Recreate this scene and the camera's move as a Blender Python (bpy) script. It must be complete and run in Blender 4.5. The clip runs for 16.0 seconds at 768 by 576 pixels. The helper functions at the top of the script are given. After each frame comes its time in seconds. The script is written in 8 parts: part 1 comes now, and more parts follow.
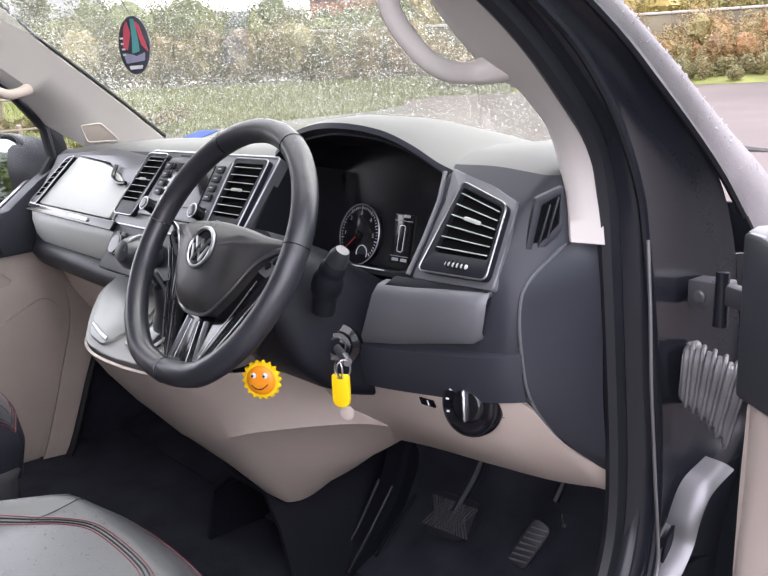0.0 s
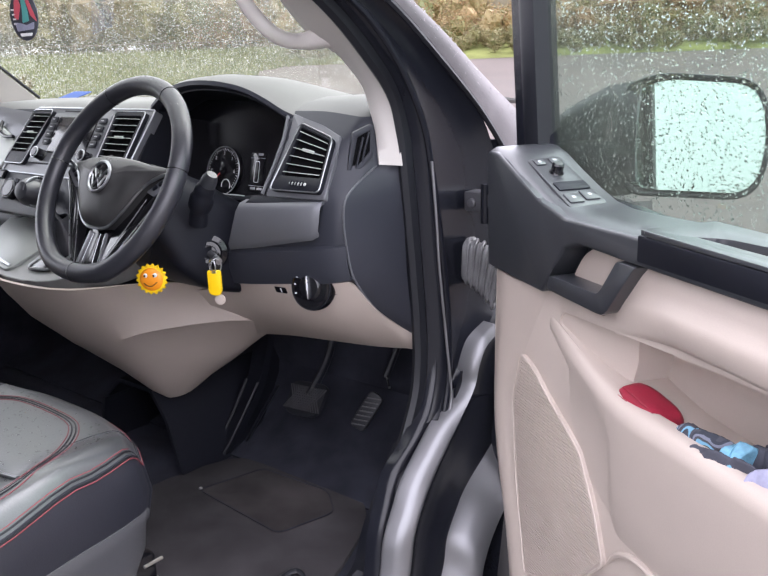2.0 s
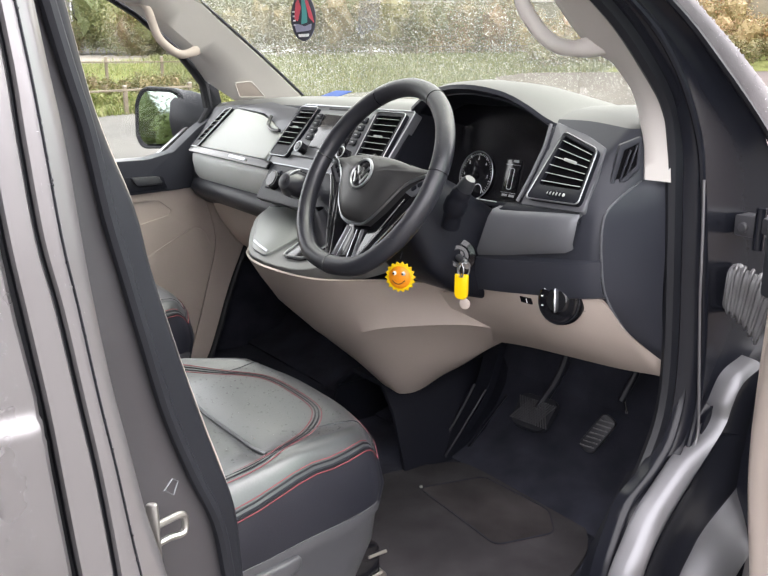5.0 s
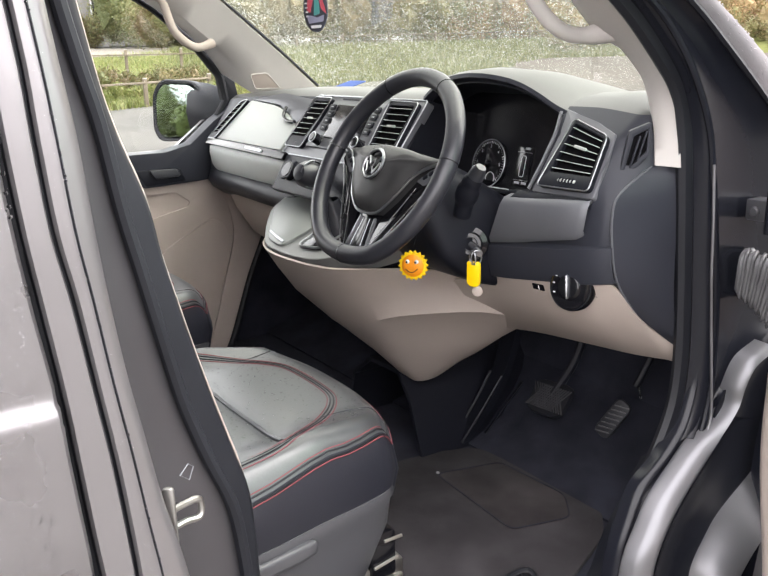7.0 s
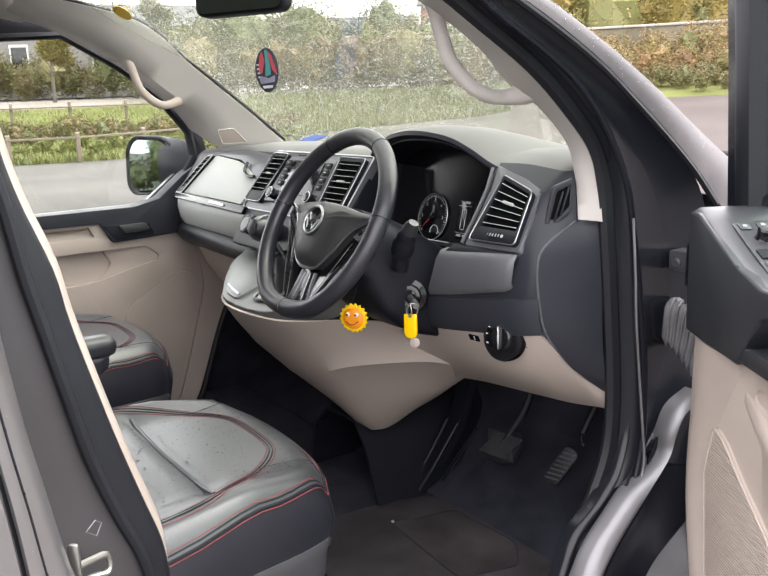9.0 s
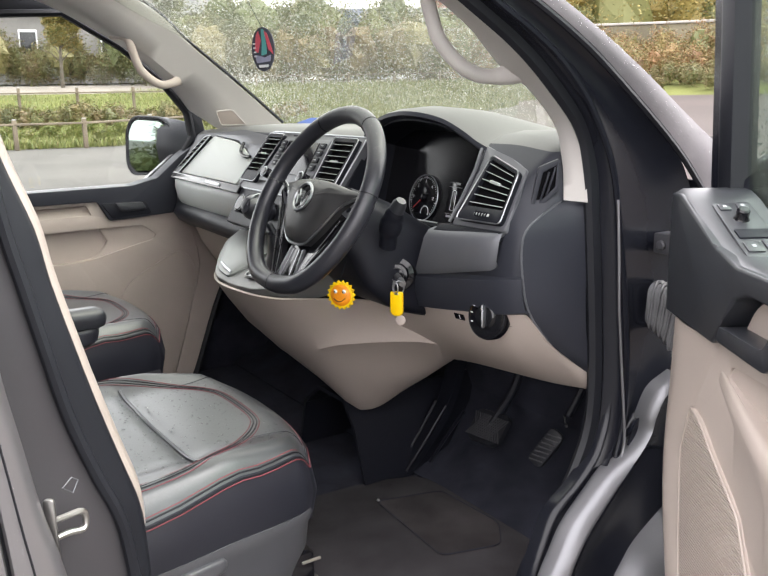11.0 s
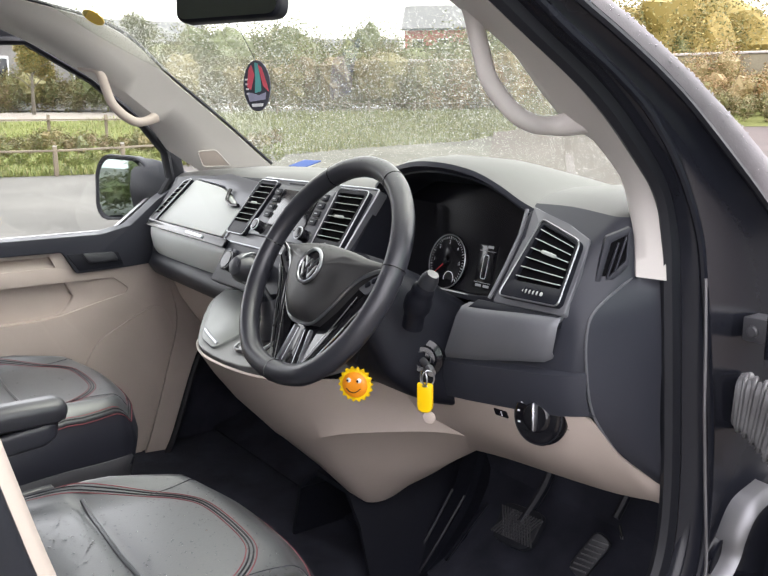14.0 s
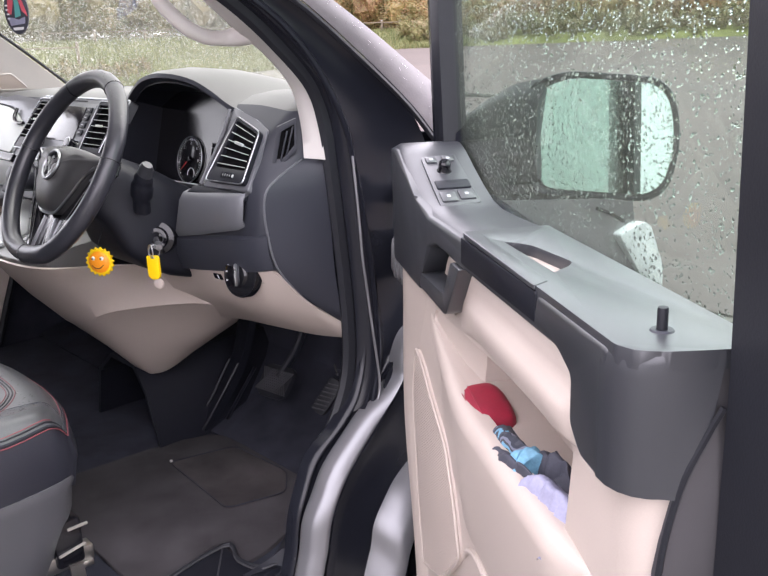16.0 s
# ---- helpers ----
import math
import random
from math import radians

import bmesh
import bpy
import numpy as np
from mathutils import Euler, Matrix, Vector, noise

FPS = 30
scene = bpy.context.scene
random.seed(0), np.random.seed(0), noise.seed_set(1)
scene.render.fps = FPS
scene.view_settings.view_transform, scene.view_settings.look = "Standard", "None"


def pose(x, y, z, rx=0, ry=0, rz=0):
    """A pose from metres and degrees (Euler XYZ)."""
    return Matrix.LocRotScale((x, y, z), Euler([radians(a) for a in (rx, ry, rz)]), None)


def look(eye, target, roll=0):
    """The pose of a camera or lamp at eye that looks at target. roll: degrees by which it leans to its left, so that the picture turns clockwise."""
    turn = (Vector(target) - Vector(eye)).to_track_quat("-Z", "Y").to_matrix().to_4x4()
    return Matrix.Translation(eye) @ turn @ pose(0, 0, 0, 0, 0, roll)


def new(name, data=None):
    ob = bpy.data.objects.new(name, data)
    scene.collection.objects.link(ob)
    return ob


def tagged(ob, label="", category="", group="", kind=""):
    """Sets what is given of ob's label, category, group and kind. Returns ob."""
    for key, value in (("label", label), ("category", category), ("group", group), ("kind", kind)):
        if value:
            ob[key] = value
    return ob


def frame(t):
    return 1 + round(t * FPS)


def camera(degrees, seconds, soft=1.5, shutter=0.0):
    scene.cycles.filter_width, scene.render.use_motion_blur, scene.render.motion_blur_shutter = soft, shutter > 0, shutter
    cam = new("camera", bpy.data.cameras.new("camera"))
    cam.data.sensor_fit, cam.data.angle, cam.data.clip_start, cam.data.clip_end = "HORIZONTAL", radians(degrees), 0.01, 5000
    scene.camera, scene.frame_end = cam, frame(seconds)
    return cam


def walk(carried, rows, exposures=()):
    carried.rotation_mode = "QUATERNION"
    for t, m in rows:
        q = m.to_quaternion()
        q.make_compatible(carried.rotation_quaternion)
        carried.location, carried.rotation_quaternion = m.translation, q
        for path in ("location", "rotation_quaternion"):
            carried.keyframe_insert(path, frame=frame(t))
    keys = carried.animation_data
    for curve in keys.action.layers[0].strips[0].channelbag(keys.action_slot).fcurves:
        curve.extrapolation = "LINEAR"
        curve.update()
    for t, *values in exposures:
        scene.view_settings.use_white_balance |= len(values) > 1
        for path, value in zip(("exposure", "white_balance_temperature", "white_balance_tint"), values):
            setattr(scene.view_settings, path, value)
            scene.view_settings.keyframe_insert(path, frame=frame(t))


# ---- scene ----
cam = camera(48.4, 16.0)
PATH = [
    (0, (1.416, -0.693, 1.48), (-0.065, 0.572, 1.027), -2.4),
    (0.5, (1.579, -0.822, 1.485), (0.088, 0.425, 1.016), -3.4),
    (1, (1.631, -0.946, 1.458), (0.214, 0.372, 0.955), -3.8),
    (1.5, (1.682, -0.962, 1.466), (0.372, 0.453, 0.935), -2.7),
    (2, (1.712, -0.954, 1.471), (0.469, 0.521, 0.942), -2.1),
    (2.5, (1.725, -0.958, 1.469), (0.516, 0.545, 0.938), -2.3),
    (3, (1.72, -0.965, 1.467), (0.475, 0.507, 0.934), -2.8),
    (3.5, (1.661, -0.985, 1.47), (0.228, 0.308, 0.947), -2.1),
    (4, (1.644, -0.993, 1.478), (0.093, 0.161, 0.966), -1.0),
    (4.2, (1.647, -0.988, 1.47), (0.077, 0.149, 0.975), -0.6),
    (6.5, (1.679, -0.976, 1.478), (0.084, 0.107, 0.945), -0.8),
    (7, (1.685, -0.977, 1.476), (0.078, 0.088, 0.945), -1.4),
    (7.5, (1.705, -0.964, 1.484), (0.087, 0.089, 0.962), -1.9),
    (8, (1.72, -0.95, 1.479), (0.093, 0.102, 0.985), -2.2),
    (8.5, (1.79, -0.908, 1.491), (0.158, 0.151, 1.029), -2.4),
    (8.7, (1.774, -0.905, 1.499), (0.147, 0.171, 1.058), -2.4),
    (10.8, (1.804, -0.888, 1.482), (0.168, 0.179, 1.051), -0.9),
    (11, (1.807, -0.889, 1.474), (0.176, 0.178, 1.025), -1.0),
    (11.5, (1.796, -0.894, 1.469), (0.169, 0.163, 0.981), -0.9),
    (12, (1.772, -0.908, 1.462), (0.1, 0.059, 0.942), -1.2),
    (12.5, (1.781, -0.89, 1.46), (0.103, 0.044, 0.902), -2.0),
    (13, (1.744, -0.861, 1.463), (0.105, 0.129, 0.887), -2.3),
    (13.5, (1.613, -0.799, 1.501), (0.003, 0.283, 1.016), -1.5),
    (14, (1.528, -0.796, 1.503), (-0.079, 0.332, 1.117), -0.5),
    (14.5, (1.521, -0.799, 1.499), (-0.075, 0.339, 1.101), -0.4),
    (15, (1.605, -0.798, 1.499), (0.102, 0.449, 1.067), -0.8),
    (15.5, (1.822, -0.778, 1.484), (0.405, 0.547, 0.996), -1.0),
    (16, (1.96, -0.76, 1.482), (0.54, 0.533, 0.925), -2.1),
]
walk(cam, [(t, look(eye, target, roll)) for t, eye, target, roll in PATH], exposures=[(0.0, 2.42, 6250, 17), (1.0, 2.27, 6150, 15), (2.0, 2.28, 6150, 15), (3.0, 2.28, 6150, 13), (4.0, 2.42, 6350, 11), (7.0, 2.42, 6600, 10), (8.5, 2.29, 6600, 10), (11.0, 2.18, 6550, 9), (12.5, 2.42, 6600, 9), (14.0, 2.27, 6450, 11), (15.0, 2.32, 6250, 15), (16.0, 2.37, 6350, 18)])

# ---- light ----
world = bpy.data.worlds.new("overcast_sky")
scene.world = world
world.use_nodes = True
wn = world.node_tree.nodes
wl = world.node_tree.links
sky = wn.new("ShaderNodeTexSky")
sky.sky_type = "NISHITA"
sky.sun_disc = False
sky.sun_elevation, sky.sun_rotation = radians(55), radians(29)
sky.air_density, sky.dust_density, sky.ozone_density = 1.0, 4.0, 1.0
hsv = wn.new("ShaderNodeHueSaturation")
hsv.inputs["Saturation"].default_value = 0.12
hsv.inputs["Value"].default_value = 1.0
cloud = wn.new("ShaderNodeMix")
cloud.data_type = "RGBA"
cloud.inputs[0].default_value = 0.55
cloud.inputs[7].default_value = (9.6, 9.2, 9.6, 1)
bg = wn["Background"]
bg.inputs["Strength"].default_value = 0.15
wl.new(sky.outputs[0], hsv.inputs["Color"])
wl.new(hsv.outputs[0], cloud.inputs[6])
wl.new(cloud.outputs[2], bg.inputs["Color"])
sun_data = bpy.data.lights.new("sun", "SUN")
sun_data.energy, sun_data.angle, sun_data.color = 0.3, radians(60), (1.0, 0.96, 0.9)
sun = new("sun", sun_data)
sun.matrix_basis = look((5, 9, 15), (0, 0, 1))


# ---- materials ----
def mat(name, color, rough=0.5, metal=0.0, vary=0.12, scale=6.0, fine=300.0, bump=0.15, coat=0.0, spec=0.5, depth=0.0006, each=0.0, sheen=0.0, coat_rough=0.06):
    """A plain surface with stains at a large scale, grain at a fine one and a fine relief."""
    m = bpy.data.materials.new(name)
    m.use_nodes = True
    n, l = m.node_tree.nodes, m.node_tree.links
    p = n["Principled BSDF"]
    tc = n.new("ShaderNodeTexCoord")
    big = n.new("ShaderNodeTexNoise")
    big.inputs["Scale"].default_value, big.inputs["Detail"].default_value = scale, 5
    small = n.new("ShaderNodeTexNoise")
    small.inputs["Scale"].default_value, small.inputs["Detail"].default_value = fine, 3
    for t in (big, small):
        l.new(tc.outputs["Object"], t.inputs["Vector"])
    add = n.new("ShaderNodeMath")
    add.operation = "MULTIPLY_ADD"
    l.new(small.outputs["Fac"], add.inputs[0])
    add.inputs[1].default_value = 0.35
    l.new(big.outputs["Fac"], add.inputs[2])
    ramp = n.new("ShaderNodeMapRange")
    ramp.inputs["From Min"].default_value, ramp.inputs["From Max"].default_value = 0.42, 0.92
    ramp.inputs["To Min"].default_value, ramp.inputs["To Max"].default_value = 1 - vary, 1 + vary
    l.new(add.outputs[0], ramp.inputs["Value"])
    fac = ramp.outputs[0]
    if each:
        info = n.new("ShaderNodeObjectInfo")
        geo = n.new("ShaderNodeNewGeometry")
        s = n.new("ShaderNodeMath")
        s.operation = "ADD"
        l.new(info.outputs["Random"], s.inputs[0])
        l.new(geo.outputs["Random Per Island"], s.inputs[1])
        r2 = n.new("ShaderNodeMapRange")
        r2.inputs["From Max"].default_value = 2.0
        r2.inputs["To Min"].default_value, r2.inputs["To Max"].default_value = 1 - each, 1 + each
        l.new(s.outputs[0], r2.inputs["Value"])
        mu = n.new("ShaderNodeMath")
        mu.operation = "MULTIPLY"
        l.new(fac, mu.inputs[0])
        l.new(r2.outputs[0], mu.inputs[1])
        fac = mu.outputs[0]
    vm = n.new("ShaderNodeVectorMath")
    vm.operation = "SCALE"
    vm.inputs[0].default_value = color
    l.new(fac, vm.inputs["Scale"])
    l.new(vm.outputs[0], p.inputs["Base Color"])
    rr = n.new("ShaderNodeMapRange")
    rr.inputs["From Min"].default_value, rr.inputs["From Max"].default_value = 0.3, 0.7
    rr.inputs["To Min"].default_value, rr.inputs["To Max"].default_value = max(rough - 0.06, 0.02), min(rough + 0.08, 1)
    l.new(big.outputs["Fac"], rr.inputs["Value"])
    l.new(rr.outputs[0], p.inputs["Roughness"])
    p.inputs["Metallic"].default_value = metal
    p.inputs["Coat Weight"].default_value = coat
    p.inputs["Coat Roughness"].default_value = coat_rough
    p.inputs["Specular IOR Level"].default_value = spec
    p.inputs["Sheen Weight"].default_value = sheen
    if bump:
        b = n.new("ShaderNodeBump")
        b.inputs["Strength"].default_value, b.inputs["Distance"].default_value = bump, depth
        l.new(small.outputs["Fac"], b.inputs["Height"])
        l.new(b.outputs[0], p.inputs["Normal"])
    return m


def glass(name, tint=(1, 1, 1), haze=0.0, gloss=0.6):
    m = bpy.data.materials.new(name)
    m.use_nodes = True
    n, l = m.node_tree.nodes, m.node_tree.links
    n.remove(n["Principled BSDF"])
    out = n["Material Output"]
    tr = n.new("ShaderNodeBsdfTransparent")
    tr.inputs["Color"].default_value = (*tint, 1)
    gl = n.new("ShaderNodeBsdfGlossy")
    gl.inputs["Roughness"].default_value = 0.02
    lw = n.new("ShaderNodeLayerWeight")
    pw = n.new("ShaderNodeMath")
    pw.operation = "POWER"
    pw.inputs[1].default_value = 4.0
    l.new(lw.outputs["Facing"], pw.inputs[0])
    fr = n.new("ShaderNodeMath")
    fr.operation = "MULTIPLY_ADD"
    fr.inputs[1].default_value, fr.inputs[2].default_value = gloss, 0.03
    l.new(pw.outputs[0], fr.inputs[0])
    mix = n.new("ShaderNodeMixShader")
    l.new(fr.outputs[0], mix.inputs[0])
    l.new(tr.outputs[0], mix.inputs[1])
    l.new(gl.outputs[0], mix.inputs[2])
    last = mix
    if haze:
        tl = n.new("ShaderNodeBsdfTranslucent")
        tl.inputs["Color"].default_value = (0.72, 0.76, 0.64, 1)
        nz = n.new("ShaderNodeTexNoise")
        nz.inputs["Scale"].default_value = 3.0
        mr = n.new("ShaderNodeMapRange")
        mr.inputs["From Min"].default_value, mr.inputs["From Max"].default_value = 0.3, 0.7
        mr.inputs["To Min"].default_value, mr.inputs["To Max"].default_value = haze * 0.5, haze * 1.4
        l.new(nz.outputs["Fac"], mr.inputs["Value"])
        m2 = n.new("ShaderNodeMixShader")
        l.new(mr.outputs[0], m2.inputs[0])
        l.new(mix.outputs[0], m2.inputs[1])
        l.new(tl.outputs[0], m2.inputs[2])
        last = m2
    l.new(last.outputs[0], out.inputs["Surface"])
    return m


def water(name, tone=1.0):
    m = bpy.data.materials.new(name)
    m.use_nodes = True
    p = m.node_tree.nodes["Principled BSDF"]
    p.inputs["Base Color"].default_value = (tone, tone, tone, 1)
    p.inputs["Transmission Weight"].default_value = 1.0
    p.inputs["Roughness"].default_value = 0.0
    p.inputs["IOR"].default_value = 1.33
    return m


def mirror_mat():
    m = bpy.data.materials.new("mirror_glass")
    m.use_nodes = True
    p = m.node_tree.nodes["Principled BSDF"]
    p.inputs["Base Color"].default_value = (0.335, 0.405, 0.375, 1)
    p.inputs["Metallic"].default_value = 1.0
    p.inputs["Roughness"].default_value = 0.02
    return m


def leaf_mat(name, ramp):
    """Leaves that differ in colour from clump to clump, with light passing through."""
    m = bpy.data.materials.new(name)
    m.use_nodes = True
    n, l = m.node_tree.nodes, m.node_tree.links
    p = n["Principled BSDF"]
    geo = n.new("ShaderNodeNewGeometry")
    cr = n.new("ShaderNodeValToRGB")
    els = cr.color_ramp.elements
    for i, c in enumerate(ramp):
        e = els[i] if i < 2 else els.new(0.5)
        e.position = i / (len(ramp) - 1)
        e.color = (*c, 1)
    for i, c in enumerate(ramp):
        els[i].position = i / (len(ramp) - 1)
        els[i].color = (*c, 1)
    l.new(geo.outputs["Random Per Island"], cr.inputs[0])
    l.new(cr.outputs[0], p.inputs["Base Color"])
    p.inputs["Roughness"].default_value = 0.6
    return m


M_DASH = mat("dash_plastic", (0.028, 0.030, 0.039), 0.42, vary=0.10, fine=900, bump=0.2, depth=0.0003, spec=0.32)
M_DOORTRIM = mat("door_trim_plastic", (0.024, 0.026, 0.031), 0.40, vary=0.10, fine=900, bump=0.3, depth=0.0003, spec=0.42, coat=0.7, coat_rough=0.32)
M_LID = mat("grey_shelf_lid", (0.20, 0.212, 0.205), 0.34, vary=0.03, scale=2, bump=0.05)
M_SHELF = mat("grey_shelf_plastic", (0.165, 0.168, 0.165), 0.42, vary=0.06, fine=900, bump=0.2, depth=0.0003)
# same moulding as M_DASH; windscreen light is painted in as paler grey
M_DASHTOP = mat("lit_dash_top", (0.068, 0.069, 0.067), 0.5, vary=0.12, fine=900, bump=0.25, depth=0.0003, coat=0.12, coat_rough=0.35)
M_DARK = mat("dark_plastic", (0.009, 0.010, 0.015), 0.45, spec=0.25, fine=900, bump=0.25, depth=0.0004)
M_BLACK = mat("black_gloss", (0.006, 0.006, 0.008), 0.12, bump=0.0)
M_PAD = mat("airbag_plastic", (0.030, 0.030, 0.031), 0.42, vary=0.35, scale=22, fine=900, bump=0.25, depth=0.0004, coat=0.15, coat_rough=0.3)
def cloth_mat(name, colors, scale):
    """A printed cloth: patches of several colours over a fine weave."""
    m = mat(name, colors[0], 0.8, vary=0.2, scale=30, fine=900, bump=0.4)
    n, l = m.node_tree.nodes, m.node_tree.links
    tc = n.new("ShaderNodeTexCoord")
    nz = n.new("ShaderNodeTexNoise")
    nz.inputs["Scale"].default_value, nz.inputs["Detail"].default_value = scale, 1.5
    l.new(tc.outputs["Object"], nz.inputs["Vector"])
    cr = n.new("ShaderNodeValToRGB")
    cr.color_ramp.interpolation = "CONSTANT"
    els = cr.color_ramp.elements
    for _ in range(len(colors) - 2):
        els.new(0.5)
    for i, c in enumerate(colors):
        els[i].position = 0.0 if i == 0 else 0.30 + 0.40 * i / len(colors)
        els[i].color = (*c, 1)
    l.new(nz.outputs["Fac"], cr.inputs[0])
    l.new(cr.outputs[0], n["Principled BSDF"].inputs["Base Color"])
    return m


M_CLOTH = cloth_mat("patterned_cloth", [(0.22, 0.23, 0.32), (0.03, 0.035, 0.05), (0.06, 0.07, 0.085), (0.10, 0.28, 0.42), (0.025, 0.03, 0.05), (0.20, 0.20, 0.27), (0.10, 0.11, 0.05)], 9.0)
M_CLOTHBLUE = cloth_mat("blue_patterned_cloth", [(0.05, 0.05, 0.065), (0.04, 0.045, 0.06), (0.15, 0.33, 0.46), (0.05, 0.05, 0.065), (0.03, 0.035, 0.05), (0.16, 0.17, 0.22), (0.05, 0.05, 0.06), (0.14, 0.31, 0.44), (0.06, 0.07, 0.05)], 26.0)
M_LIGHTBLUE = mat("light_blue_cloth", (0.15, 0.34, 0.47), 0.75, vary=0.4, scale=60, bump=0.4)
M_VOID = mat("matt_black", (0.004, 0.004, 0.005), 0.9, spec=0.1, bump=0.0)
M_SILVER = mat("grey_satin_lacquer", (0.48, 0.505, 0.485), 0.40, vary=0.05, scale=3, fine=1500, bump=0.03, depth=0.0002, spec=0.4)
M_GUNMETAL = mat("dark_satin_lacquer", (0.122, 0.126, 0.138), 0.36, metal=0.2, vary=0.04, scale=2, bump=0.0)
M_BEIGE = mat("beige_plastic", (0.445, 0.383, 0.340), 0.5, vary=0.07, fine=700, bump=0.3, depth=0.0004)
M_CREAM = mat("cream_trim", (0.54, 0.515, 0.490), 0.55, vary=0.06, fine=700, bump=0.25, depth=0.0004)
M_CHROME = mat("satin_chrome", (0.40, 0.41, 0.43), 0.30, metal=1.0, vary=0.04, bump=0.0)
M_STEEL = mat("zinc_steel", (0.52, 0.51, 0.485), 0.32, metal=1.0, vary=0.1, bump=0.05)
M_PAINT = mat("grey_metallic_paint", (0.235, 0.225, 0.232), 0.30, metal=0.6, vary=0.05, fine=2500, bump=0.06, depth=0.0002, coat=0.45)
# darker copy of the body paint, with shade put into its colour
M_SHADEPAINT = mat("shaded_body_paint", (0.082, 0.079, 0.086), 0.36, metal=0.5, vary=0.08, fine=2500, bump=0.05, depth=0.0002, coat=0.15)
# bright copy of the body paint: sky shine on the folds painted in
M_SILL = mat("wet_sill_highlight", (0.215, 0.215, 0.228), 0.40, metal=0.7, vary=0.06, fine=2500, bump=0.03, depth=0.0002, coat=0.35, coat_rough=0.2)
M_PILLAR = mat("rain_beaded_paint", (0.125, 0.116, 0.122), 0.6, vary=0.15, scale=20, fine=420, bump=0.4, depth=0.0008, spec=0.22)
# body paint darkened: the shade of jambs and sill valleys is painted in
M_JAMB = mat("shaded_jamb_paint", (0.011, 0.012, 0.017), 0.22, vary=0.1, spec=0.36, bump=0.01)
M_RUBBER = mat("black_rubber", (0.010, 0.011, 0.015), 0.5, fine=500, bump=0.2, spec=0.35)
M_BRACKET = mat("satin_black_steel", (0.05, 0.05, 0.056), 0.38, vary=0.1, bump=0.05)
M_BOOT = mat("grey_rubber", (0.10, 0.10, 0.105), 0.48, vary=0.45, scale=30, fine=500, bump=0.3, coat=0.2, coat_rough=0.3)
M_LEATHER = mat("dark_leather", (0.046, 0.050, 0.054), 0.36, vary=0.28, scale=9, fine=420, bump=0.45, depth=0.0005, coat=0.6, coat_rough=0.28)
M_SIDE = mat("dark_seat_side", (0.016, 0.017, 0.024), 0.40, fine=420, bump=0.4, depth=0.0006)
M_STITCH = mat("dull_red_thread", (0.19, 0.045, 0.055), 0.7, fine=1500, bump=0.5, depth=0.0004)
M_SHELL = mat("seat_base_plastic", (0.070, 0.071, 0.078), 0.42, fine=900, bump=0.3, coat=0.3, coat_rough=0.25)
M_CARPET = mat("dark_carpet", (0.029, 0.031, 0.043), 0.95, vary=0.45, scale=12, fine=1200, bump=0.8, depth=0.002, spec=0.1, sheen=0.02)
M_HEEL = mat("worn_heel_pad", (0.040, 0.035, 0.036), 0.95, vary=0.8, scale=7, fine=900, bump=0.8, depth=0.002, spec=0.1, sheen=0.05)
M_MAT = mat("worn_floor_mat", (0.036, 0.033, 0.036), 0.95, vary=0.75, scale=6, fine=900, bump=0.8, depth=0.002, spec=0.1, sheen=0.05)
M_WHEEL = mat("wheel_leather", (0.021, 0.022, 0.028), 0.36, vary=0.08, fine=600, bump=0.35, depth=0.0004, coat=0.25, coat_rough=0.3)
M_RED = mat("red_fabric", (0.25, 0.008, 0.028), 0.6, vary=0.3, scale=25, fine=600, bump=0.5)
M_YELLOW = mat("yellow_plastic", (0.90, 0.58, 0.0), 0.35, vary=0.03, bump=0.0)
M_ORANGE = mat("orange_plastic", (0.88, 0.30, 0.01), 0.4, vary=0.1, scale=40, bump=0.0)
M_WHITE = mat("white_print", (0.75, 0.76, 0.78), 0.5, vary=0.03, bump=0.0)
M_LAMP = mat("clear_lamp_lens", (0.36, 0.38, 0.38), 0.3, vary=0.3, scale=14, bump=0.0, coat=0.6)
M_PRINT = mat("printed_mark", (0.35, 0.36, 0.38), 0.5, vary=0.03, bump=0.0)
M_NEEDLE = mat("red_needle", (0.5, 0.03, 0.03), 0.5, vary=0.03, bump=0.0)
M_BLUE = mat("blue_card", (0.02, 0.06, 0.24), 0.8, vary=0.1, bump=0.0)
M_LILAC = mat("lilac_cloth", (0.30, 0.30, 0.42), 0.75, vary=0.2, scale=30, bump=0.3)
M_NAVY = mat("navy_cloth", (0.05, 0.052, 0.07), 0.75, vary=0.3, scale=30, bump=0.3)
M_TEAL = mat("teal_print", (0.10, 0.36, 0.36), 0.5, vary=0.1, bump=0.0)
M_CORAL = mat("coral_print", (0.62, 0.10, 0.14), 0.5, vary=0.1, bump=0.0)
M_GLASS = glass("window_glass", (0.93, 0.95, 0.94))
M_WSGLASS = glass("misted_windscreen", (0.62, 0.65, 0.58), haze=0.032)
M_DOORGLASS = glass("wet_door_glass", (0.68, 0.75, 0.71), haze=0.02, gloss=0.3)
M_WATER = water("water_drop")
# water greyed for the windscreen: dims the sky its drops refract, by colour
M_SPRAY = water("dimmed_water_drop", 0.55)
M_MIRROR = mirror_mat()
M_TYRE = mat("tyre_rubber", (0.016, 0.016, 0.017), 0.8, fine=200, bump=0.4)
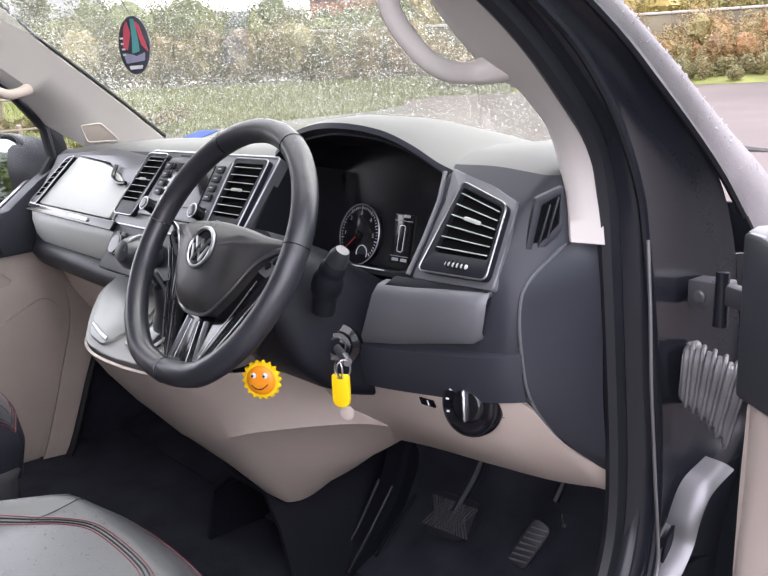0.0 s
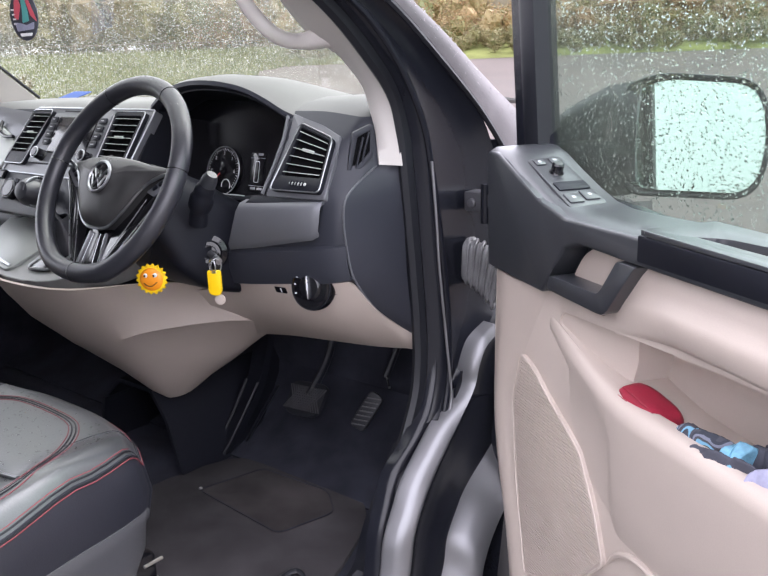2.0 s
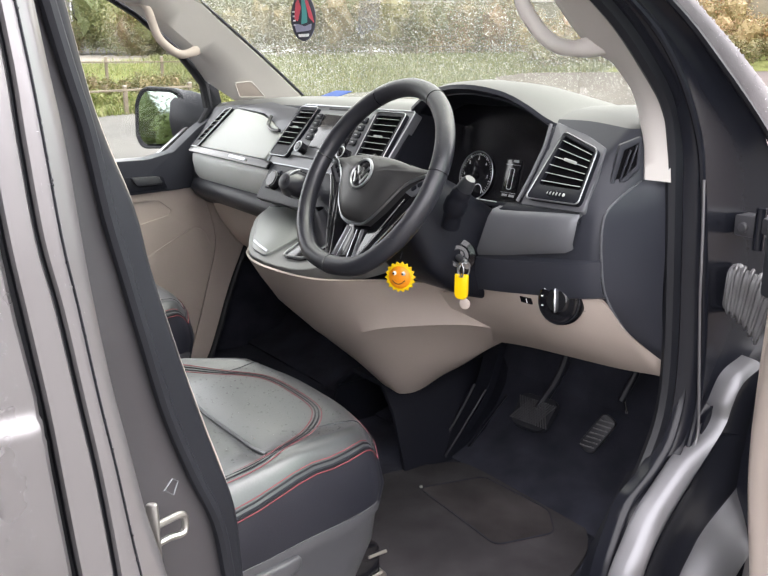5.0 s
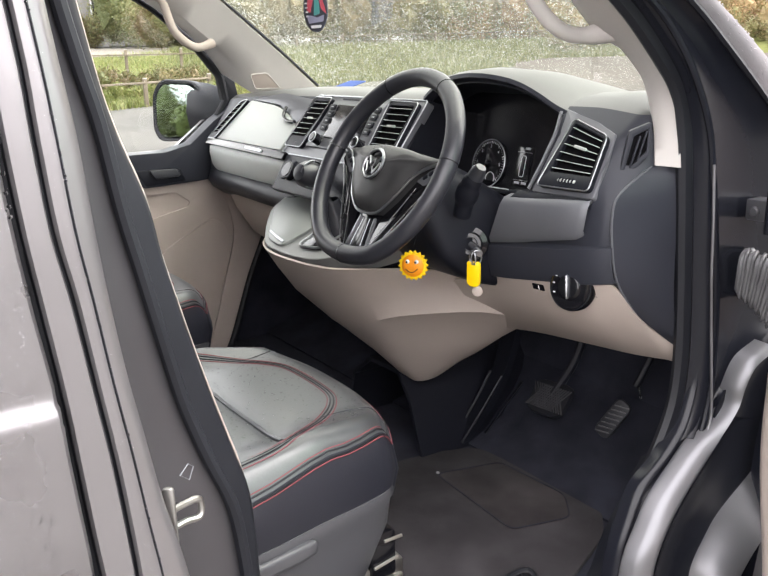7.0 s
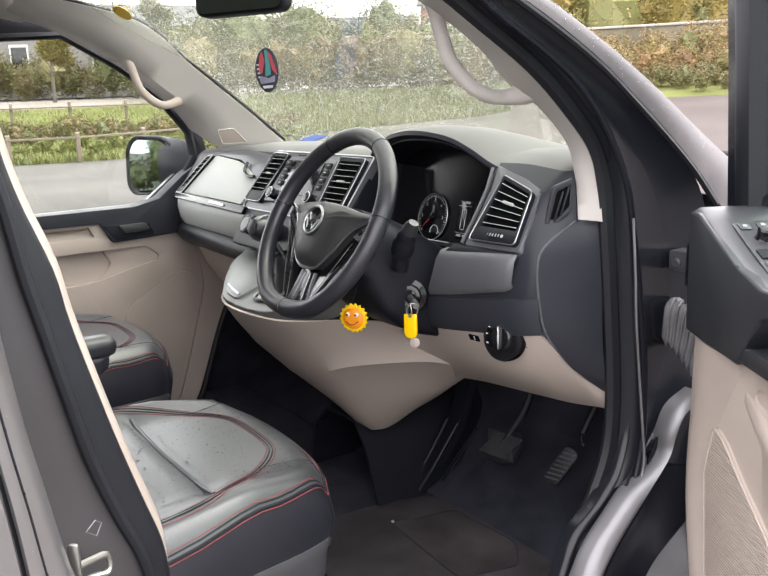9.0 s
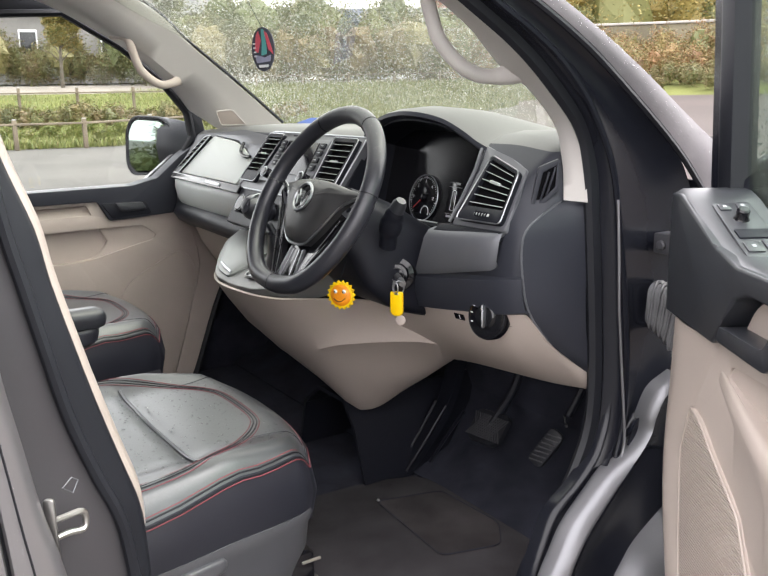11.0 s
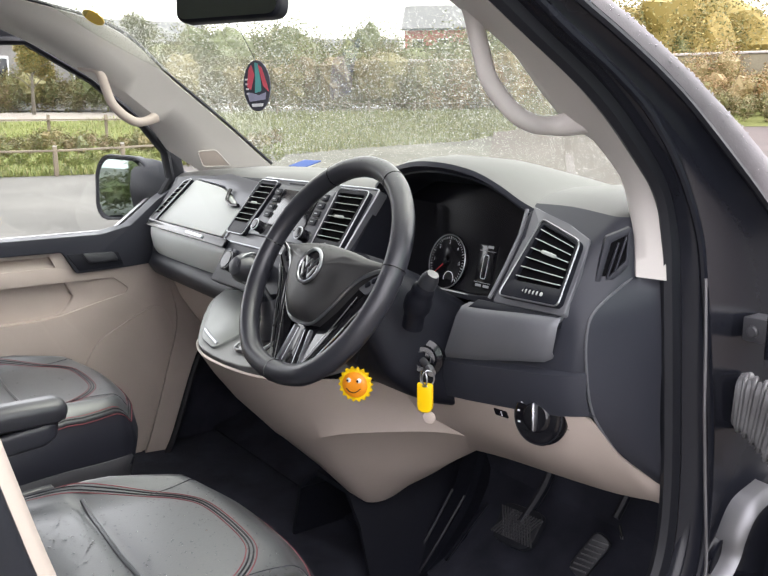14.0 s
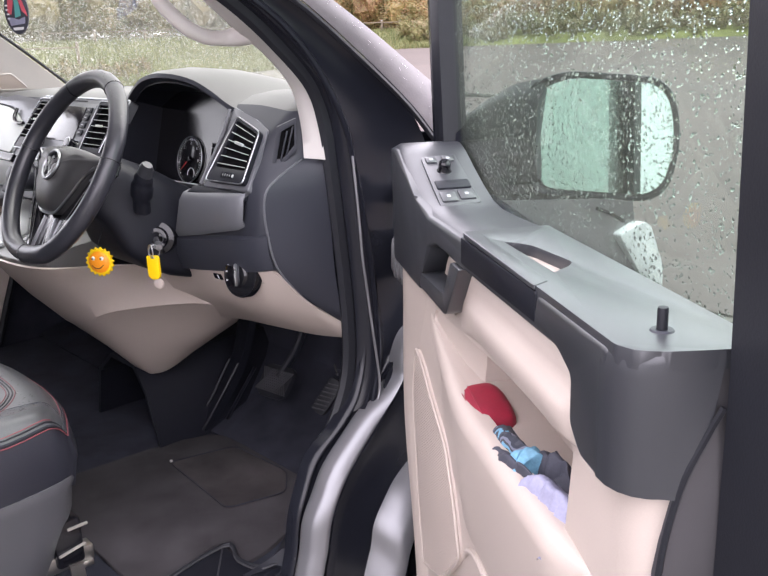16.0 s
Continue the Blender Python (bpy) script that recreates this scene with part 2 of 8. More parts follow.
M_ASPHALT = mat("wet_asphalt", (0.104, 0.099, 0.090), 0.8, spec=0.12, vary=0.45, scale=0.25, fine=40, bump=0.4, depth=0.006)
M_ROAD = mat("reddish_road", (0.078, 0.064, 0.060), 0.75, spec=0.15, vary=0.3, scale=0.3, fine=40, bump=0.3, depth=0.006)
M_YARD = mat("pale_gravel_yard", (0.20, 0.18, 0.155), 0.95, spec=0.08, vary=0.25, scale=0.3, fine=20, bump=0.3, depth=0.01)
M_SOIL = mat("grassy_soil", (0.12, 0.13, 0.045), 0.95, spec=0.08, vary=0.4, scale=0.6, fine=15, bump=0.6, depth=0.03)
M_TIMBER = mat("weathered_timber", (0.15, 0.12, 0.085), 0.8, vary=0.3, scale=2, fine=60, bump=0.5, depth=0.004)
M_STONE = mat("old_wall_stone", (0.14, 0.125, 0.085), 0.85, vary=0.3, scale=0.6, fine=10, bump=0.5, depth=0.02, each=0.3)
M_COPING = mat("pale_coping_stone", (0.36, 0.34, 0.31), 0.8, vary=0.15, scale=0.8, fine=12, bump=0.3, depth=0.01)
M_SHED = mat("weathered_cladding", (0.17, 0.16, 0.15), 0.8, vary=0.25, scale=0.4, fine=6, bump=0.2, depth=0.01)
M_BRICKRED = mat("red_brick_far", (0.30, 0.10, 0.075), 0.85, vary=0.2, scale=0.7, fine=10, bump=0.3, depth=0.02)
M_RENDER = mat("pale_render", (0.62, 0.62, 0.62), 0.8, vary=0.1, scale=0.5, fine=10, bump=0.2, depth=0.01)
M_SLATE = mat("grey_roof", (0.12, 0.12, 0.135), 0.6, vary=0.2, scale=0.6, fine=10, bump=0.2, depth=0.01)
M_BARK = mat("bark", (0.10, 0.085, 0.065), 0.9, vary=0.4, scale=4, fine=60, bump=0.7, depth=0.01)
M_GRASS = leaf_mat("grass_blades", [(0.10, 0.125, 0.03), (0.15, 0.18, 0.04), (0.20, 0.22, 0.06), (0.24, 0.21, 0.09)])
M_HEDGE = leaf_mat("hedge_leaves", [(0.075, 0.085, 0.03), (0.12, 0.125, 0.04), (0.17, 0.155, 0.055), (0.19, 0.14, 0.06), (0.12, 0.085, 0.045)])
M_BUSH = leaf_mat("bramble_leaves", [(0.11, 0.07, 0.035), (0.24, 0.12, 0.045), (0.20, 0.155, 0.05), (0.10, 0.115, 0.035), (0.27, 0.18, 0.08)])
M_GOLD = leaf_mat("autumn_leaves", [(0.20, 0.14, 0.035), (0.29, 0.22, 0.06), (0.21, 0.185, 0.055), (0.13, 0.14, 0.045), (0.09, 0.09, 0.035)])
M_FOLIAGE = leaf_mat("green_leaves", [(0.075, 0.09, 0.03), (0.11, 0.13, 0.04), (0.155, 0.165, 0.055), (0.18, 0.16, 0.07)])


# ---- building blocks ----
X, Y, Z = Vector((1, 0, 0)), Vector((0, 1, 0)), Vector((0, 0, 1))


def axes(origin, u, v):
    """A frame with its x along u, y near v, and z to the viewer."""
    u = Vector(u).normalized()
    w = u.cross(Vector(v)).normalized()
    v = w.cross(u)
    m = Matrix((u, v, w)).transposed().to_4x4()
    m.translation = origin
    return m


def thing(name, at, label, category, group="", kind=""):
    ob = new(name)
    ob.empty_display_size = 0.05
    ob.matrix_basis = Matrix.Translation(at)
    return tagged(ob, label, category, group, kind)


def part(name, bm, material, parent=None, label="", angle=35.0, kind=""):
    """Links a bmesh as one mesh object under a thing or under a part."""
    me = bpy.data.meshes.new(name)
    bm.normal_update()
    bm.to_mesh(me)
    bm.free()
    me.materials.append(material)
    me.shade_smooth()
    me.set_sharp_from_angle(angle=radians(angle))
    ob = new(name, me)
    if parent is not None:
        ob.parent = parent
        if parent.type == "EMPTY":
            ob.matrix_parent_inverse = parent.matrix_basis.inverted()
    return tagged(ob, label, kind=kind)


def spline(pts, n=6, closed=False):
    """A smooth line through a few points."""
    p = [Vector(q) for q in pts]
    k = len(p)
    out = []
    for i in range(k if closed else k - 1):
        a, b = p[i], p[(i + 1) % k]
        z = p[i - 1] if closed or i > 0 else a * 2 - b
        c = p[(i + 2) % k] if closed or i + 2 < k else b * 2 - a
        for j in range(n):
            t = j / n
            out.append(0.5 * (2 * a + (b - z) * t + (2 * z - 5 * a + 4 * b - c) * t * t + (3 * a - z - 3 * b + c) * t ** 3))
    if not closed:
        out.append(p[-1])
    return out


def spline_2d(pts, n=6):
    return [(q.x, q.y) for q in spline([(x, y, 0) for x, y in pts], n)]


def rounded(pts, r, n=5):
    """A polygon with its corners rounded; r: one radius or one a corner."""
    p = [Vector(q).to_2d() for q in pts]
    k = len(p)
    rs = r if isinstance(r, (list, tuple)) else [r] * k
    out = []
    for i in range(k):
        a, b, c = p[i - 1], p[i], p[(i + 1) % k]
        d1, d2 = a - b, c - b
        q = min(rs[i], d1.length * 0.48, d2.length * 0.48)
        if q < 1e-5:
            out.append(b)
            continue
        s, e = b + d1.normalized() * q, b + d2.normalized() * q
        for j in range(n + 1):
            t = j / n
            out.append(s * (1 - t) ** 2 + b * 2 * t * (1 - t) + e * t * t)
    return out


def rect(w, h, cx=0.0, cy=0.0):
    return [(cx - w / 2, cy - h / 2), (cx + w / 2, cy - h / 2), (cx + w / 2, cy + h / 2), (cx - w / 2, cy + h / 2)]


def oval(rx, ry, n=32, cx=0.0, cy=0.0):
    return [Vector((cx + rx * math.cos(2 * math.pi * i / n), cy + ry * math.sin(2 * math.pi * i / n))) for i in range(n)]


def plate(pts, m, depth, bevel=0.0, holes=(), bm=None, seg=2, back=True):
    """A flat piece cut to an outline, with holes, its front at the frame's z = 0 and its edges eased."""
    bm = bm or bmesh.new()
    edges, outer = [], []
    for ring in (pts, *holes):
        vs = [bm.verts.new((*Vector(q).to_2d(), 0)) for q in ring]
        outer = outer or vs
        edges += [bm.edges.new((vs[i], vs[(i + 1) % len(vs)])) for i in range(len(vs))]
    if holes:
        faces = [f for f in bmesh.ops.triangle_fill(bm, use_beauty=True, use_dissolve=False, edges=edges)["geom"] if isinstance(f, bmesh.types.BMFace)]
    else:
        faces = [bm.faces.new(outer)]
    bmesh.ops.recalc_face_normals(bm, faces=faces)
    if faces[0].normal.z < 0:
        bmesh.ops.reverse_faces(bm, faces=faces)
    geo = bmesh.ops.extrude_face_region(bm, geom=faces)["geom"]
    front = [f for f in geo if isinstance(f, bmesh.types.BMFace)]
    bottom = [f for f in faces if f.is_valid]
    for f in bottom:
        for v in f.verts:
            v.co.z = -depth
    if bottom and bottom[0].normal.z > 0:
        bmesh.ops.reverse_faces(bm, faces=bottom)
    if not back:
        bmesh.ops.delete(bm, geom=bottom, context="FACES_ONLY")
    allv = {v for f in front for v in f.verts} | {v for e in edges if e.is_valid for v in e.verts}
    if bevel:
        fs = set(front)
        rim = list({e for f in front for e in f.edges if any(g not in fs for g in e.link_faces)})
        r = bmesh.ops.bevel(bm, geom=rim, offset=bevel, segments=seg, affect="EDGES", profile=0.5, clamp_overlap=True)
        allv |= set(r["verts"])
    allv = [v for v in allv if v.is_valid]
    for v in allv:
        v.co = m @ v.co
    bmesh.ops.recalc_face_normals(bm, faces=bm.faces)
    return bm


def loft(rows, closed=False, bm=None, caps=False, flip=False):
    """A skin over rows of points."""
    bm = bm or bmesh.new()
    grid = [[bm.verts.new(p) for p in r] for r in rows]
    k = len(grid[0])
    for a, b in zip(grid, grid[1:]):
        for j in range(k if closed else k - 1):
            q = (a[j], a[(j + 1) % k], b[(j + 1) % k], b[j])
            try:
                bm.faces.new(q[::-1] if flip else q)
            except ValueError:
                pass
    if caps:
        for r in (grid[0], grid[-1]):
            bm.faces.new(r)
        bmesh.ops.recalc_face_normals(bm, faces=bm.faces)
    return bm


def thick(bm, d):
    """Gives a skin a thickness, inwards."""
    bm.normal_update()
    bmesh.ops.solidify(bm, geom=bm.faces[:], thickness=d)
    return bm


def tube(path, r, n=10, closed=False, bm=None, flat=1.0, up=None):
    """A round (or, with flat, oval) bar along a line; r may be a list."""
    bm = bm or bmesh.new()
    p = [Vector(q) for q in path]
    k = len(p)
    rows = []
    ref = Vector(up) if up else None
    for i in range(k):
        if closed:
            t = (p[(i + 1) % k] - p[i - 1]).normalized()
        else:
            t = (p[min(i + 1, k - 1)] - p[max(i - 1, 0)]).normalized()
        if ref is None:
            ref = t.orthogonal()
        u = (ref - t * ref.dot(t)).normalized()
        if up is None:
            ref = u
        v = t.cross(u)
        q = r[i] if isinstance(r, (list, tuple)) else r
        rows.append([p[i] + u * (math.cos(a) * q) + v * (math.sin(a) * q * flat) for a in (2 * math.pi * j / n for j in range(n))])
    if closed:
        rows.append(rows[0])
        b2 = bmesh.new()
        loft(rows, True, b2)
        bmesh.ops.remove_doubles(b2, verts=b2.verts, dist=1e-6)
        me = bpy.data.meshes.new("tmp")
        b2.to_mesh(me)
        b2.free()
        bm.from_mesh(me)
        bpy.data.meshes.remove(me)
    else:
        start = len(bm.verts)
        loft(rows, True, bm)
        bm.verts.ensure_lookup_table()
        bm.faces.new([bm.verts[start + j] for j in range(n)][::-1])
        bm.faces.new([bm.verts[start + (k - 1) * n + j] for j in range(n)])
    bmesh.ops.recalc_face_normals(bm, faces=bm.faces)
    return bm


def lathe(profile, m, n=28, bm=None):
    """A turned piece: (radius, height) pairs about the frame's z."""
    bm = bm or bmesh.new()
    rows = [[m @ Vector((r * math.cos(2 * math.pi * j / n), r * math.sin(2 * math.pi * j / n), h)) for j in range(n)] for r, h in profile]
    loft(rows, True, bm)
    bmesh.ops.remove_doubles(bm, verts=bm.verts, dist=1e-6)
    bmesh.ops.recalc_face_normals(bm, faces=bm.faces)
    return bm


def block(size, m, bevel=0.004, bm=None, seg=2):
    bm = bm or bmesh.new()
    s = bmesh.ops.create_cube(bm, size=1.0)["verts"]
    for v in s:
        v.co = Vector((v.co.x * size[0], v.co.y * size[1], v.co.z * size[2]))
    if bevel:
        edges = list({e for v in s for e in v.link_edges})
        r = bmesh.ops.bevel(bm, geom=edges, offset=bevel, segments=seg, affect="EDGES", profile=0.5)
        s = list({v for f in r["faces"] for v in f.verts} | {v for v in s if v.is_valid})
    for v in s:
        v.co = m @ v.co
    return bm


def lettering(text, size, m, material, parent, label=""):
    """A word set flat in a frame, as a mesh."""
    cu = bpy.data.curves.new("lettering", "FONT")
    cu.body, cu.size, cu.align_x, cu.align_y = text, size, "CENTER", "CENTER"
    tmp = new("tmp_text", cu)
    me = bpy.data.meshes.new_from_object(tmp)
    bpy.data.objects.remove(tmp)
    bm = bmesh.new()
    bm.from_mesh(me)
    bpy.data.meshes.remove(me)
    bm.transform(m)
    return part("lettering", bm, material, parent, label)


def drops(name, spots, parent, label, flat=0.45, material=M_WATER):
    """Rain drops, (place, normal, radius), as one mesh of low domes."""
    verts, faces = [], []
    rnd = random.Random(len(spots))
    for p, nrm, r in spots:
        nrm = nrm.normalized()
        u = nrm.orthogonal().normalized()
        v = nrm.cross(u)
        b = len(verts)
        if r < 0.0009:
            for j in range(5):
                a = 2 * math.pi * j / 5
                verts.append(p + u * (r * math.cos(a)) + v * (r * math.sin(a)))
            verts.append(p + nrm * (r * flat))
            faces += [(b + j, b + (j + 1) % 5, b + 5) for j in range(5)]
            continue
        sx, sy = rnd.uniform(0.8, 1.25), rnd.uniform(0.8, 1.25)
        for rr, h in ((1.0, 0.0), (0.72, 0.7)):
            for j in range(6):
                a = math.pi * j / 3
                verts.append(p + u * (rr * r * sx * math.cos(a)) + v * (rr * r * sy * math.sin(a)) + nrm * (h * r * flat))
        verts.append(p + nrm * (r * flat))
        for j in range(6):
            k = (j + 1) % 6
            faces.append((b + j, b + k, b + 6 + k, b + 6 + j))
            faces.append((b + 6 + j, b + 6 + k, b + 12))
    me = bpy.data.meshes.new(name)
    me.from_pydata(verts, [], faces)
    me.materials.append(material)
    me.shade_smooth()
    ob = new(name, me)
    if parent is not None:
        ob.parent = parent
        if parent.type == "EMPTY":
            ob.matrix_parent_inverse = parent.matrix_basis.inverted()
    return tagged(ob, label, kind="stuff")


# ---- the van: shell, glass, pillars ----
# x to the van's right, y ahead, z up from the ground
van = thing("van", (0, 0, 0), "dark grey metallic van with wet paint and its driver's door open", "van")


def strip(name, a, b, material, label="", n=5, d=0.004, bulge=0.0, parent=van, outward=False):
    """A skin between two smooth lines, bowed outwards to the right by bulge."""
    pa, pb = spline(a, n), spline(b, n)
    rows = []
    for t in (0, 0.25, 0.5, 0.75, 1):
        rows.append([p.lerp(q, t) + X * (bulge * (t * (2 - t) if outward else 4 * t * (1 - t))) for p, q in zip(pa, pb)])
    return part(name, thick(loft(rows), d), material, parent, label, angle=60)


# lines round the front door's opening, from the roof down the front pillar to the sill
C1 = [(0.80, -0.50, 1.80), (0.815, -0.25, 1.69), (0.825, -0.098, 1.597), (0.83, -0.006, 1.536), (0.83, 0.066, 1.475), (0.832, 0.121, 1.414), (0.833, 0.142, 1.351), (0.834, 0.150, 1.28), (0.836, 0.160, 1.15), (0.838, 0.168, 1.00), (0.838, 0.160, 0.90), (0.838, 0.125, 0.82), (0.838, 0.068, 0.73), (0.838, 0.02, 0.62), (0.838, -0.02, 0.54), (0.838, -0.10, 0.50), (0.838, -0.40, 0.49), (0.838, -0.62, 0.49)]
C3 = [(0.83, -0.50, 1.825), (0.85, -0.245, 1.70), (0.865, -0.088, 1.596), (0.868, -0.022, 1.557), (0.87, 0.045, 1.51), (0.872, 0.104, 1.444), (0.874, 0.150, 1.36), (0.875, 0.169, 1.28), (0.877, 0.186, 1.17), (0.88, 0.198, 1.05), (0.88, 0.200, 0.925), (0.88, 0.180, 0.835), (0.88, 0.085, 0.715), (0.88, 0.03, 0.625), (0.88, -0.015, 0.53), (0.88, -0.10, 0.475), (0.88, -0.40, 0.465), (0.88, -0.62, 0.465)]
C4 = [(0.845, -0.50, 1.845), (0.868, -0.20, 1.695), (0.885, -0.025, 1.595), (0.888, 0.05, 1.55), (0.892, 0.125, 1.498), (0.896, 0.205, 1.43), (0.90, 0.285, 1.36), (0.903, 0.330, 1.26), (0.906, 0.345, 1.15), (0.91, 0.33, 1.04), (0.914, 0.26, 0.965), (0.918, 0.19, 0.90), (0.922, 0.125, 0.80), (0.924, 0.055, 0.69), (0.926, 0.005, 0.58), (0.93, -0.06, 0.47), (0.93, -0.40, 0.44), (0.93, -0.62, 0.44)]
# jamb and hinge pillar in body paint with their shade painted in
strip("door_jamb", C1[:12], C3[:12], M_JAMB, "door jamb, body paint with its shade painted in", bulge=0.012)
strip("front_jamb", C3[:12], C4[:10] + [(0.902, 0.262, 0.965), (0.890, 0.215, 0.90)], M_JAMB, "hinge pillar, body paint darkened with painted shade", bulge=-0.012)
strip("inner_sill", C1[11:], [(p[0] - 0.012, p[1], p[2]) for p in C3[11:]], M_JAMB, "sill flange, body paint darkened with painted shade", bulge=0.004)
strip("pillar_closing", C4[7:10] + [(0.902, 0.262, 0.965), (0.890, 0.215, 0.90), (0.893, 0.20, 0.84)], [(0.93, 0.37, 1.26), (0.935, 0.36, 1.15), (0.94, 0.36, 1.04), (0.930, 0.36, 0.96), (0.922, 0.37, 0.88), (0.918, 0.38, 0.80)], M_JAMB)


# pressed sill: inner flange, valley, shiny fold, outer valley and outer edge run side by side
LOW = [(-0.045, 0.49), (-0.30, 0.455), (-0.62, 0.45)]
flange = spline([(0.868, 0.186, 1.000), (0.870, 0.178, 0.930), (0.873, 0.156, 0.872), (0.875, 0.134, 0.846), (0.875, 0.104, 0.820), (0.875, 0.053, 0.782), (0.875, 0.028, 0.736), (0.875, 0.005, 0.680), (0.875, -0.012, 0.598)] + [(0.875, y - 0.02, z + 0.02) for y, z in LOW], 5)
valley = spline([(0.886, 0.200, 1.000), (0.889, 0.196, 0.930), (0.894, 0.180, 0.872), (0.898, 0.160, 0.841), (0.898, 0.128, 0.815), (0.898, 0.076, 0.768), (0.898, 0.047, 0.724), (0.898, 0.021, 0.675), (0.898, 0.003, 0.600)] + [(0.898, y - 0.01, z + 0.006) for y, z in LOW], 5)
fold_in = spline([(0.925, 0.285, 0.998), (0.914, 0.248, 0.972), (0.908, 0.230, 0.930), (0.903, 0.225, 0.896), (0.900, 0.203, 0.870), (0.898, 0.160, 0.841), (0.898, 0.128, 0.815), (0.898, 0.076, 0.768), (0.898, 0.047, 0.724), (0.898, 0.021, 0.675), (0.898, 0.003, 0.600)] + [(0.898, y - 0.01, z + 0.006) for y, z in LOW], 5)
fold_out = spline([(0.938, 0.292, 0.988), (0.930, 0.254, 0.964), (0.924, 0.240, 0.930), (0.921, 0.233, 0.900), (0.919, 0.216, 0.873), (0.918, 0.183, 0.839), (0.918, 0.154, 0.811), (0.918, 0.112, 0.770), (0.918, 0.080, 0.732), (0.918, 0.053, 0.680), (0.918, 0.032, 0.600)] + [(0.918, y + 0.02, z - 0.02) for y, z in LOW], 5)
face_top = fold_out[20:]
edge_in = spline([(0.915, 0.385, 0.835), (0.912, 0.345, 0.790), (0.910, 0.300, 0.752), (0.908, 0.219, 0.701), (0.908, 0.183, 0.663), (0.908, 0.155, 0.622), (0.908, 0.138, 0.560)] + [(0.908, y + 0.11, z - 0.05) for y, z in LOW], 5)
edge_out = spline([(0.962, 0.405, 0.80), (0.962, 0.365, 0.745), (0.962, 0.320, 0.702), (0.962, 0.252, 0.650), (0.962, 0.215, 0.614), (0.962, 0.190, 0.575), (0.962, 0.165, 0.510)] + [(0.962, y + 0.13, z - 0.085) for y, z in LOW], 5)


def pressed(name, steps, label, material=M_JAMB):
    """A skin over smooth lines: (line, line, share of the way, offset to the right)."""
    bm = loft([[p.lerp(q, f) + X * dx for p, q in zip(a, b)] for a, b, f, dx in steps])
    bmesh.ops.recalc_face_normals(bm, faces=bm.faces)
    return part(name, bm, material, van, label, angle=80)


# one paint: folds get a painted highlight, valleys and faces painted shade
pressed("sill_flange", [(flange, valley, -0.22, -0.022), (flange, valley, -0.14, -0.008), (flange, valley, 0.0, 0.0), (flange, valley, 0.14, -0.002), (flange, valley, 0.26, -0.014), (flange, valley, 0.50, -0.030), (flange, valley, 0.80, -0.030), (flange, valley, 1.0, -0.014)], "wet sill flange and valley, shade painted in dark")
pressed("sill", [(fold_in, fold_out, -0.20, -0.022), (fold_in, fold_out, -0.02, -0.006), (fold_in, fold_out, 0.10, 0.0), (fold_in, fold_out, 0.35, 0.0010), (fold_in, fold_out, 0.65, 0.0012), (fold_in, fold_out, 0.84, 0.0), (fold_in, fold_out, 0.94, -0.004), (fold_in, fold_out, 1.02, -0.010), (fold_in, fold_out, 1.15, -0.026)], "pressed sill edge, wet grey paint with painted highlight", M_SILL)
pressed("outer_sill", [(face_top, edge_in, 0.03, -0.005), (face_top, edge_in, 0.10, -0.008), (face_top, edge_in, 0.3, -0.012), (face_top, edge_in, 0.6, -0.010), (face_top, edge_in, 0.97, -0.002)], "outer face of the sill, shade painted in dark")
pressed("outer_sill_edge", [(face_top, edge_in, 0.97, -0.002), (edge_in, edge_out, 0.08, 0.0), (edge_in, edge_out, 0.3, 0.003), (edge_in, edge_out, 0.6, 0.005), (edge_in, edge_out, 0.9, 0.002), (edge_in, edge_out, 1.05, -0.004), (edge_in, edge_out, 1.1, -0.03)], "grey outer edge of the sill with painted highlight", M_SILL)
# bead in the bright copy, as a painted glint down the pillar
part("pillar_bead", tube(spline([(0.884, 0.160, 1.30), (0.887, 0.164, 1.22), (0.889, 0.168, 1.13), (0.889, 0.173, 1.087), (0.889, 0.185, 0.987), (0.890, 0.195, 0.899), (0.891, 0.190, 0.861), (0.898, 0.166, 0.838)], 5), 0.0022, 6), M_SILL, van)
# rubber seal along the opening and a thin bead outside it
seal_line = spline([(p[0] + 0.006, p[1] + 0.002, p[2] + 0.002) for p in C1], 5)
part("door_seal", tube(seal_line, 0.013, 8, flat=1.3, up=X), M_RUBBER, van, "black rubber door seal")
part("jamb_bead", tube(spline([(p[0] + 0.003, p[1], p[2]) for p in C3[:12]], 5), 0.0055, 8), M_JAMB, van)

# outer front pillar skin between door frame and windscreen
C5 = [(0.795, -0.50, 1.885), (0.83, -0.10, 1.688), (0.855, 0.06, 1.60), (0.868, 0.20, 1.515), (0.872, 0.345, 1.42), (0.885, 0.45, 1.345), (0.90, 0.56, 1.25)]
C4b = [(0.845, -0.50, 1.845), (0.875, -0.12, 1.652), (0.89, 0.05, 1.556), (0.898, 0.16, 1.475), (0.904, 0.27, 1.385), (0.91, 0.335, 1.315), (0.925, 0.40, 1.22)]
strip("outer_pillar", C4b, C5, M_PILLAR, "grey metallic front pillar with rain drops", bulge=0.012)
part("pillar_seal", tube(spline([(p[0] + 0.002, p[1] - 0.006, p[2] - 0.006) for p in C4b[:6]], 5), 0.005, 6), M_RUBBER, van)
left = lambda pts: [(-p[0], p[1], p[2]) for p in pts]

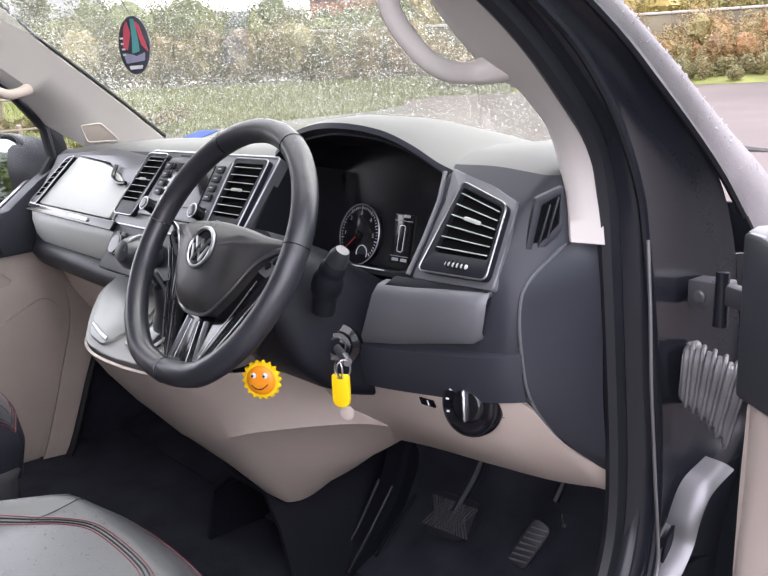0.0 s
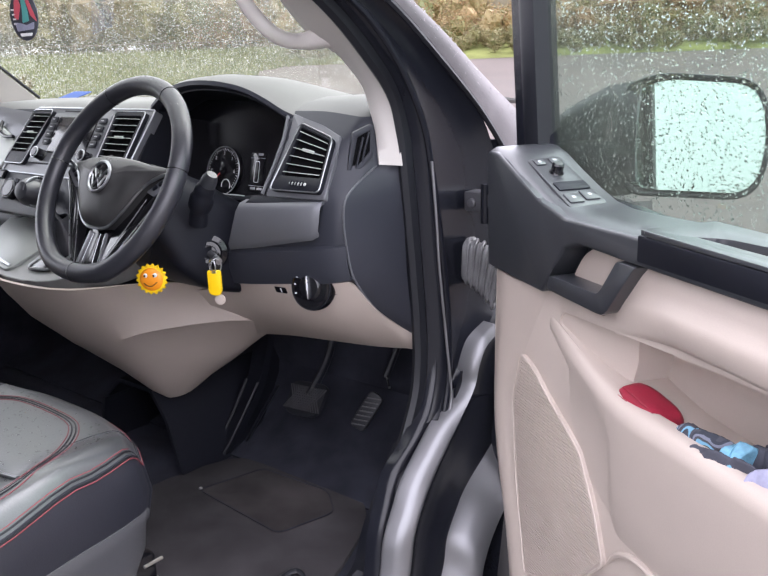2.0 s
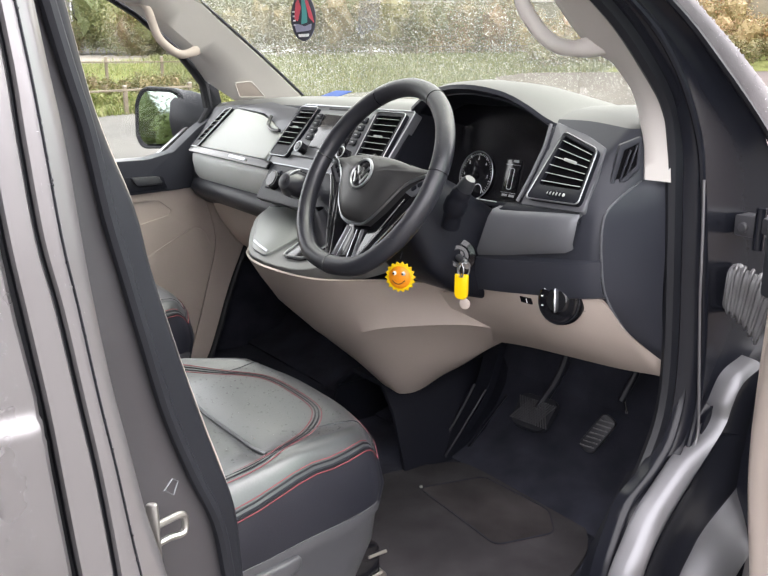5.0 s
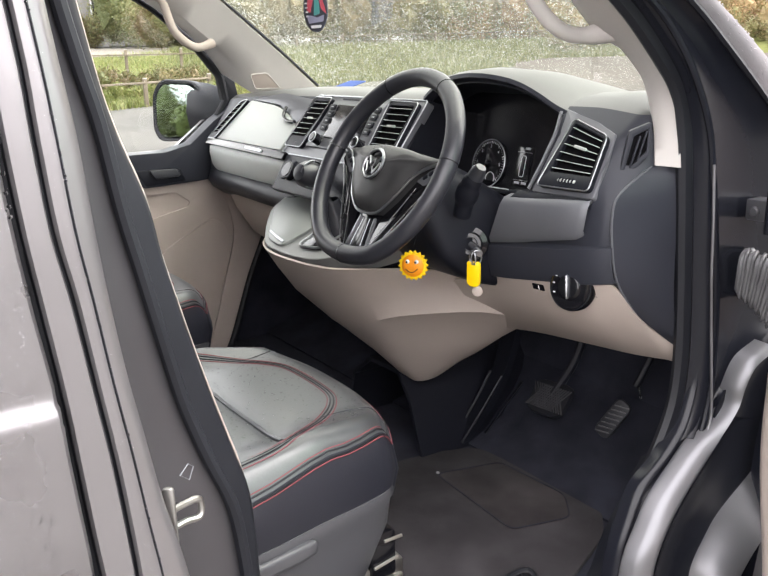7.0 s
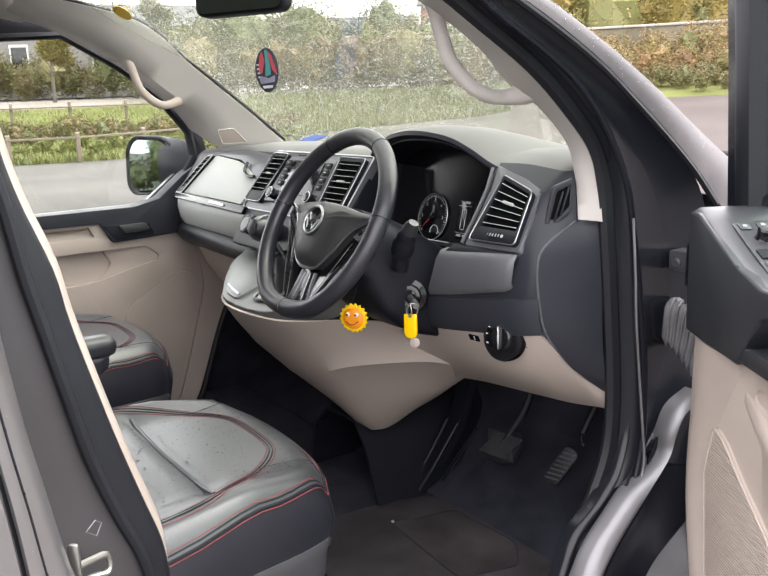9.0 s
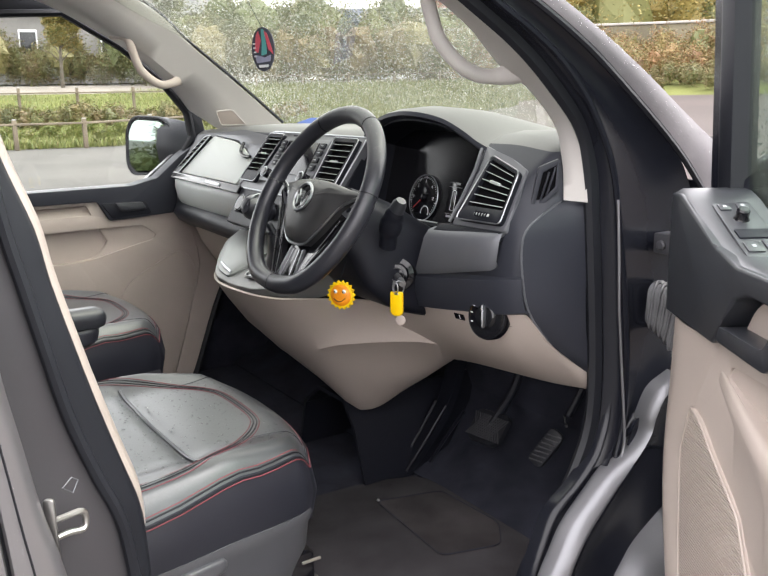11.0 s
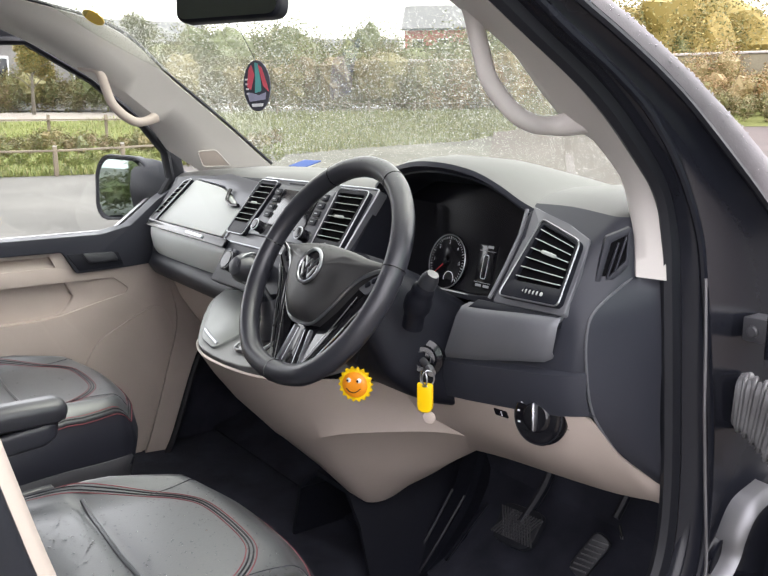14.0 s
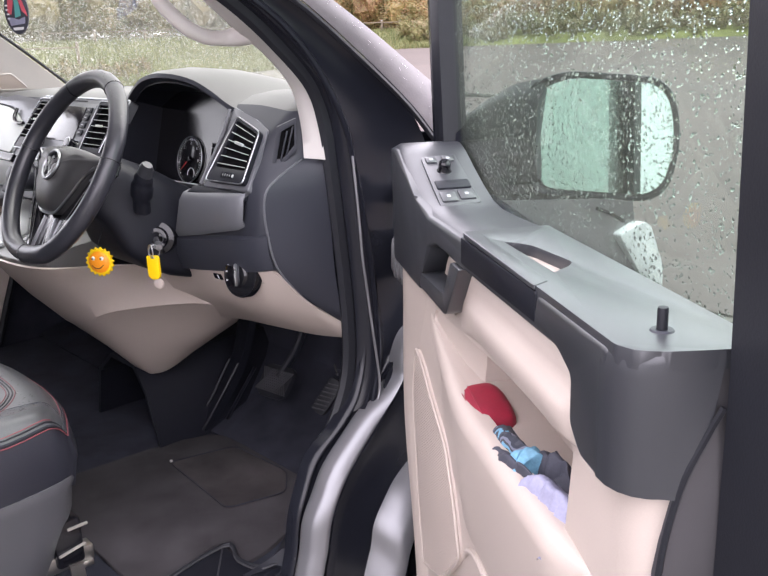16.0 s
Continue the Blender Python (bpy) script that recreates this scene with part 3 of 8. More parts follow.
# front wing behind the open door, wheel
wing_a = [(0.93, 0.36, 1.20), (0.945, 0.34, 1.05), (0.952, 0.31, 0.90), (0.955, 0.29, 0.76), (0.957, 0.265, 0.64), (0.957, 0.24, 0.52), (0.955, 0.22, 0.42)]
wing_b = [(0.93, 0.95, 1.12), (0.945, 0.95, 1.02), (0.955, 0.95, 0.95), (0.957, 0.62, 0.84), (0.957, 0.42, 0.66), (0.957, 0.36, 0.52), (0.955, 0.345, 0.42)]
# same paint as the side panels, darkened to dim its sky reflection
strip("front_wing", wing_a, wing_b, M_SHADEPAINT, "grey metallic front wing, darkened with painted shade", bulge=0.01)
wing_in = [(0.90, 0.36, 1.20), (0.90, 0.35, 1.05), (0.90, 0.32, 0.90), (0.90, 0.30, 0.76), (0.90, 0.275, 0.64), (0.90, 0.25, 0.52), (0.90, 0.23, 0.42)]
strip("wing_edge", wing_in, wing_a, M_JAMB)
wm = axes((0.93, 0.72, 0.33), (0, 1, 0), (0, 0, 1))
wheel = part("wheel", lathe([(0.20, -0.20), (0.30, -0.205), (0.325, -0.19), (0.33, -0.10), (0.325, -0.02), (0.30, 0.0), (0.21, -0.005)], wm, 48), M_TYRE, van, "black tyre on a front wheel")
part("rim", lathe([(0.0, -0.03), (0.08, -0.025), (0.19, -0.04), (0.205, -0.01), (0.21, -0.012), (0.21, -0.1)], wm, 40), M_STEEL, wheel)
bm = bmesh.new()
for i in range(60):
    a = 2 * math.pi * i / 60
    for k in (-0.155, -0.105, -0.055):
        c = wm @ Vector((0.331 * math.cos(a), 0.331 * math.sin(a), k))
        block((0.036, 0.012, 0.02), axes(c, wm.to_3x3() @ Vector((0, 0, 1)), wm.to_3x3() @ Vector((math.cos(a), math.sin(a), 0))), 0.0, bm)
part("tread", bm, M_TYRE, wheel, kind="stuff")
part("wheel_arch_liner", thick(loft([[(x, 0.72 + 0.40 * math.cos(a), 0.36 + 0.46 * math.sin(a)) for a in (math.pi * j / 14 for j in range(15))] for x in (0.55, 0.945)]), 0.005), M_DARK, van)

# rear side: pillar behind the front door; lines down it, (height, flange, seal, skin, groove, gap)
B_ROWS = [(1.80, -0.800, -0.830, -0.830, -0.860, -0.870), (1.51, -0.752, -0.774, -0.798, -0.831, -0.855), (1.42, -0.734, -0.754, -0.787, -0.826, -0.851), (1.34, -0.708, -0.742, -0.781, -0.821, -0.846), (1.28, -0.697, -0.730, -0.776, -0.812, -0.840), (1.20, -0.678, -0.714, -0.767, -0.803, -0.832), (1.13, -0.660, -0.699, -0.756, -0.795, -0.827), (1.06, -0.640, -0.677, -0.745, -0.789, -0.822), (1.00, -0.623, -0.655, -0.732, -0.785, -0.817), (0.94, -0.618, -0.646, -0.722, -0.783, -0.815), (0.87, -0.616, -0.642, -0.715, -0.782, -0.813), (0.65, -0.614, -0.640, -0.710, -0.780, -0.810), (0.45, -0.614, -0.640, -0.710, -0.780, -0.810)]
pz = lambda z: 0.93 + 0.038 * math.sin(math.pi * min(max((z - 0.45) / 1.35, 0), 1)) ** 0.7
b_rows = []
for p, q in zip(spline([(r[1], r[2], r[0]) for r in B_ROWS], 4), spline([(r[3], r[4], r[5]) for r in B_ROWS], 4)):
    b_rows.append((p.z, p.x, p.y, q.x, q.y, q.z))


def pillar_piece(name, material, shape, label="", low=0.0):
    """A skin down the pillar; shape gives the points across it at one height."""
    rows = [[Vector((x, y, r[0])) for x, y in shape(*r)] for r in b_rows if r[0] >= low]
    return part(name, thick(loft(rows), 0.003), material, van, label, angle=50)


pillar_piece("seal_flange", M_RUBBER, lambda z, e, s, k, g, p: [(0.832, e - 0.03), (0.840, e - 0.008), (0.850, e - 0.001), (0.860, e), (0.868, e - 0.006), (0.873, s + 0.010), (0.876, s - 0.004)], "black rubber door seal")
part("seal_bead", tube([Vector((0.880, r[2] + 0.002, r[0])) for r in b_rows], 0.0075, 8), M_RUBBER, van)
# recess faces away from the light; its shade is painted in
pillar_piece("pillar_recess", M_SHADEPAINT, lambda z, e, s, k, g, p: [(0.874, s), (0.876, s - 0.012), (0.884, 0.35 * s + 0.65 * k - 0.010), (0.910, k - 0.012), (0.930, k)], "recess of the door pillar, grey paint with painted shade")
pillar_piece("pillar_skin", M_PAINT, lambda z, e, s, k, g, p: [(0.929, k + 0.001), (0.938, k - 0.001), (pz(z) - 0.012, k - 0.006), (pz(z) - 0.004, k - 0.013), (pz(z), k * 0.3 + g * 0.7), (pz(z) - 0.001, g + 0.0040), (pz(z) - 0.007, g + 0.0018)], "grey metallic door pillar, wet")
pillar_piece("pillar_groove", M_RUBBER, lambda z, e, s, k, g, p: [(pz(z) - 0.006, g + 0.0022), (pz(z) - 0.012, g + 0.001), (pz(z) - 0.012, g - 0.001), (pz(z) - 0.005, g - 0.0022)])
pillar_piece("pillar_strip", M_PAINT, lambda z, e, s, k, g, p: [(pz(z) - 0.006, g - 0.0018), (pz(z), g - 0.004), (pz(z) + 0.002, (g + p) / 2), (pz(z) + 0.001, p + 0.0035), (pz(z) - 0.008, p + 0.0015)])
pillar_piece("panel_gap", M_RUBBER, lambda z, e, s, k, g, p: [(pz(z) - 0.006, p + 0.0020), (pz(z) - 0.018, p + 0.001), (pz(z) - 0.018, p - 0.0045), (pz(z) - 0.006, p - 0.006)])
pillar_piece("pillar_crease", M_JAMB, lambda z, e, s, k, g, p: [(pz(z) - 0.0010, k * 0.42 + g * 0.58 + 0.0012), (pz(z) + 0.0012, k * 0.42 + g * 0.58), (pz(z) - 0.0010, k * 0.42 + g * 0.58 - 0.0012)])
pillar_piece("pillar_trim", M_BEIGE, lambda z, e, s, k, g, p: [(0.845, e - 0.003), (0.828, e + 0.006), (0.802, e + 0.014), (0.780, e + 0.006), (0.755, e - 0.04), (0.745, e - 0.12)], "cream plastic pillar trim", low=0.955)
pillar_piece("pillar_carpet", M_CARPET, lambda z, e, s, k, g, p: [(0.845, e - 0.004), (0.820, e - 0.002), (0.780, e - 0.01), (0.745, e - 0.12)])
# side panel: upper and lower pieces with a gap, behind the pillar
def swage(z):
    """The step pressed along the side: a short slope that faces the sky."""
    t = min(1.0, max(0.0, (1.204 - z) / 0.022))
    return 0.0065 * t * t * (3 - 2 * t) * max(0.0, 1 - max(0.0, 1.176 - z) / 0.25)


def side_panel(name, z0, z1, y0, y1, label):
    zs = sorted({z0 + (z1 - z0) * i / 24 for i in range(25)} | {z for z in (1.165, 1.172, 1.176, 1.180, 1.185, 1.190, 1.194, 1.198, 1.204) if z0 < z < z1})
    rows = []
    front = lambda z: min(b_rows, key=lambda r: abs(r[0] - z))[5] - 0.0042
    for k, y in enumerate((0, -0.004, -0.012, -0.05, -0.30, y1 - y0)):
        e = 0.010 if k == 0 else 0.002 if k == 1 else 0.0
        rows.append([Vector((pz(z) + 0.003 - e - (0.006 if z in (z0, z1) else 0) + swage(z), front(z) + y, z)) for z in zs])
    part(name, thick(loft(rows), 0.003), M_PAINT, van, label, angle=40)
side_panel("upper_side_panel", 1.012, 1.80, -0.842, -2.6, "grey metallic side panel, wet")
side_panel("lower_side_panel", 0.42, 1.000, -0.842, -2.6, "grey metallic lower side panel, wet")
part("side_gap", block((0.01, 1.80, 0.02), Matrix.Translation((0.945, -1.74, 1.006)), 0.0), M_JAMB, van)
# striker loop on the pillar
striker = part("striker", tube(spline([(0.918, -0.736, 1.034), (0.908, -0.716, 1.032), (0.902, -0.699, 1.030), (0.900, -0.695, 1.020), (0.902, -0.699, 1.009), (0.908, -0.716, 1.012), (0.918, -0.736, 1.014)], 5), 0.0038, 8), M_STEEL, van, "zinc-plated door striker loop")
part("striker_plate", plate(rounded(rect(0.012, 0.075), 0.005), axes((0.921, -0.736, 1.024), (0.5, 0.85, 0), (0, 0, 1)), 0.004, 0.001), M_STEEL, striker)
part("emblem_mark", tube([(0.910, -0.718, 1.066), (0.902, -0.706, 1.072), (0.895, -0.698, 1.064), (0.902, -0.706, 1.054)], 0.0008, 5, closed=True), M_GUNMETAL, van)

# roof, far side, back, floor
roof_x = [-0.80, -0.70, -0.45, 0.0, 0.45, 0.70, 0.80]
roof_z = [1.86, 1.925, 1.96, 1.97, 1.96, 1.925, 1.86]
part("roof", thick(loft([[Vector((x, y, z - (0.05 if y > -0.45 else 0))) for x, z in zip(roof_x, roof_z)] for y in (-0.36, -0.62, -1.5, -3.4)]), 0.03), M_PAINT, van, "grey metallic roof")
part("headliner", thick(loft([[Vector((x * 0.97, y, z - 0.075 - (0.05 if y > -0.45 else 0))) for x, z in zip(roof_x, roof_z)] for y in (-0.36, -0.62, -1.5, -3.4)]), 0.01), M_CREAM, van, "pale headliner")
part("far_side", thick(loft([[Vector((-pz(z), y, z)) for z in (0.42, 0.8, 1.1, 1.4, 1.86)] for y in (-0.78, -2.0, -3.4)]), 0.03), M_PAINT, van)
part("tailgate", block((1.86, 0.05, 1.5), Matrix.Translation((0, -3.42, 1.12)), 0.02), M_PAINT, van)
part("near_rear_side", thick(loft([[Vector((pz(z), y, z)) for z in (0.42, 0.8, 1.1, 1.4, 1.86)] for y in (-2.58, -3.0, -3.4)]), 0.03), M_PAINT, van)
part("bonnet", thick(loft([[Vector((x, y, z)) for y, z in ((0.62, 1.27 - 0.04 * abs(x)), (0.86, 1.19 - 0.06 * abs(x)), (1.08 - 0.08 * abs(x), 1.06 - 0.06 * abs(x)), (1.20 - 0.16 * abs(x), 0.85), (1.22 - 0.16 * abs(x), 0.4))] for x in (-0.92, -0.7, -0.5, 0, 0.5, 0.7, 0.92)], flip=True), 0.02), M_PAINT, van, "grey metallic bonnet")
part("headlamp", plate(rounded([(0.846, 1.056), (0.945, 1.070), (0.978, 1.055), (1.040, 0.950), (1.045, 0.880), (1.005, 0.870)], 0.014), axes((0.966, 0, 0), Y, Z), 0.03, 0.008), M_LAMP, van, "pale clear headlamp lens")
part("bonnet_gap", tube([(0.9625, 0.760, 1.128), (0.9625, 0.820, 1.105), (0.9625, 0.862, 1.084)], 0.0045, 6), M_VOID, van)
part("underbody", block((1.76, 4.6, 0.06), Matrix.Translation((0, -1.05, 0.36)), 0.0), M_DARK, van)

# floor pan, tunnel, toe board
part("cab_floor", block((1.66, 1.5, 0.05), Matrix.Translation((0, -0.20, 0.540)), 0.0), M_CARPET, van, "dark carpeted cab floor")
part("toe_board", thick(loft([[Vector((x, y, z)) for y, z in ((0.22, 0.562), (0.34, 0.60), (0.46, 0.72), (0.50, 0.95), (0.50, 1.3))] for x in (-0.85, 0.0, 0.85)]), 0.01), M_CARPET, van)
part("load_floor", block((1.66, 2.5, 0.05), Matrix.Translation((0, -2.15, 0.53)), 0.0), M_CARPET, van)
tun = [[Vector((x, y, z)) for x, z in ((-0.10, 0.566), (-0.06, 0.70), (0.02, 0.76), (0.14, 0.76), (0.19, 0.70), (0.235, 0.566))] for y in (0.08, 0.2, 0.35, 0.49)]
part("tunnel", thick(loft(tun), 0.01), M_DARK, van)
part("footrest", thick(loft([spline([(0.203 + 0.031 * k, 0.186 + 0.012 * k, 0.575), (0.212 + 0.036 * k, 0.240, 0.640), (0.216 + 0.042 * k, 0.300, 0.728), (0.205 + 0.05 * k, 0.350, 0.850)], 5) for k in (0, 0.5, 1.0)], flip=True), 0.02), M_DARK, van, "black ribbed plastic footrest")
for k in (0.03, 0.97):
    part("footrest_rib", tube(spline([(0.203 + 0.031 * k, 0.184 + 0.012 * k, 0.580), (0.212 + 0.036 * k, 0.237, 0.645), (0.216 + 0.042 * k, 0.297, 0.732)], 5), 0.0035, 6), M_DARK, van)
part("footrest_rib", tube(spline([(0.240, 0.262, 0.590), (0.275, 0.285, 0.660), (0.318, 0.305, 0.735)], 5), 0.0045, 6), M_DARK, van)
part("sill_trim", thick(loft([spline(q, 5) for q in ([(0.79, 0.15, 0.78), (0.79, 0.06, 0.66), (0.79, 0.0, 0.575), (0.79, -0.2, 0.565), (0.79, -0.6, 0.565)], [(0.815, 0.155, 0.80), (0.815, 0.07, 0.68), (0.815, 0.01, 0.60), (0.815, -0.2, 0.585), (0.815, -0.6, 0.585)], [(0.838, 0.15, 0.82), (0.838, 0.065, 0.70), (0.838, 0.01, 0.60), (0.838, -0.1, 0.50), (0.838, -0.6, 0.49)])]), 0.006), M_DARK, van, "black plastic sill trim")

# windscreen: glass sheet bowed between the pillars
WS_BASE = [(-0.76, 0.40, 1.372), (-0.60, 0.50, 1.365), (-0.3, 0.60, 1.36), (0.0, 0.63, 1.36), (0.3, 0.60, 1.36), (0.60, 0.50, 1.365), (0.76, 0.40, 1.372)]
WS_TOP = [(-0.64, -0.36, 1.815), (-0.5, -0.33, 1.835), (-0.25, -0.31, 1.85), (0.0, -0.30, 1.855), (0.25, -0.31, 1.85), (0.5, -0.33, 1.835), (0.64, -0.36, 1.815)]
wa, wb = spline(WS_BASE, 6), spline(WS_TOP, 6)
WS = lambda u, v: (wa[min(int(u * (len(wa) - 1)), len(wa) - 2)].lerp(wa[min(int(u * (len(wa) - 1)), len(wa) - 2) + 1], u * (len(wa) - 1) - min(int(u * (len(wa) - 1)), len(wa) - 2))).lerp(wb[min(int(u * (len(wb) - 1)), len(wb) - 2)].lerp(wb[min(int(u * (len(wb) - 1)), len(wb) - 2) + 1], u * (len(wb) - 1) - min(int(u * (len(wb) - 1)), len(wb) - 2)), v) + Vector((0, 0.5, 0.75)) * (0.045 * 4 * v * (1 - v))
screen = part("windscreen", loft([[WS(i / 36, j / 20) for i in range(37)] for j in range(21)]), M_WSGLASS, van, "windscreen glass, misted and covered in rain drops")
screen.visible_shadow = False
rnd = random.Random(4)
spots = []
for _ in range(40000):
    u, v = rnd.random(), rnd.random() * 0.97
    p = WS(u, v)
    nrm = (WS(min(u + 0.01, 1), v) - WS(max(u - 0.01, 0), v)).cross(WS(u, min(v + 0.01, 1)) - WS(u, max(v - 0.01, 0)))
    spots.append((p + nrm.normalized() * 0.0004, nrm, rnd.choice((0.0006, 0.0007, 0.0008, 0.0009, 0.0010, 0.0011, 0.0013))))
drops("rain", spots, screen, "fine rain drops on the windscreen", flat=0.26, material=M_SPRAY)
# black ceramic edge of the glass at the far pillar
part("glass_edge", tube(spline([(-0.598, -0.40, 1.803), (-0.653, -0.083, 1.739), (-0.673, 0.084, 1.612), (-0.688, 0.244, 1.489), (-0.698, 0.374, 1.382)], 6), 0.0045, 6), M_RUBBER, van)
part("glass_edge", tube([WS(0.988, j / 20) for j in range(21)], 0.006, 6), M_RUBBER, van)

# front pillar trims, inside
def pillar_trim(side):
    inner = [(0.60, -0.40, 1.80), (0.655, -0.085, 1.735), (0.675, 0.08, 1.608), (0.69, 0.24, 1.485), (0.70, 0.37, 1.378)]
    mid = [(0.665, -0.40, 1.775), (0.70, -0.16, 1.67), (0.715, 0.0, 1.555), (0.735, 0.125, 1.455), (0.752, 0.205, 1.350)]
    outer = [(0.77, -0.40, 1.765), (0.795, -0.245, 1.705), (0.80, -0.088, 1.616), (0.805, 0.03, 1.522), (0.812, 0.105, 1.43), (0.815, 0.135, 1.345)]
    if side > 0:
        inner = [(0.60, -0.40, 1.80), (0.66, -0.10, 1.69), (0.715, 0.06, 1.515), (0.745, 0.118, 1.468), (0.760, 0.146, 1.418), (0.785, 0.138, 1.359), (0.796, 0.132, 1.297)]
        mid = [(0.69, -0.40, 1.775), (0.735, -0.10, 1.62), (0.76, 0.035, 1.51), (0.775, 0.086, 1.462), (0.790, 0.118, 1.412), (0.803, 0.124, 1.352), (0.809, 0.122, 1.296)]
        outer = [(0.80, -0.40, 1.755), (0.822, -0.098, 1.596), (0.826, -0.006, 1.536), (0.828, 0.062, 1.475), (0.832, 0.112, 1.414), (0.838, 0.134, 1.351), (0.842, 0.138, 1.294)]
    rows = [[p.lerp(q, t) for p, q in zip(spline(inner, 6), spline(mid, 6))] for t in (0, 0.5)] + [[p.lerp(q, t) for p, q in zip(spline(mid, 6), spline(outer, 6))] for t in (0, 0.5, 1)]
    rows = [[Vector((side * p.x, p.y, p.z)) for p in r] for r in rows]
    return part("pillar_trim", thick(loft(rows, flip=side > 0), 0.004), M_CREAM, van, "cream plastic front pillar trim", angle=60)


pillar_trim(1)
lt = pillar_trim(-1)
# far pillar: triangular speaker grille
TW = axes((-0.7275, 0.208, 1.402), (0.253, 0.967, 0.0), (0.36, -0.08, 0.93))
tw_ring = rounded([(-0.046, 0.022), (0.004, 0.026), (0.048, -0.024), (-0.030, -0.024)], 0.008)
tweeter = part("tweeter_grille", plate(tw_ring, TW @ Matrix.Translation((0, 0, 0.002)), 0.006, 0.001), M_BEIGE, lt, "triangular tweeter grille")
part("tweeter_rim", tube([TW @ Vector((*q, 0.0025)) for q in tw_ring], 0.0018, 6, closed=True), M_CREAM, tweeter)
def grab_handle(side):
    """An angular bar: down beside the pillar, slanting out, then back to the pillar."""
    if side > 0:
        pts = [(0.785, -0.150, 1.655), (0.748, -0.125, 1.645), (0.730, -0.103, 1.62), (0.730, -0.090, 1.580), (0.730, -0.076, 1.548), (0.730, -0.040, 1.514), (0.730, -0.006, 1.498), (0.732, 0.022, 1.494), (0.745, 0.046, 1.496), (0.785, 0.072, 1.506)]
    else:
        pts = [(0.775, -0.120, 1.650), (0.728, -0.108, 1.642), (0.711, -0.099, 1.628), (0.710, -0.088, 1.592), (0.710, -0.078, 1.560), (0.710, -0.064, 1.538), (0.710, -0.036, 1.514), (0.710, -0.010, 1.503), (0.712, 0.018, 1.507), (0.730, 0.048, 1.517), (0.775, 0.072, 1.526)]
    line = [Vector((side * p.x, p.y, p.z)) for p in spline(pts, 4)]
    k = len(line)
    r = [0.0120 + 0.008 * max(0, 1 - 5 * min(i, k - 1 - i) / k) for i in range(k)]
    t = thing("grab_handle", line[0], "beige plastic grab handle on the front pillar", "grab handle", group="pillar grab handles")
    # near grip in paler cream: the stronger light on it is painted in
    part("grip", tube(line, r, 12, flat=0.75), M_CREAM if side > 0 else M_BEIGE, t)
    for e in (line[1], line[-2]):
        part("mount", block((0.03, 0.036, 0.026), Matrix.Translation(e + X * side * 0.012), 0.009), M_BEIGE, t)


grab_handle(1)
grab_handle(-1)


# ---- dashboard ----
dash = thing("dashboard", (0, 0.3, 1.0), "dark grey plastic dashboard with satin silver panels and chrome-edged vents", "dashboard")
FV = Vector((0, 0.6, 1)).normalized()


def face(x, z, lift=0.0):
    """A frame on the sloping face of the dashboard at x, z, raised by lift towards the driver."""
    m = axes((x, 0.035 + 0.6 * (z - 1.256), z), X, FV)
    m.translation += m.to_3x3() @ Vector((0, 0, lift))
    return m


def on_face(pts, lift=0.0):
    """An outline in x, z on that face, and its frame."""
    return [(x, (z - 1.256) / FV.z) for x, z in pts], face(0, 1.256, lift)


def dash_profile(top, lip, back):
    return [(0.30, 1.06), (0.12, 1.062), (0.065, 1.072), (0.030, 1.098), (0.022, 1.125), (0.030, 1.150), (0.034, 1.20), (0.030, 1.236), (0.036, 1.246), (lip - 0.012, top - 0.035), (lip, top - 0.012), (lip + 0.018, top), (lip + 0.08, top + 0.004), (0.30, back), (0.46, back - 0.015), (0.62, back - 0.03)]


def skin(name, sections, material, parent, label="", n=4, d=0.004):
    secs = sections
    cols = [spline([(x, y, z) for x, (y, z) in zip([s[0]] * len(s[1]), s[1])], 1) for s in secs]
    rows = [spline([c[i] for c in cols], n) for i in range(len(cols[0]))]
    return part(name, thick(loft(rows), d), material, parent, label, angle=40)


SECS = [(-0.83, [(y + 0.02, z - 0.005) for y, z in dash_profile(1.352, 0.12, 1.345)]), (-0.74, dash_profile(1.365, 0.105, 1.372)), (-0.5, dash_profile(1.380, 0.115, 1.385)), (-0.2, dash_profile(1.385, 0.118, 1.39)), (0.1, dash_profile(1.386, 0.118, 1.39)), (0.225, dash_profile(1.386, 0.118, 1.392))]
skin("dash_body", [(x, q[:11]) for x, q in SECS], M_DASH, dash, "soft dark grey dashboard moulding")
# top of the same moulding, lightened for the daylight on it
skin("dash_top", [(x, q[10:]) for x, q in SECS], M_DASHTOP, dash, "top of the dashboard, daylight painted in as paler grey")
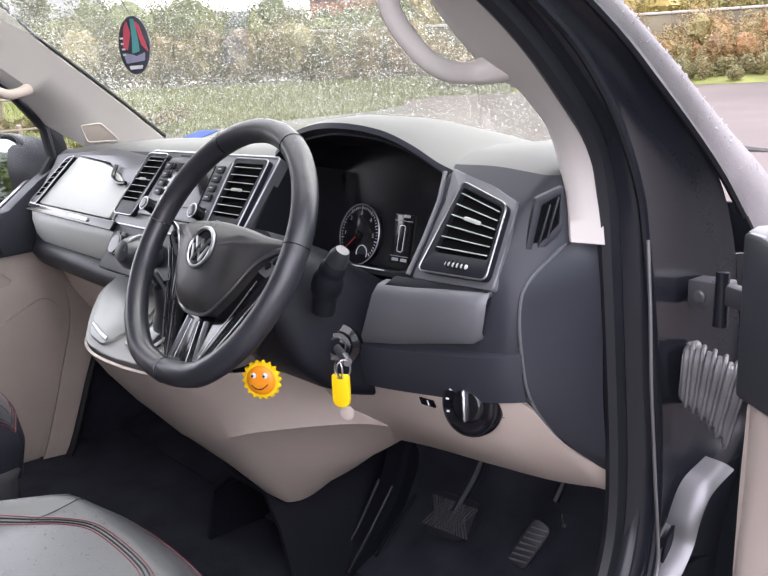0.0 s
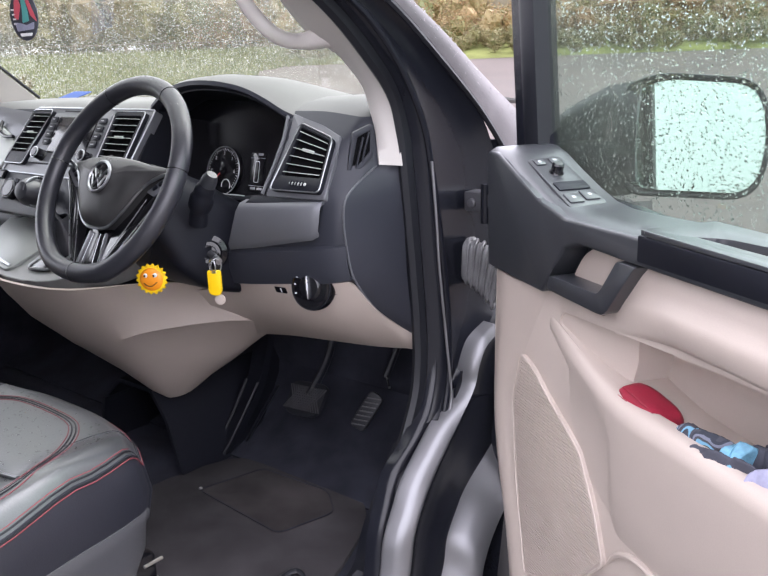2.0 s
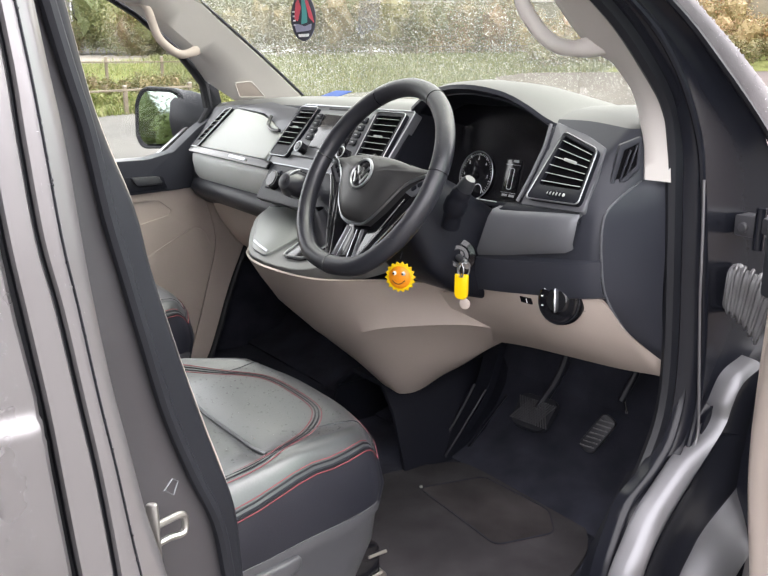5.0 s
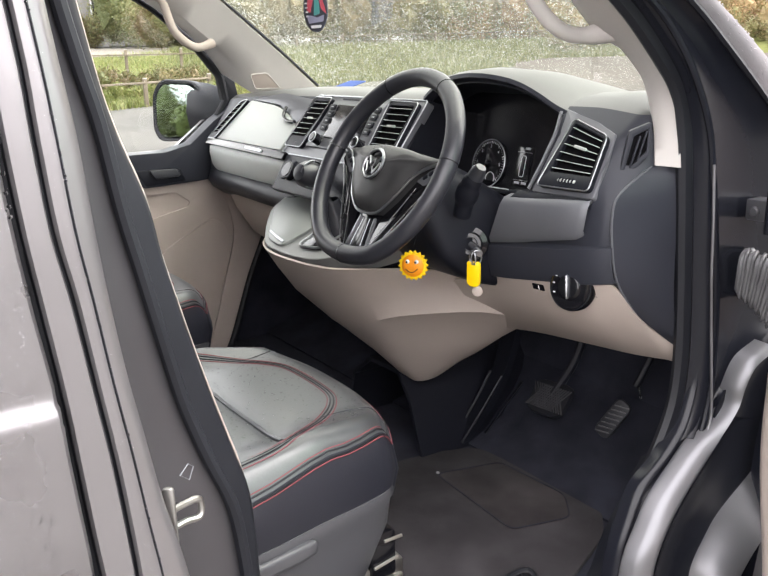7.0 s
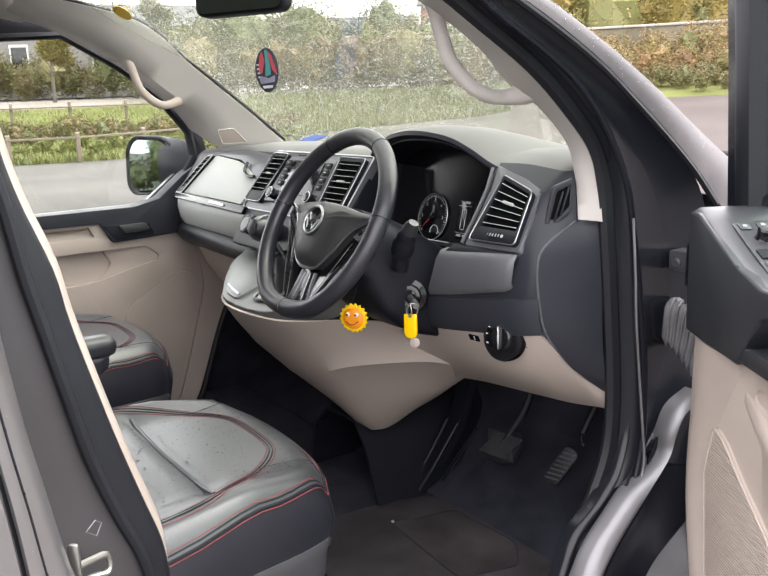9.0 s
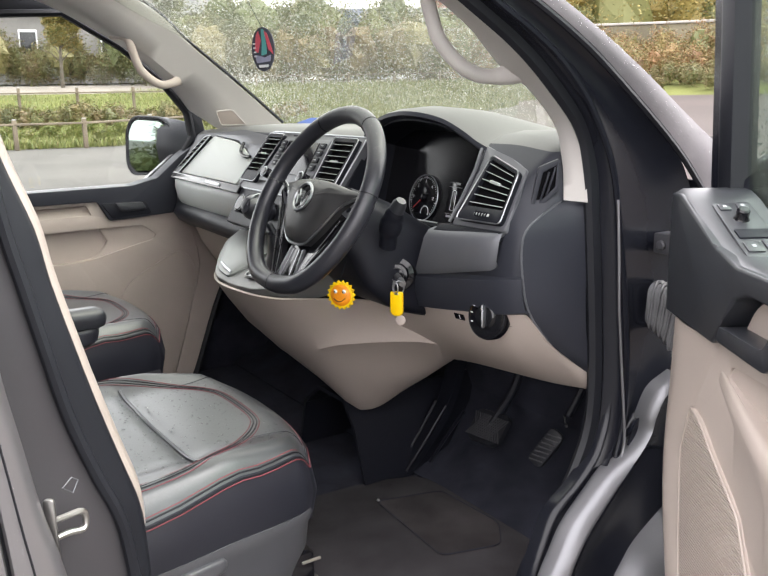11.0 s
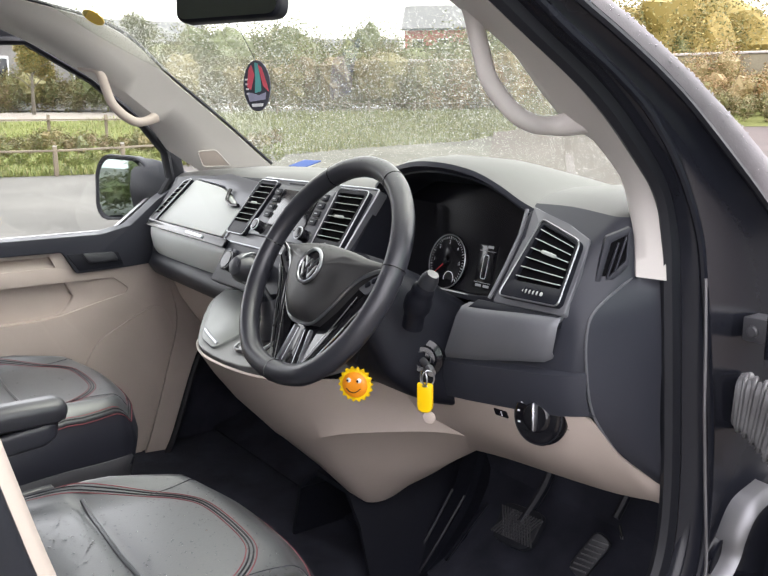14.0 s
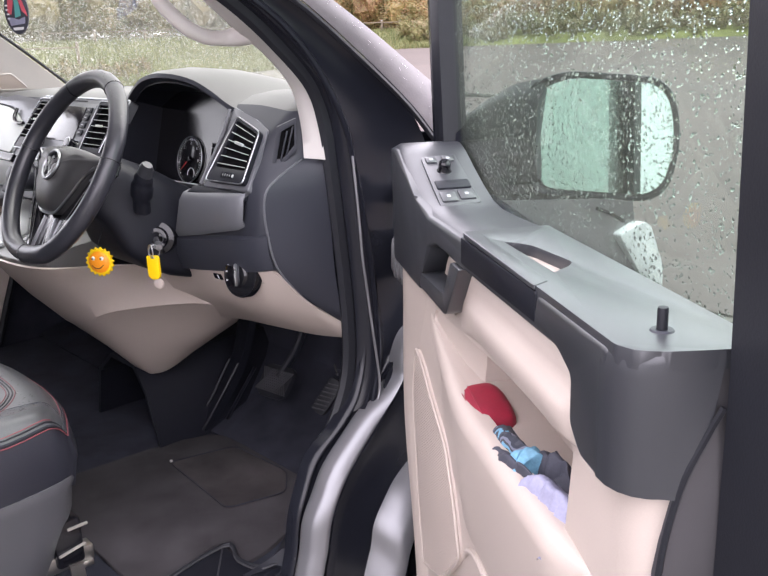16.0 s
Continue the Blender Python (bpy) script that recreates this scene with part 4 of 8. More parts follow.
# driver's end: flat front, a corner at the end cap, chamfered above for the side vent
end_rows = [
    (1.062, [(0.10, 0), (0.10, 0), (0.10, 0), (0.105, 0), (0.11, 0), (0.115, 0), (0.12, 0)], 0.797),
    (1.085, [(0.040, 0)] * 3 + [(0.048, 0), (0.066, 0), (0.105, 0), (0.120, 0)], 0.797),
    (1.103, [(0.030, 0), (0.034, 0), (0.044, 0), (0.056, 0), (0.066, 0), (0.078, 0), (0.088, 0)], 0.797),
    (1.145, [(0.024, 0)] * 3 + [(0.026, 0), (0.030, 0), (0.040, 0), (0.046, 0)], 0.797),
    (1.19, [(0.028, 0)] * 3 + [(0.029, 0), (0.031, 0), (0.037, 0), (0.041, 0)], 0.797),
    (1.23, [(0.031, 0)] * 3 + [(0.032, 0), (0.034, 0), (0.039, 0), (0.044, 0.0)], 0.798),
    (1.262, [(0.0386, 0)] * 3 + [(0.042, 0), (0.048, 0), (0.058, 0), (0.085, 0.014)], 0.800),
    (1.30, [(0.0614, 0)] * 3 + [(0.072, 0), (0.090, 0), (0.124, 0.004), (0.185, 0.004)], 0.815),
    (1.335, [(0.0824, 0)] * 3 + [(0.090, 0), (0.104, 0), (0.134, 0.0), (0.195, 0.0)], 0.815),
    (1.362, [(0.100, 0), (0.102, 0), (0.106, -0.004), (0.108, -0.004), (0.118, -0.004), (0.145, -0.002), (0.20, -0.006)], 0.815),
    (1.380, [(0.118, 0), (0.120, 0), (0.122, -0.006), (0.124, -0.008), (0.133, -0.008), (0.158, -0.008), (0.21, -0.010)], 0.815),
    (1.394, [(0.150, 0), (0.150, 0), (0.150, -0.006), (0.150, -0.008), (0.158, -0.009), (0.178, -0.010), (0.22, -0.012)], 0.815),
    (1.400, [(0.20, 0)] * 3 + [(0.20, -0.004), (0.20, -0.006), (0.205, -0.008), (0.235, -0.01)], 0.815),
    (1.398, [(0.32, 0)] * 7, 0.826),
    (1.385, [(0.46, 0)] * 7, 0.826),
    (1.365, [(0.62, 0)] * 7, 0.826)]
rows = []
for z, cols, xr in end_rows:
    xs = (0.622, 0.69, 0.750, 0.768, 0.782, 0.793 + (xr - 0.797) * 0.5, xr)
    rows.append(spline([(x, y, z + dz) for x, (y, dz) in zip(xs, cols)], 3))
part("dash_end", thick(loft(rows[:11]), 0.004), M_DASH, dash, angle=50)
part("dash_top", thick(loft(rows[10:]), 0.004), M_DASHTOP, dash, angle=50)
# hood over the instruments
hood_x = [0.215, 0.245, 0.29, 0.345, 0.40, 0.455, 0.51, 0.56, 0.60, 0.635]
hood_z = [1.388, 1.405, 1.424, 1.434, 1.437, 1.434, 1.424, 1.405, 1.385, 1.372]
hood_rows = []
for y0, dz in ((0.105, -0.020), (0.086, -0.010), (0.088, -0.002), (0.105, 0.003), (0.16, 0.006), (0.24, 0.004), (0.34, -0.006), (0.46, -0.022), (0.60, -0.05)):
    f = max(0.0, 1 - max(0, y0 - 0.2) / 0.42)
    hood_rows.append(spline([(x, y0 + 0.02 * abs(x - 0.42) / 0.2, 1.388 + (z - 1.388) * f + dz - (0.012 * (1 - f))) for x, z in zip(hood_x, hood_z)], 3))
# hood top takes the lightened copy, its lip the plain plastic
part("cluster_hood", thick(loft(hood_rows[2:]), 0.004), M_DASHTOP, dash, "hood over the instruments, daylight painted in as paler grey", angle=60)
part("hood_lip", thick(loft(hood_rows[:3]), 0.004), M_DASH, dash, angle=60)
# recess round the instruments
INST = axes((0, 0.150, 1.231), X, (0, 0.25, 1))
inst = lambda x, z, lift=0.0: INST @ Matrix.Translation((x, (z - 1.231) * math.sqrt(1 + 0.0625), lift))
ring_a = spline([(x, 0.100 + 0.02 * abs(x - 0.42) / 0.2, z - 0.018) for x, z in zip(hood_x, hood_z)], 3)
ring_b = spline([(0.22 + (x - 0.215) * 0.95, 0.19, min(z - 0.03, 1.395)) for x, z in zip(hood_x, hood_z)], 3)
part("cluster_recess", thick(loft([ring_a, [p.lerp(q, 0.5) for p, q in zip(ring_a, ring_b)], ring_b]), 0.003), M_DARK, dash)
cluster = part("instrument_panel", plate([(0.22, -0.06), (0.63, -0.06), (0.63, 0.125), (0.58, 0.155), (0.52, 0.176), (0.42, 0.185), (0.32, 0.178), (0.25, 0.158), (0.22, 0.135)], INST, 0.02, 0.0), M_BLACK, dash, "black instrument cluster with two dials and a display")
part("recess_wall", plate([(-0.10, -0.17), (0.04, -0.17), (0.075, -0.02), (0.01, -0.0)], axes((0.228, 0.11, 1.375), (0, 1, 0), (0, 0, 1)), 0.006, 0.0), M_DARK, dash)


def dial(cx, cz, r, label):
    m = inst(cx, cz, 0.004)
    d = part("dial", plate(oval(r, r, 40), m, 0.004, 0.001), M_BLACK, cluster, label)
    part("dial_ring", tube([m @ Vector((r * 1.02 * math.cos(a), r * 1.02 * math.sin(a), 0.001)) for a in (2 * math.pi * i / 48 for i in range(48))], 0.0011, 6, closed=True), M_CHROME, d)
    bm = bmesh.new()
    for i in range(41):
        a = radians(225 - 270 * i / 40)
        big = i % 5 == 0
        c = m @ Vector((math.cos(a) * r * 0.9, math.sin(a) * r * 0.9, 0.0012))
        fm = axes(c, m.to_3x3() @ Vector((math.cos(a), math.sin(a), 0)), m.to_3x3() @ Vector((-math.sin(a), math.cos(a), 0)))
        plate(rect(0.0055 if big else 0.0032, 0.0011 if big else 0.0007), fm, 0.0004, bm=bm)
    part("scale_marks", bm, M_WHITE, d, kind="stuff")
    a = radians(222)
    part("needle", plate([(0, -0.0012), (r * 0.75, -0.0004), (r * 0.75, 0.0004), (0, 0.0012)], m @ Matrix.Translation((0, 0, 0.004)) @ Matrix.Rotation(a, 4, "Z"), 0.001), M_NEEDLE, d, "red needle at rest")
    part("hub", lathe([(0.0, 0.006), (0.006, 0.0055), (0.008, 0.002), (0.008, 0.0)], m, 20), M_BLACK, d)
    sm = m @ Matrix.Translation((r * 0.28, -r * 0.62, 0.001))
    part("small_gauge", tube([sm @ Vector((r * 0.27 * math.cos(b), r * 0.27 * math.sin(b), 0.001)) for b in (math.pi * i / 14 - 0.4 for i in range(18))], 0.0008, 5), M_WHITE, d)
    return d, m


dl, dm = dial(0.372, 1.256, 0.047, "black rev counter with white marks and red needle")
for k, n in enumerate("12345"):
    a = radians(225 - 270 * (k + 1) / 6)
    lettering(n, 0.009, dm @ Matrix.Translation((math.cos(a) * 0.034, math.sin(a) * 0.034, 0.0015)), M_WHITE, dl)
dial(0.568, 1.256, 0.047, "black speedometer with white marks and red needle")
disp = part("display", plate(rounded(rect(0.042, 0.074), 0.002), inst(0.470, 1.259, 0.003), 0.003, 0.0005), M_BLACK, cluster, "small lit display with a car outline and plain bars")
part("car_outline", tube([inst(0.470, 1.259, 0.0042) @ Vector((x, y, 0)) for x, y in rounded([(-0.006, -0.02), (0.006, -0.02), (0.006, 0.02), (-0.006, 0.02)], 0.004)], 0.0006, 5, closed=True), M_WHITE, disp)
for dx, dz, w in ((0.006, 0.033, 0.014), (-0.008, -0.031, 0.014), (0.011, -0.031, 0.014)):
    part("text_bar", plate(rect(w, 0.0045), inst(0.470 + dx, 1.259 + dz, 0.0038), 0.0005), M_PRINT, disp)
for dz in (0.026, -0.026):
    part("display_line", plate(rect(0.040, 0.0008), inst(0.470, 1.259 + dz, 0.0038), 0.0005), M_PRINT, disp)
part("cluster_rail", plate(rounded([(0.27, -0.03), (0.52, -0.028), (0.60, -0.02), (0.60, -0.008), (0.50, -0.020), (0.27, -0.021)], 0.003), INST @ Matrix.Translation((0, 0, 0.055)), 0.05, 0.003), M_DARK, dash)
part("cluster_rail_edge", tube([INST @ Vector((x, y, 0.056)) for x, y in ((0.27, -0.021), (0.42, -0.021), (0.50, -0.02))], 0.0012, 6), M_CHROME, dash)


# vents: frame, slats with a painted glint along the front edge, thin chrome outline
def vent(label, outline, inner, slats, tabs=True, tilt=22.0):
    pts, m = on_face(outline, 0.012)
    hole, _ = on_face(inner)
    v = part("air_vent", plate(rounded(pts, 0.010), m, 0.02, 0.003, holes=[rounded(hole, 0.005)]), M_DARK, dash, label)
    rp = rounded(pts, 0.010)
    part("chrome_outline", tube([m @ Vector((*(q * 1.0), 0.0005)) for q in rp], 0.0013, 6, closed=True), M_CHROME, v, "satin chrome outline")
    part("backing", plate(hole, m @ Matrix.Translation((0, 0, -0.0072)), 0.001), M_VOID, v)
    h = [Vector(q) for q in hole]
    bl, br, tr, tl = h
    for i in range(slats):
        t = (i + 0.55) / slats
        a, b = bl.lerp(tl, t), br.lerp(tr, t)
        mid = (a + b) / 2
        ang = math.atan2((b - a).y, (b - a).x)
        fm = m @ Matrix.Translation((*mid, -0.003)) @ Matrix.Rotation(ang, 4, "Z") @ Matrix.Rotation(radians(tilt), 4, "X")
        s = part("slat", block(((b - a).length * 0.97, 0.0020, 0.007), fm, 0.0006), M_VOID, v)
        # pale strip paints the light that the slat edge catches
        part("slat_edge", block(((b - a).length * 0.96, 0.0013, 0.0012), fm @ Matrix.Translation((0, 0.0005, 0.0038)), 0.0004), M_SILVER, s, "front edge with its glint painted pale")
        if i == slats // 2 and tabs:
            part("slat_tab", block(((b - a).length * 0.34, 0.005, 0.005), fm @ Matrix.Translation((0, 0.0015, 0.0045)), 0.0015), M_SILVER, s)
    return v, m


vr, vm = vent("driver's air vent with chrome frame and dark slats", [(0.645, 1.251), (0.759, 1.253), (0.751, 1.335), (0.667, 1.357)], [(0.661, 1.274), (0.751, 1.274), (0.745, 1.331), (0.672, 1.350)], 6)
part("thumbwheel", block((0.040, 0.007, 0.005), face(0.706, 1.2635, 0.011), 0.003), M_SILVER, vr, "ribbed grey thumbwheel")
for k in range(5):
    part("thumb_rib", block((0.002, 0.010, 0.007), face(0.692 + 0.007 * k, 1.2635, 0.012), 0.0006), M_DARK, vr)
# satin moulding round that vent and the dark ledge below it
pts, m = on_face([(0.630, 1.243), (0.766, 1.246), (0.762, 1.300), (0.756, 1.342), (0.710, 1.358), (0.662, 1.368), (0.630, 1.376), (0.638, 1.335)], 0.0025)
part("vent_surround", plate(rounded(pts, 0.006), m, 0.03, 0.003), M_GUNMETAL, dash, "dark satin moulding round the vent")
part("vent_surround_edge", tube([face(x, z, 0.004).translation for x, z in ((0.623, 1.246), (0.628, 1.29), (0.629, 1.335), (0.621, 1.370))], 0.0030, 8), M_GUNMETAL, dash, "satin silver trim edge")
part("dark_ledge", plate(*on_face([(0.585, 1.2295), (0.760, 1.2335), (0.758, 1.2455), (0.60, 1.2425)], 0.003), 0.012, 0.003), M_DARK, dash)
# far vent and glovebox lids
vent("narrow passenger side air vent", [(-0.735, 1.240), (-0.692, 1.240), (-0.585, 1.352), (-0.625, 1.345)], [(-0.722, 1.258), (-0.692, 1.258), (-0.602, 1.345), (-0.626, 1.341)], 7, tabs=False)
pts, m = on_face([(-0.692, 1.243), (-0.282, 1.240), (-0.262, 1.298), (-0.315, 1.322), (-0.40, 1.342), (-0.575, 1.352)], 0.007)
upper = part("glovebox_lid", plate(rounded(pts, [0.01, 0.01, 0.01, 0.05, 0.03, 0.012]), m, 0.015, 0.004), M_SILVER, dash, "closed satin silver upper glovebox lid")
pts, m = on_face([(-0.575, 1.356), (-0.40, 1.347), (-0.325, 1.327), (-0.262, 1.302), (-0.235, 1.365), (-0.40, 1.376)], 0.004)
part("gloss_inlay", plate(rounded(pts, 0.004), m, 0.01, 0.002), M_GUNMETAL, dash, "dark satin inlay")
part("lid_handle", tube(spline([face(-0.345, 1.340, 0.010).translation, face(-0.335, 1.318, 0.012).translation, face(-0.30, 1.307, 0.012).translation, face(-0.268, 1.308, 0.010).translation], 5), 0.0045, 8), M_BLACK, dash, "black gloss lid catch")
pts, m = on_face([(-0.735, 1.224), (-0.24, 1.219), (-0.235, 1.236), (-0.735, 1.240)], 0.014)
part("handle_strip", plate(rounded(pts, 0.003), m, 0.02, 0.003), M_BLACK, dash, "black gloss strip with a chrome catch")
pts, m = on_face([(-0.46, 1.2265), (-0.36, 1.2245), (-0.36, 1.2315), (-0.46, 1.2335)], 0.018)
part("chrome_catch", plate(rounded(pts, 0.002), m, 0.006, 0.001), M_CHROME, dash)
rows = []
for y, z in ((0.030, 1.228), (0.016, 1.220), (0.014, 1.200), (0.020, 1.168), (0.030, 1.150)):
    rows.append(spline([(-0.755, y + 0.03, z + 0.004), (-0.72, y + 0.006, z + 0.002), (-0.5, y, z), (-0.245, y + 0.004, z - 0.002)], 5))
part("lower_glovebox_lid", thick(loft(rows), 0.006), M_SILVER, dash, "closed satin silver lower glovebox lid", angle=60)
rows = []
for y, z in ((0.036, 1.148), (0.010, 1.140), (0.002, 1.122), (0.014, 1.104), (0.05, 1.090)):
    rows.append(spline([(-0.775, y + 0.035, z), (-0.72, y + 0.008, z), (-0.5, y, z - 0.002), (-0.22, y + 0.002, z - 0.008), (-0.18, y + 0.03, z - 0.01)], 5))
part("lower_roll", thick(loft(rows), 0.006), M_DARK, dash, "dark padded lower edge", angle=60)
rows = []
for y, z in ((0.05, 1.092), (0.075, 1.03), (0.12, 0.96), (0.20, 0.90)):
    rows.append(spline([(-0.80, y + 0.06, z + 0.02), (-0.70, y + 0.01, z), (-0.45, y, z - 0.005), (-0.16, y + 0.01, z - 0.01)], 5))
part("knee_panel", thick(loft(rows), 0.006), M_BEIGE, dash, "beige plastic knee panel", angle=60)

# centre stack: chrome frame, two vents, radio, buttons
pts, m = on_face([(-0.272, 1.236), (0.207, 1.236), (0.236, 1.376), (-0.215, 1.376)], 0.002)
stack = part("centre_panel", plate(rounded(pts, 0.008), m, 0.02, 0.002), M_GUNMETAL, dash, "satin grey centre panel with a chrome frame")
part("chrome_frame", tube([m @ Vector((*q, 0.001)) for q in rounded(pts, 0.008)], 0.0018, 6, closed=True), M_CHROME, stack)
vent("left centre air vent", [(-0.262, 1.252), (-0.178, 1.252), (-0.130, 1.368), (-0.212, 1.368)], [(-0.250, 1.277), (-0.182, 1.277), (-0.137, 1.360), (-0.203, 1.360)], 7)
vent("right centre air vent", [(0.108, 1.252), (0.206, 1.252), (0.222, 1.368), (0.116, 1.368)], [(0.115, 1.275), (0.198, 1.275), (0.211, 1.360), (0.124, 1.360)], 7)
radio = part("radio", plate(rounded([(-0.165, 0.0), (0.098, 0.0), (0.106, 0.122), (-0.120, 0.122)], 0.006), face(0, 1.258, 0.010), 0.02, 0.003), M_GUNMETAL, dash, "satin grey radio with a dark screen and two chrome-ringed knobs")
part("screen", plate(rounded([(-0.094, 0.026), (0.056, 0.026), (0.061, 0.112), (-0.090, 0.112)], 0.003), face(0, 1.258, 0.0125), 0.003, 0.0006), M_BLACK, radio, "dark switched-off screen")
for cx in (-0.108, 0.078):
    k = part("knob", lathe([(0.0, 0.024), (0.010, 0.0235), (0.0125, 0.020), (0.0125, 0.003), (0.014, 0.0)], face(cx, 1.273, 0.010), 24), M_BLACK, radio, "black rotary knob")
    part("knob_ring", tube([face(cx, 1.273, 0.031) @ Vector((0.0125 * math.cos(a), 0.0125 * math.sin(a), 0)) for a in (2 * math.pi * i / 24 for i in range(24))], 0.0013, 6, closed=True), M_CHROME, k)
for side, cx in ((-1, -0.110), (1, 0.078)):
    for i in range(4):
        part("button", block((0.026, 0.013, 0.004), face(cx + 0.002 * i * (1 if side > 0 else 0.4), 1.301 + 0.0155 * i, 0.013), 0.0012), M_DARK, radio)
        part("button_mark", plate(rect(0.010, 0.002), face(cx + 0.002 * i * (1 if side > 0 else 0.4), 1.301 + 0.0155 * i, 0.0155), 0.0003), M_PRINT, radio)
part("cd_slot", plate(rect(0.13, 0.003), face(-0.015, 1.366, 0.0125), 0.002), M_DARK, radio)
# small buttons and heater controls below
for i in range(2):
    part("small_button", block((0.022, 0.012, 0.004), face(-0.206 + 0.36 * i, 1.262, 0.010), 0.002), M_DASH, stack)
heater = part("heater_panel", plate(rounded([(-0.24, -0.12), (0.20, -0.12), (0.20, -0.025), (-0.24, -0.025)], 0.006), face(0, 1.256, 0.006), 0.02, 0.003), M_DARK, dash, "dark heater control panel")
for cx in (-0.17, -0.02, 0.13):
    hk = part("heater_knob", lathe([(0.0, 0.020), (0.018, 0.0195), (0.021, 0.017), (0.022, 0.0)], face(cx, 1.196, 0.007), 24), M_BLACK, heater, "round heater knob")
    part("knob_ring", tube([face(cx, 1.196, 0.024) @ Vector((0.021 * math.cos(a), 0.021 * math.sin(a), 0)) for a in (2 * math.pi * i / 28 for i in range(28))], 0.0010, 6, closed=True), M_GUNMETAL, hk)
for i in range(4):
    part("switch", block((0.020, 0.022, 0.006), face(-0.205, 1.212 - 0.024 * (i % 2), 0.008) @ Matrix.Translation((0.024 * (i // 2), 0, 0)), 0.002), M_DASH, heater)
# cards on the dash top
card = thing("blue_card", (-0.30, 0.50, 1.385), "blue parking card lying on the dashboard", "card")
part("card_sheet", plate(rounded(rect(0.075, 0.055), 0.004), axes((-0.440, 0.335, 1.3935), (1, 0.1, 0), (0, 0.95, 0.25)), 0.002, 0.0), M_BLUE, card)

# driver's side: silver tray lid, dark lower panel, side vent, end cap
rows = []
for k, (y, z) in enumerate(((0.034, 1.232), (0.022, 1.228), (0.017, 1.218), (0.018, 1.160), (0.024, 1.150))):
    f = (1.232 - z) / 0.082
    rows.append([Vector((x - xl * f, y + dy, z + dz * (1 - f) + dl * f)) for x, xl, dy, dz, dl in ((0.573, 0.040, 0.0, -0.004, -0.006), (0.634, 0.035, 0, 0.0, 0.005), (0.70, 0.02, 0, 0.005, 0.022), (0.752, 0.014, 0.0, 0.008, 0.034), (0.760, 0.014, 0.008, 0.009, 0.040))])
part("tray_lid", thick(loft(rows), 0.006), M_GUNMETAL, dash, "closed satin grey storage tray lid", angle=50)
part("tray_edge", tube([r[-1] + Vector((0.001, -0.006, 0)) for r in rows[1:]] + [p + Vector((0, -0.004, -0.001)) for p in rows[-1][::-1][1:]], 0.0012, 6), M_SILVER, dash)
rows = []
for y, z in ((0.030, 1.150), (0.020, 1.144), (0.019, 1.120), (0.026, 1.094), (0.06, 1.084)):
    rows.append(spline([(0.50, y + 0.004, z - 0.016), (0.58, y, z - 0.006), (0.68, y, z + 0.008), (0.740, y + 0.002, z + 0.016), (0.776, y + 0.009, z + 0.022), (0.798, y + 0.022, z + 0.026)], 3))
part("lower_panel", thick(loft(rows), 0.006), M_DASH, dash, "dark lower dash panel", angle=50)
# end cap: tall dark panel between dash and door seal
cap = [[Vector(p) for p in spline(q, 5)] for q in (
    [(0.801, 0.140, 1.303), (0.801, 0.104, 1.287), (0.799, 0.066, 1.267), (0.799, 0.043, 1.249), (0.799, 0.036, 1.222), (0.799, 0.038, 1.183), (0.799, 0.050, 1.125), (0.799, 0.078, 1.082), (0.799, 0.125, 1.032), (0.802, 0.163, 1.0), (0.812, 0.195, 0.975)],
    [(0.812, 0.143, 1.301), (0.815, 0.122, 1.284), (0.815, 0.104, 1.264), (0.815, 0.090, 1.246), (0.816, 0.082, 1.222), (0.817, 0.080, 1.18), (0.818, 0.088, 1.12), (0.818, 0.106, 1.075), (0.819, 0.138, 1.03), (0.822, 0.168, 1.0), (0.824, 0.195, 0.975)],
    [(0.834, 0.148, 1.298), (0.834, 0.147, 1.281), (0.834, 0.146, 1.262), (0.834, 0.146, 1.245), (0.834, 0.147, 1.215), (0.834, 0.148, 1.17), (0.834, 0.150, 1.11), (0.834, 0.155, 1.06), (0.834, 0.164, 1.02), (0.834, 0.174, 1.0), (0.834, 0.190, 0.975)])]
part("dash_end_cap", thick(loft(cap), 0.005), M_DASH, dash, "dark plastic end cap beside the door seal", angle=60)
part("end_cap_edge", tube(cap[0][3:-8], 0.0020, 6), M_GUNMETAL, dash)
# slanted side window vent on the chamfer
sv = axes((0.772, 0.073, 1.270), (0.6, 0.8, 0), Z)
sv.translation += sv.to_3x3() @ Vector((0, 0, 0.004))
side_vent = part("side_vent", plate(rounded([(-0.002, -0.006), (0.047, 0.042), (0.048, 0.093), (0.016, 0.080)], 0.003), sv, 0.012, 0.002, holes=[rounded([(0.009, 0.014), (0.043, 0.048), (0.0445, 0.083), (0.0225, 0.072)], 0.002)]), M_DASH, dash, "small slanted side window vent")
part("backing", plate([(0.006, 0.008), (0.045, 0.046), (0.046, 0.086), (0.020, 0.075)], sv @ Matrix.Translation((0, 0, -0.004)), 0.003), M_VOID, side_vent)
for i in range(2):
    part("slat", block((0.0026, 0.050, 0.006), sv @ Matrix.Translation((0.0255 + 0.010 * i, 0.048 + 0.008 * i, -0.001)) @ Matrix.Rotation(radians(-16), 4, "Z"), 0.001), M_DASH, side_vent)

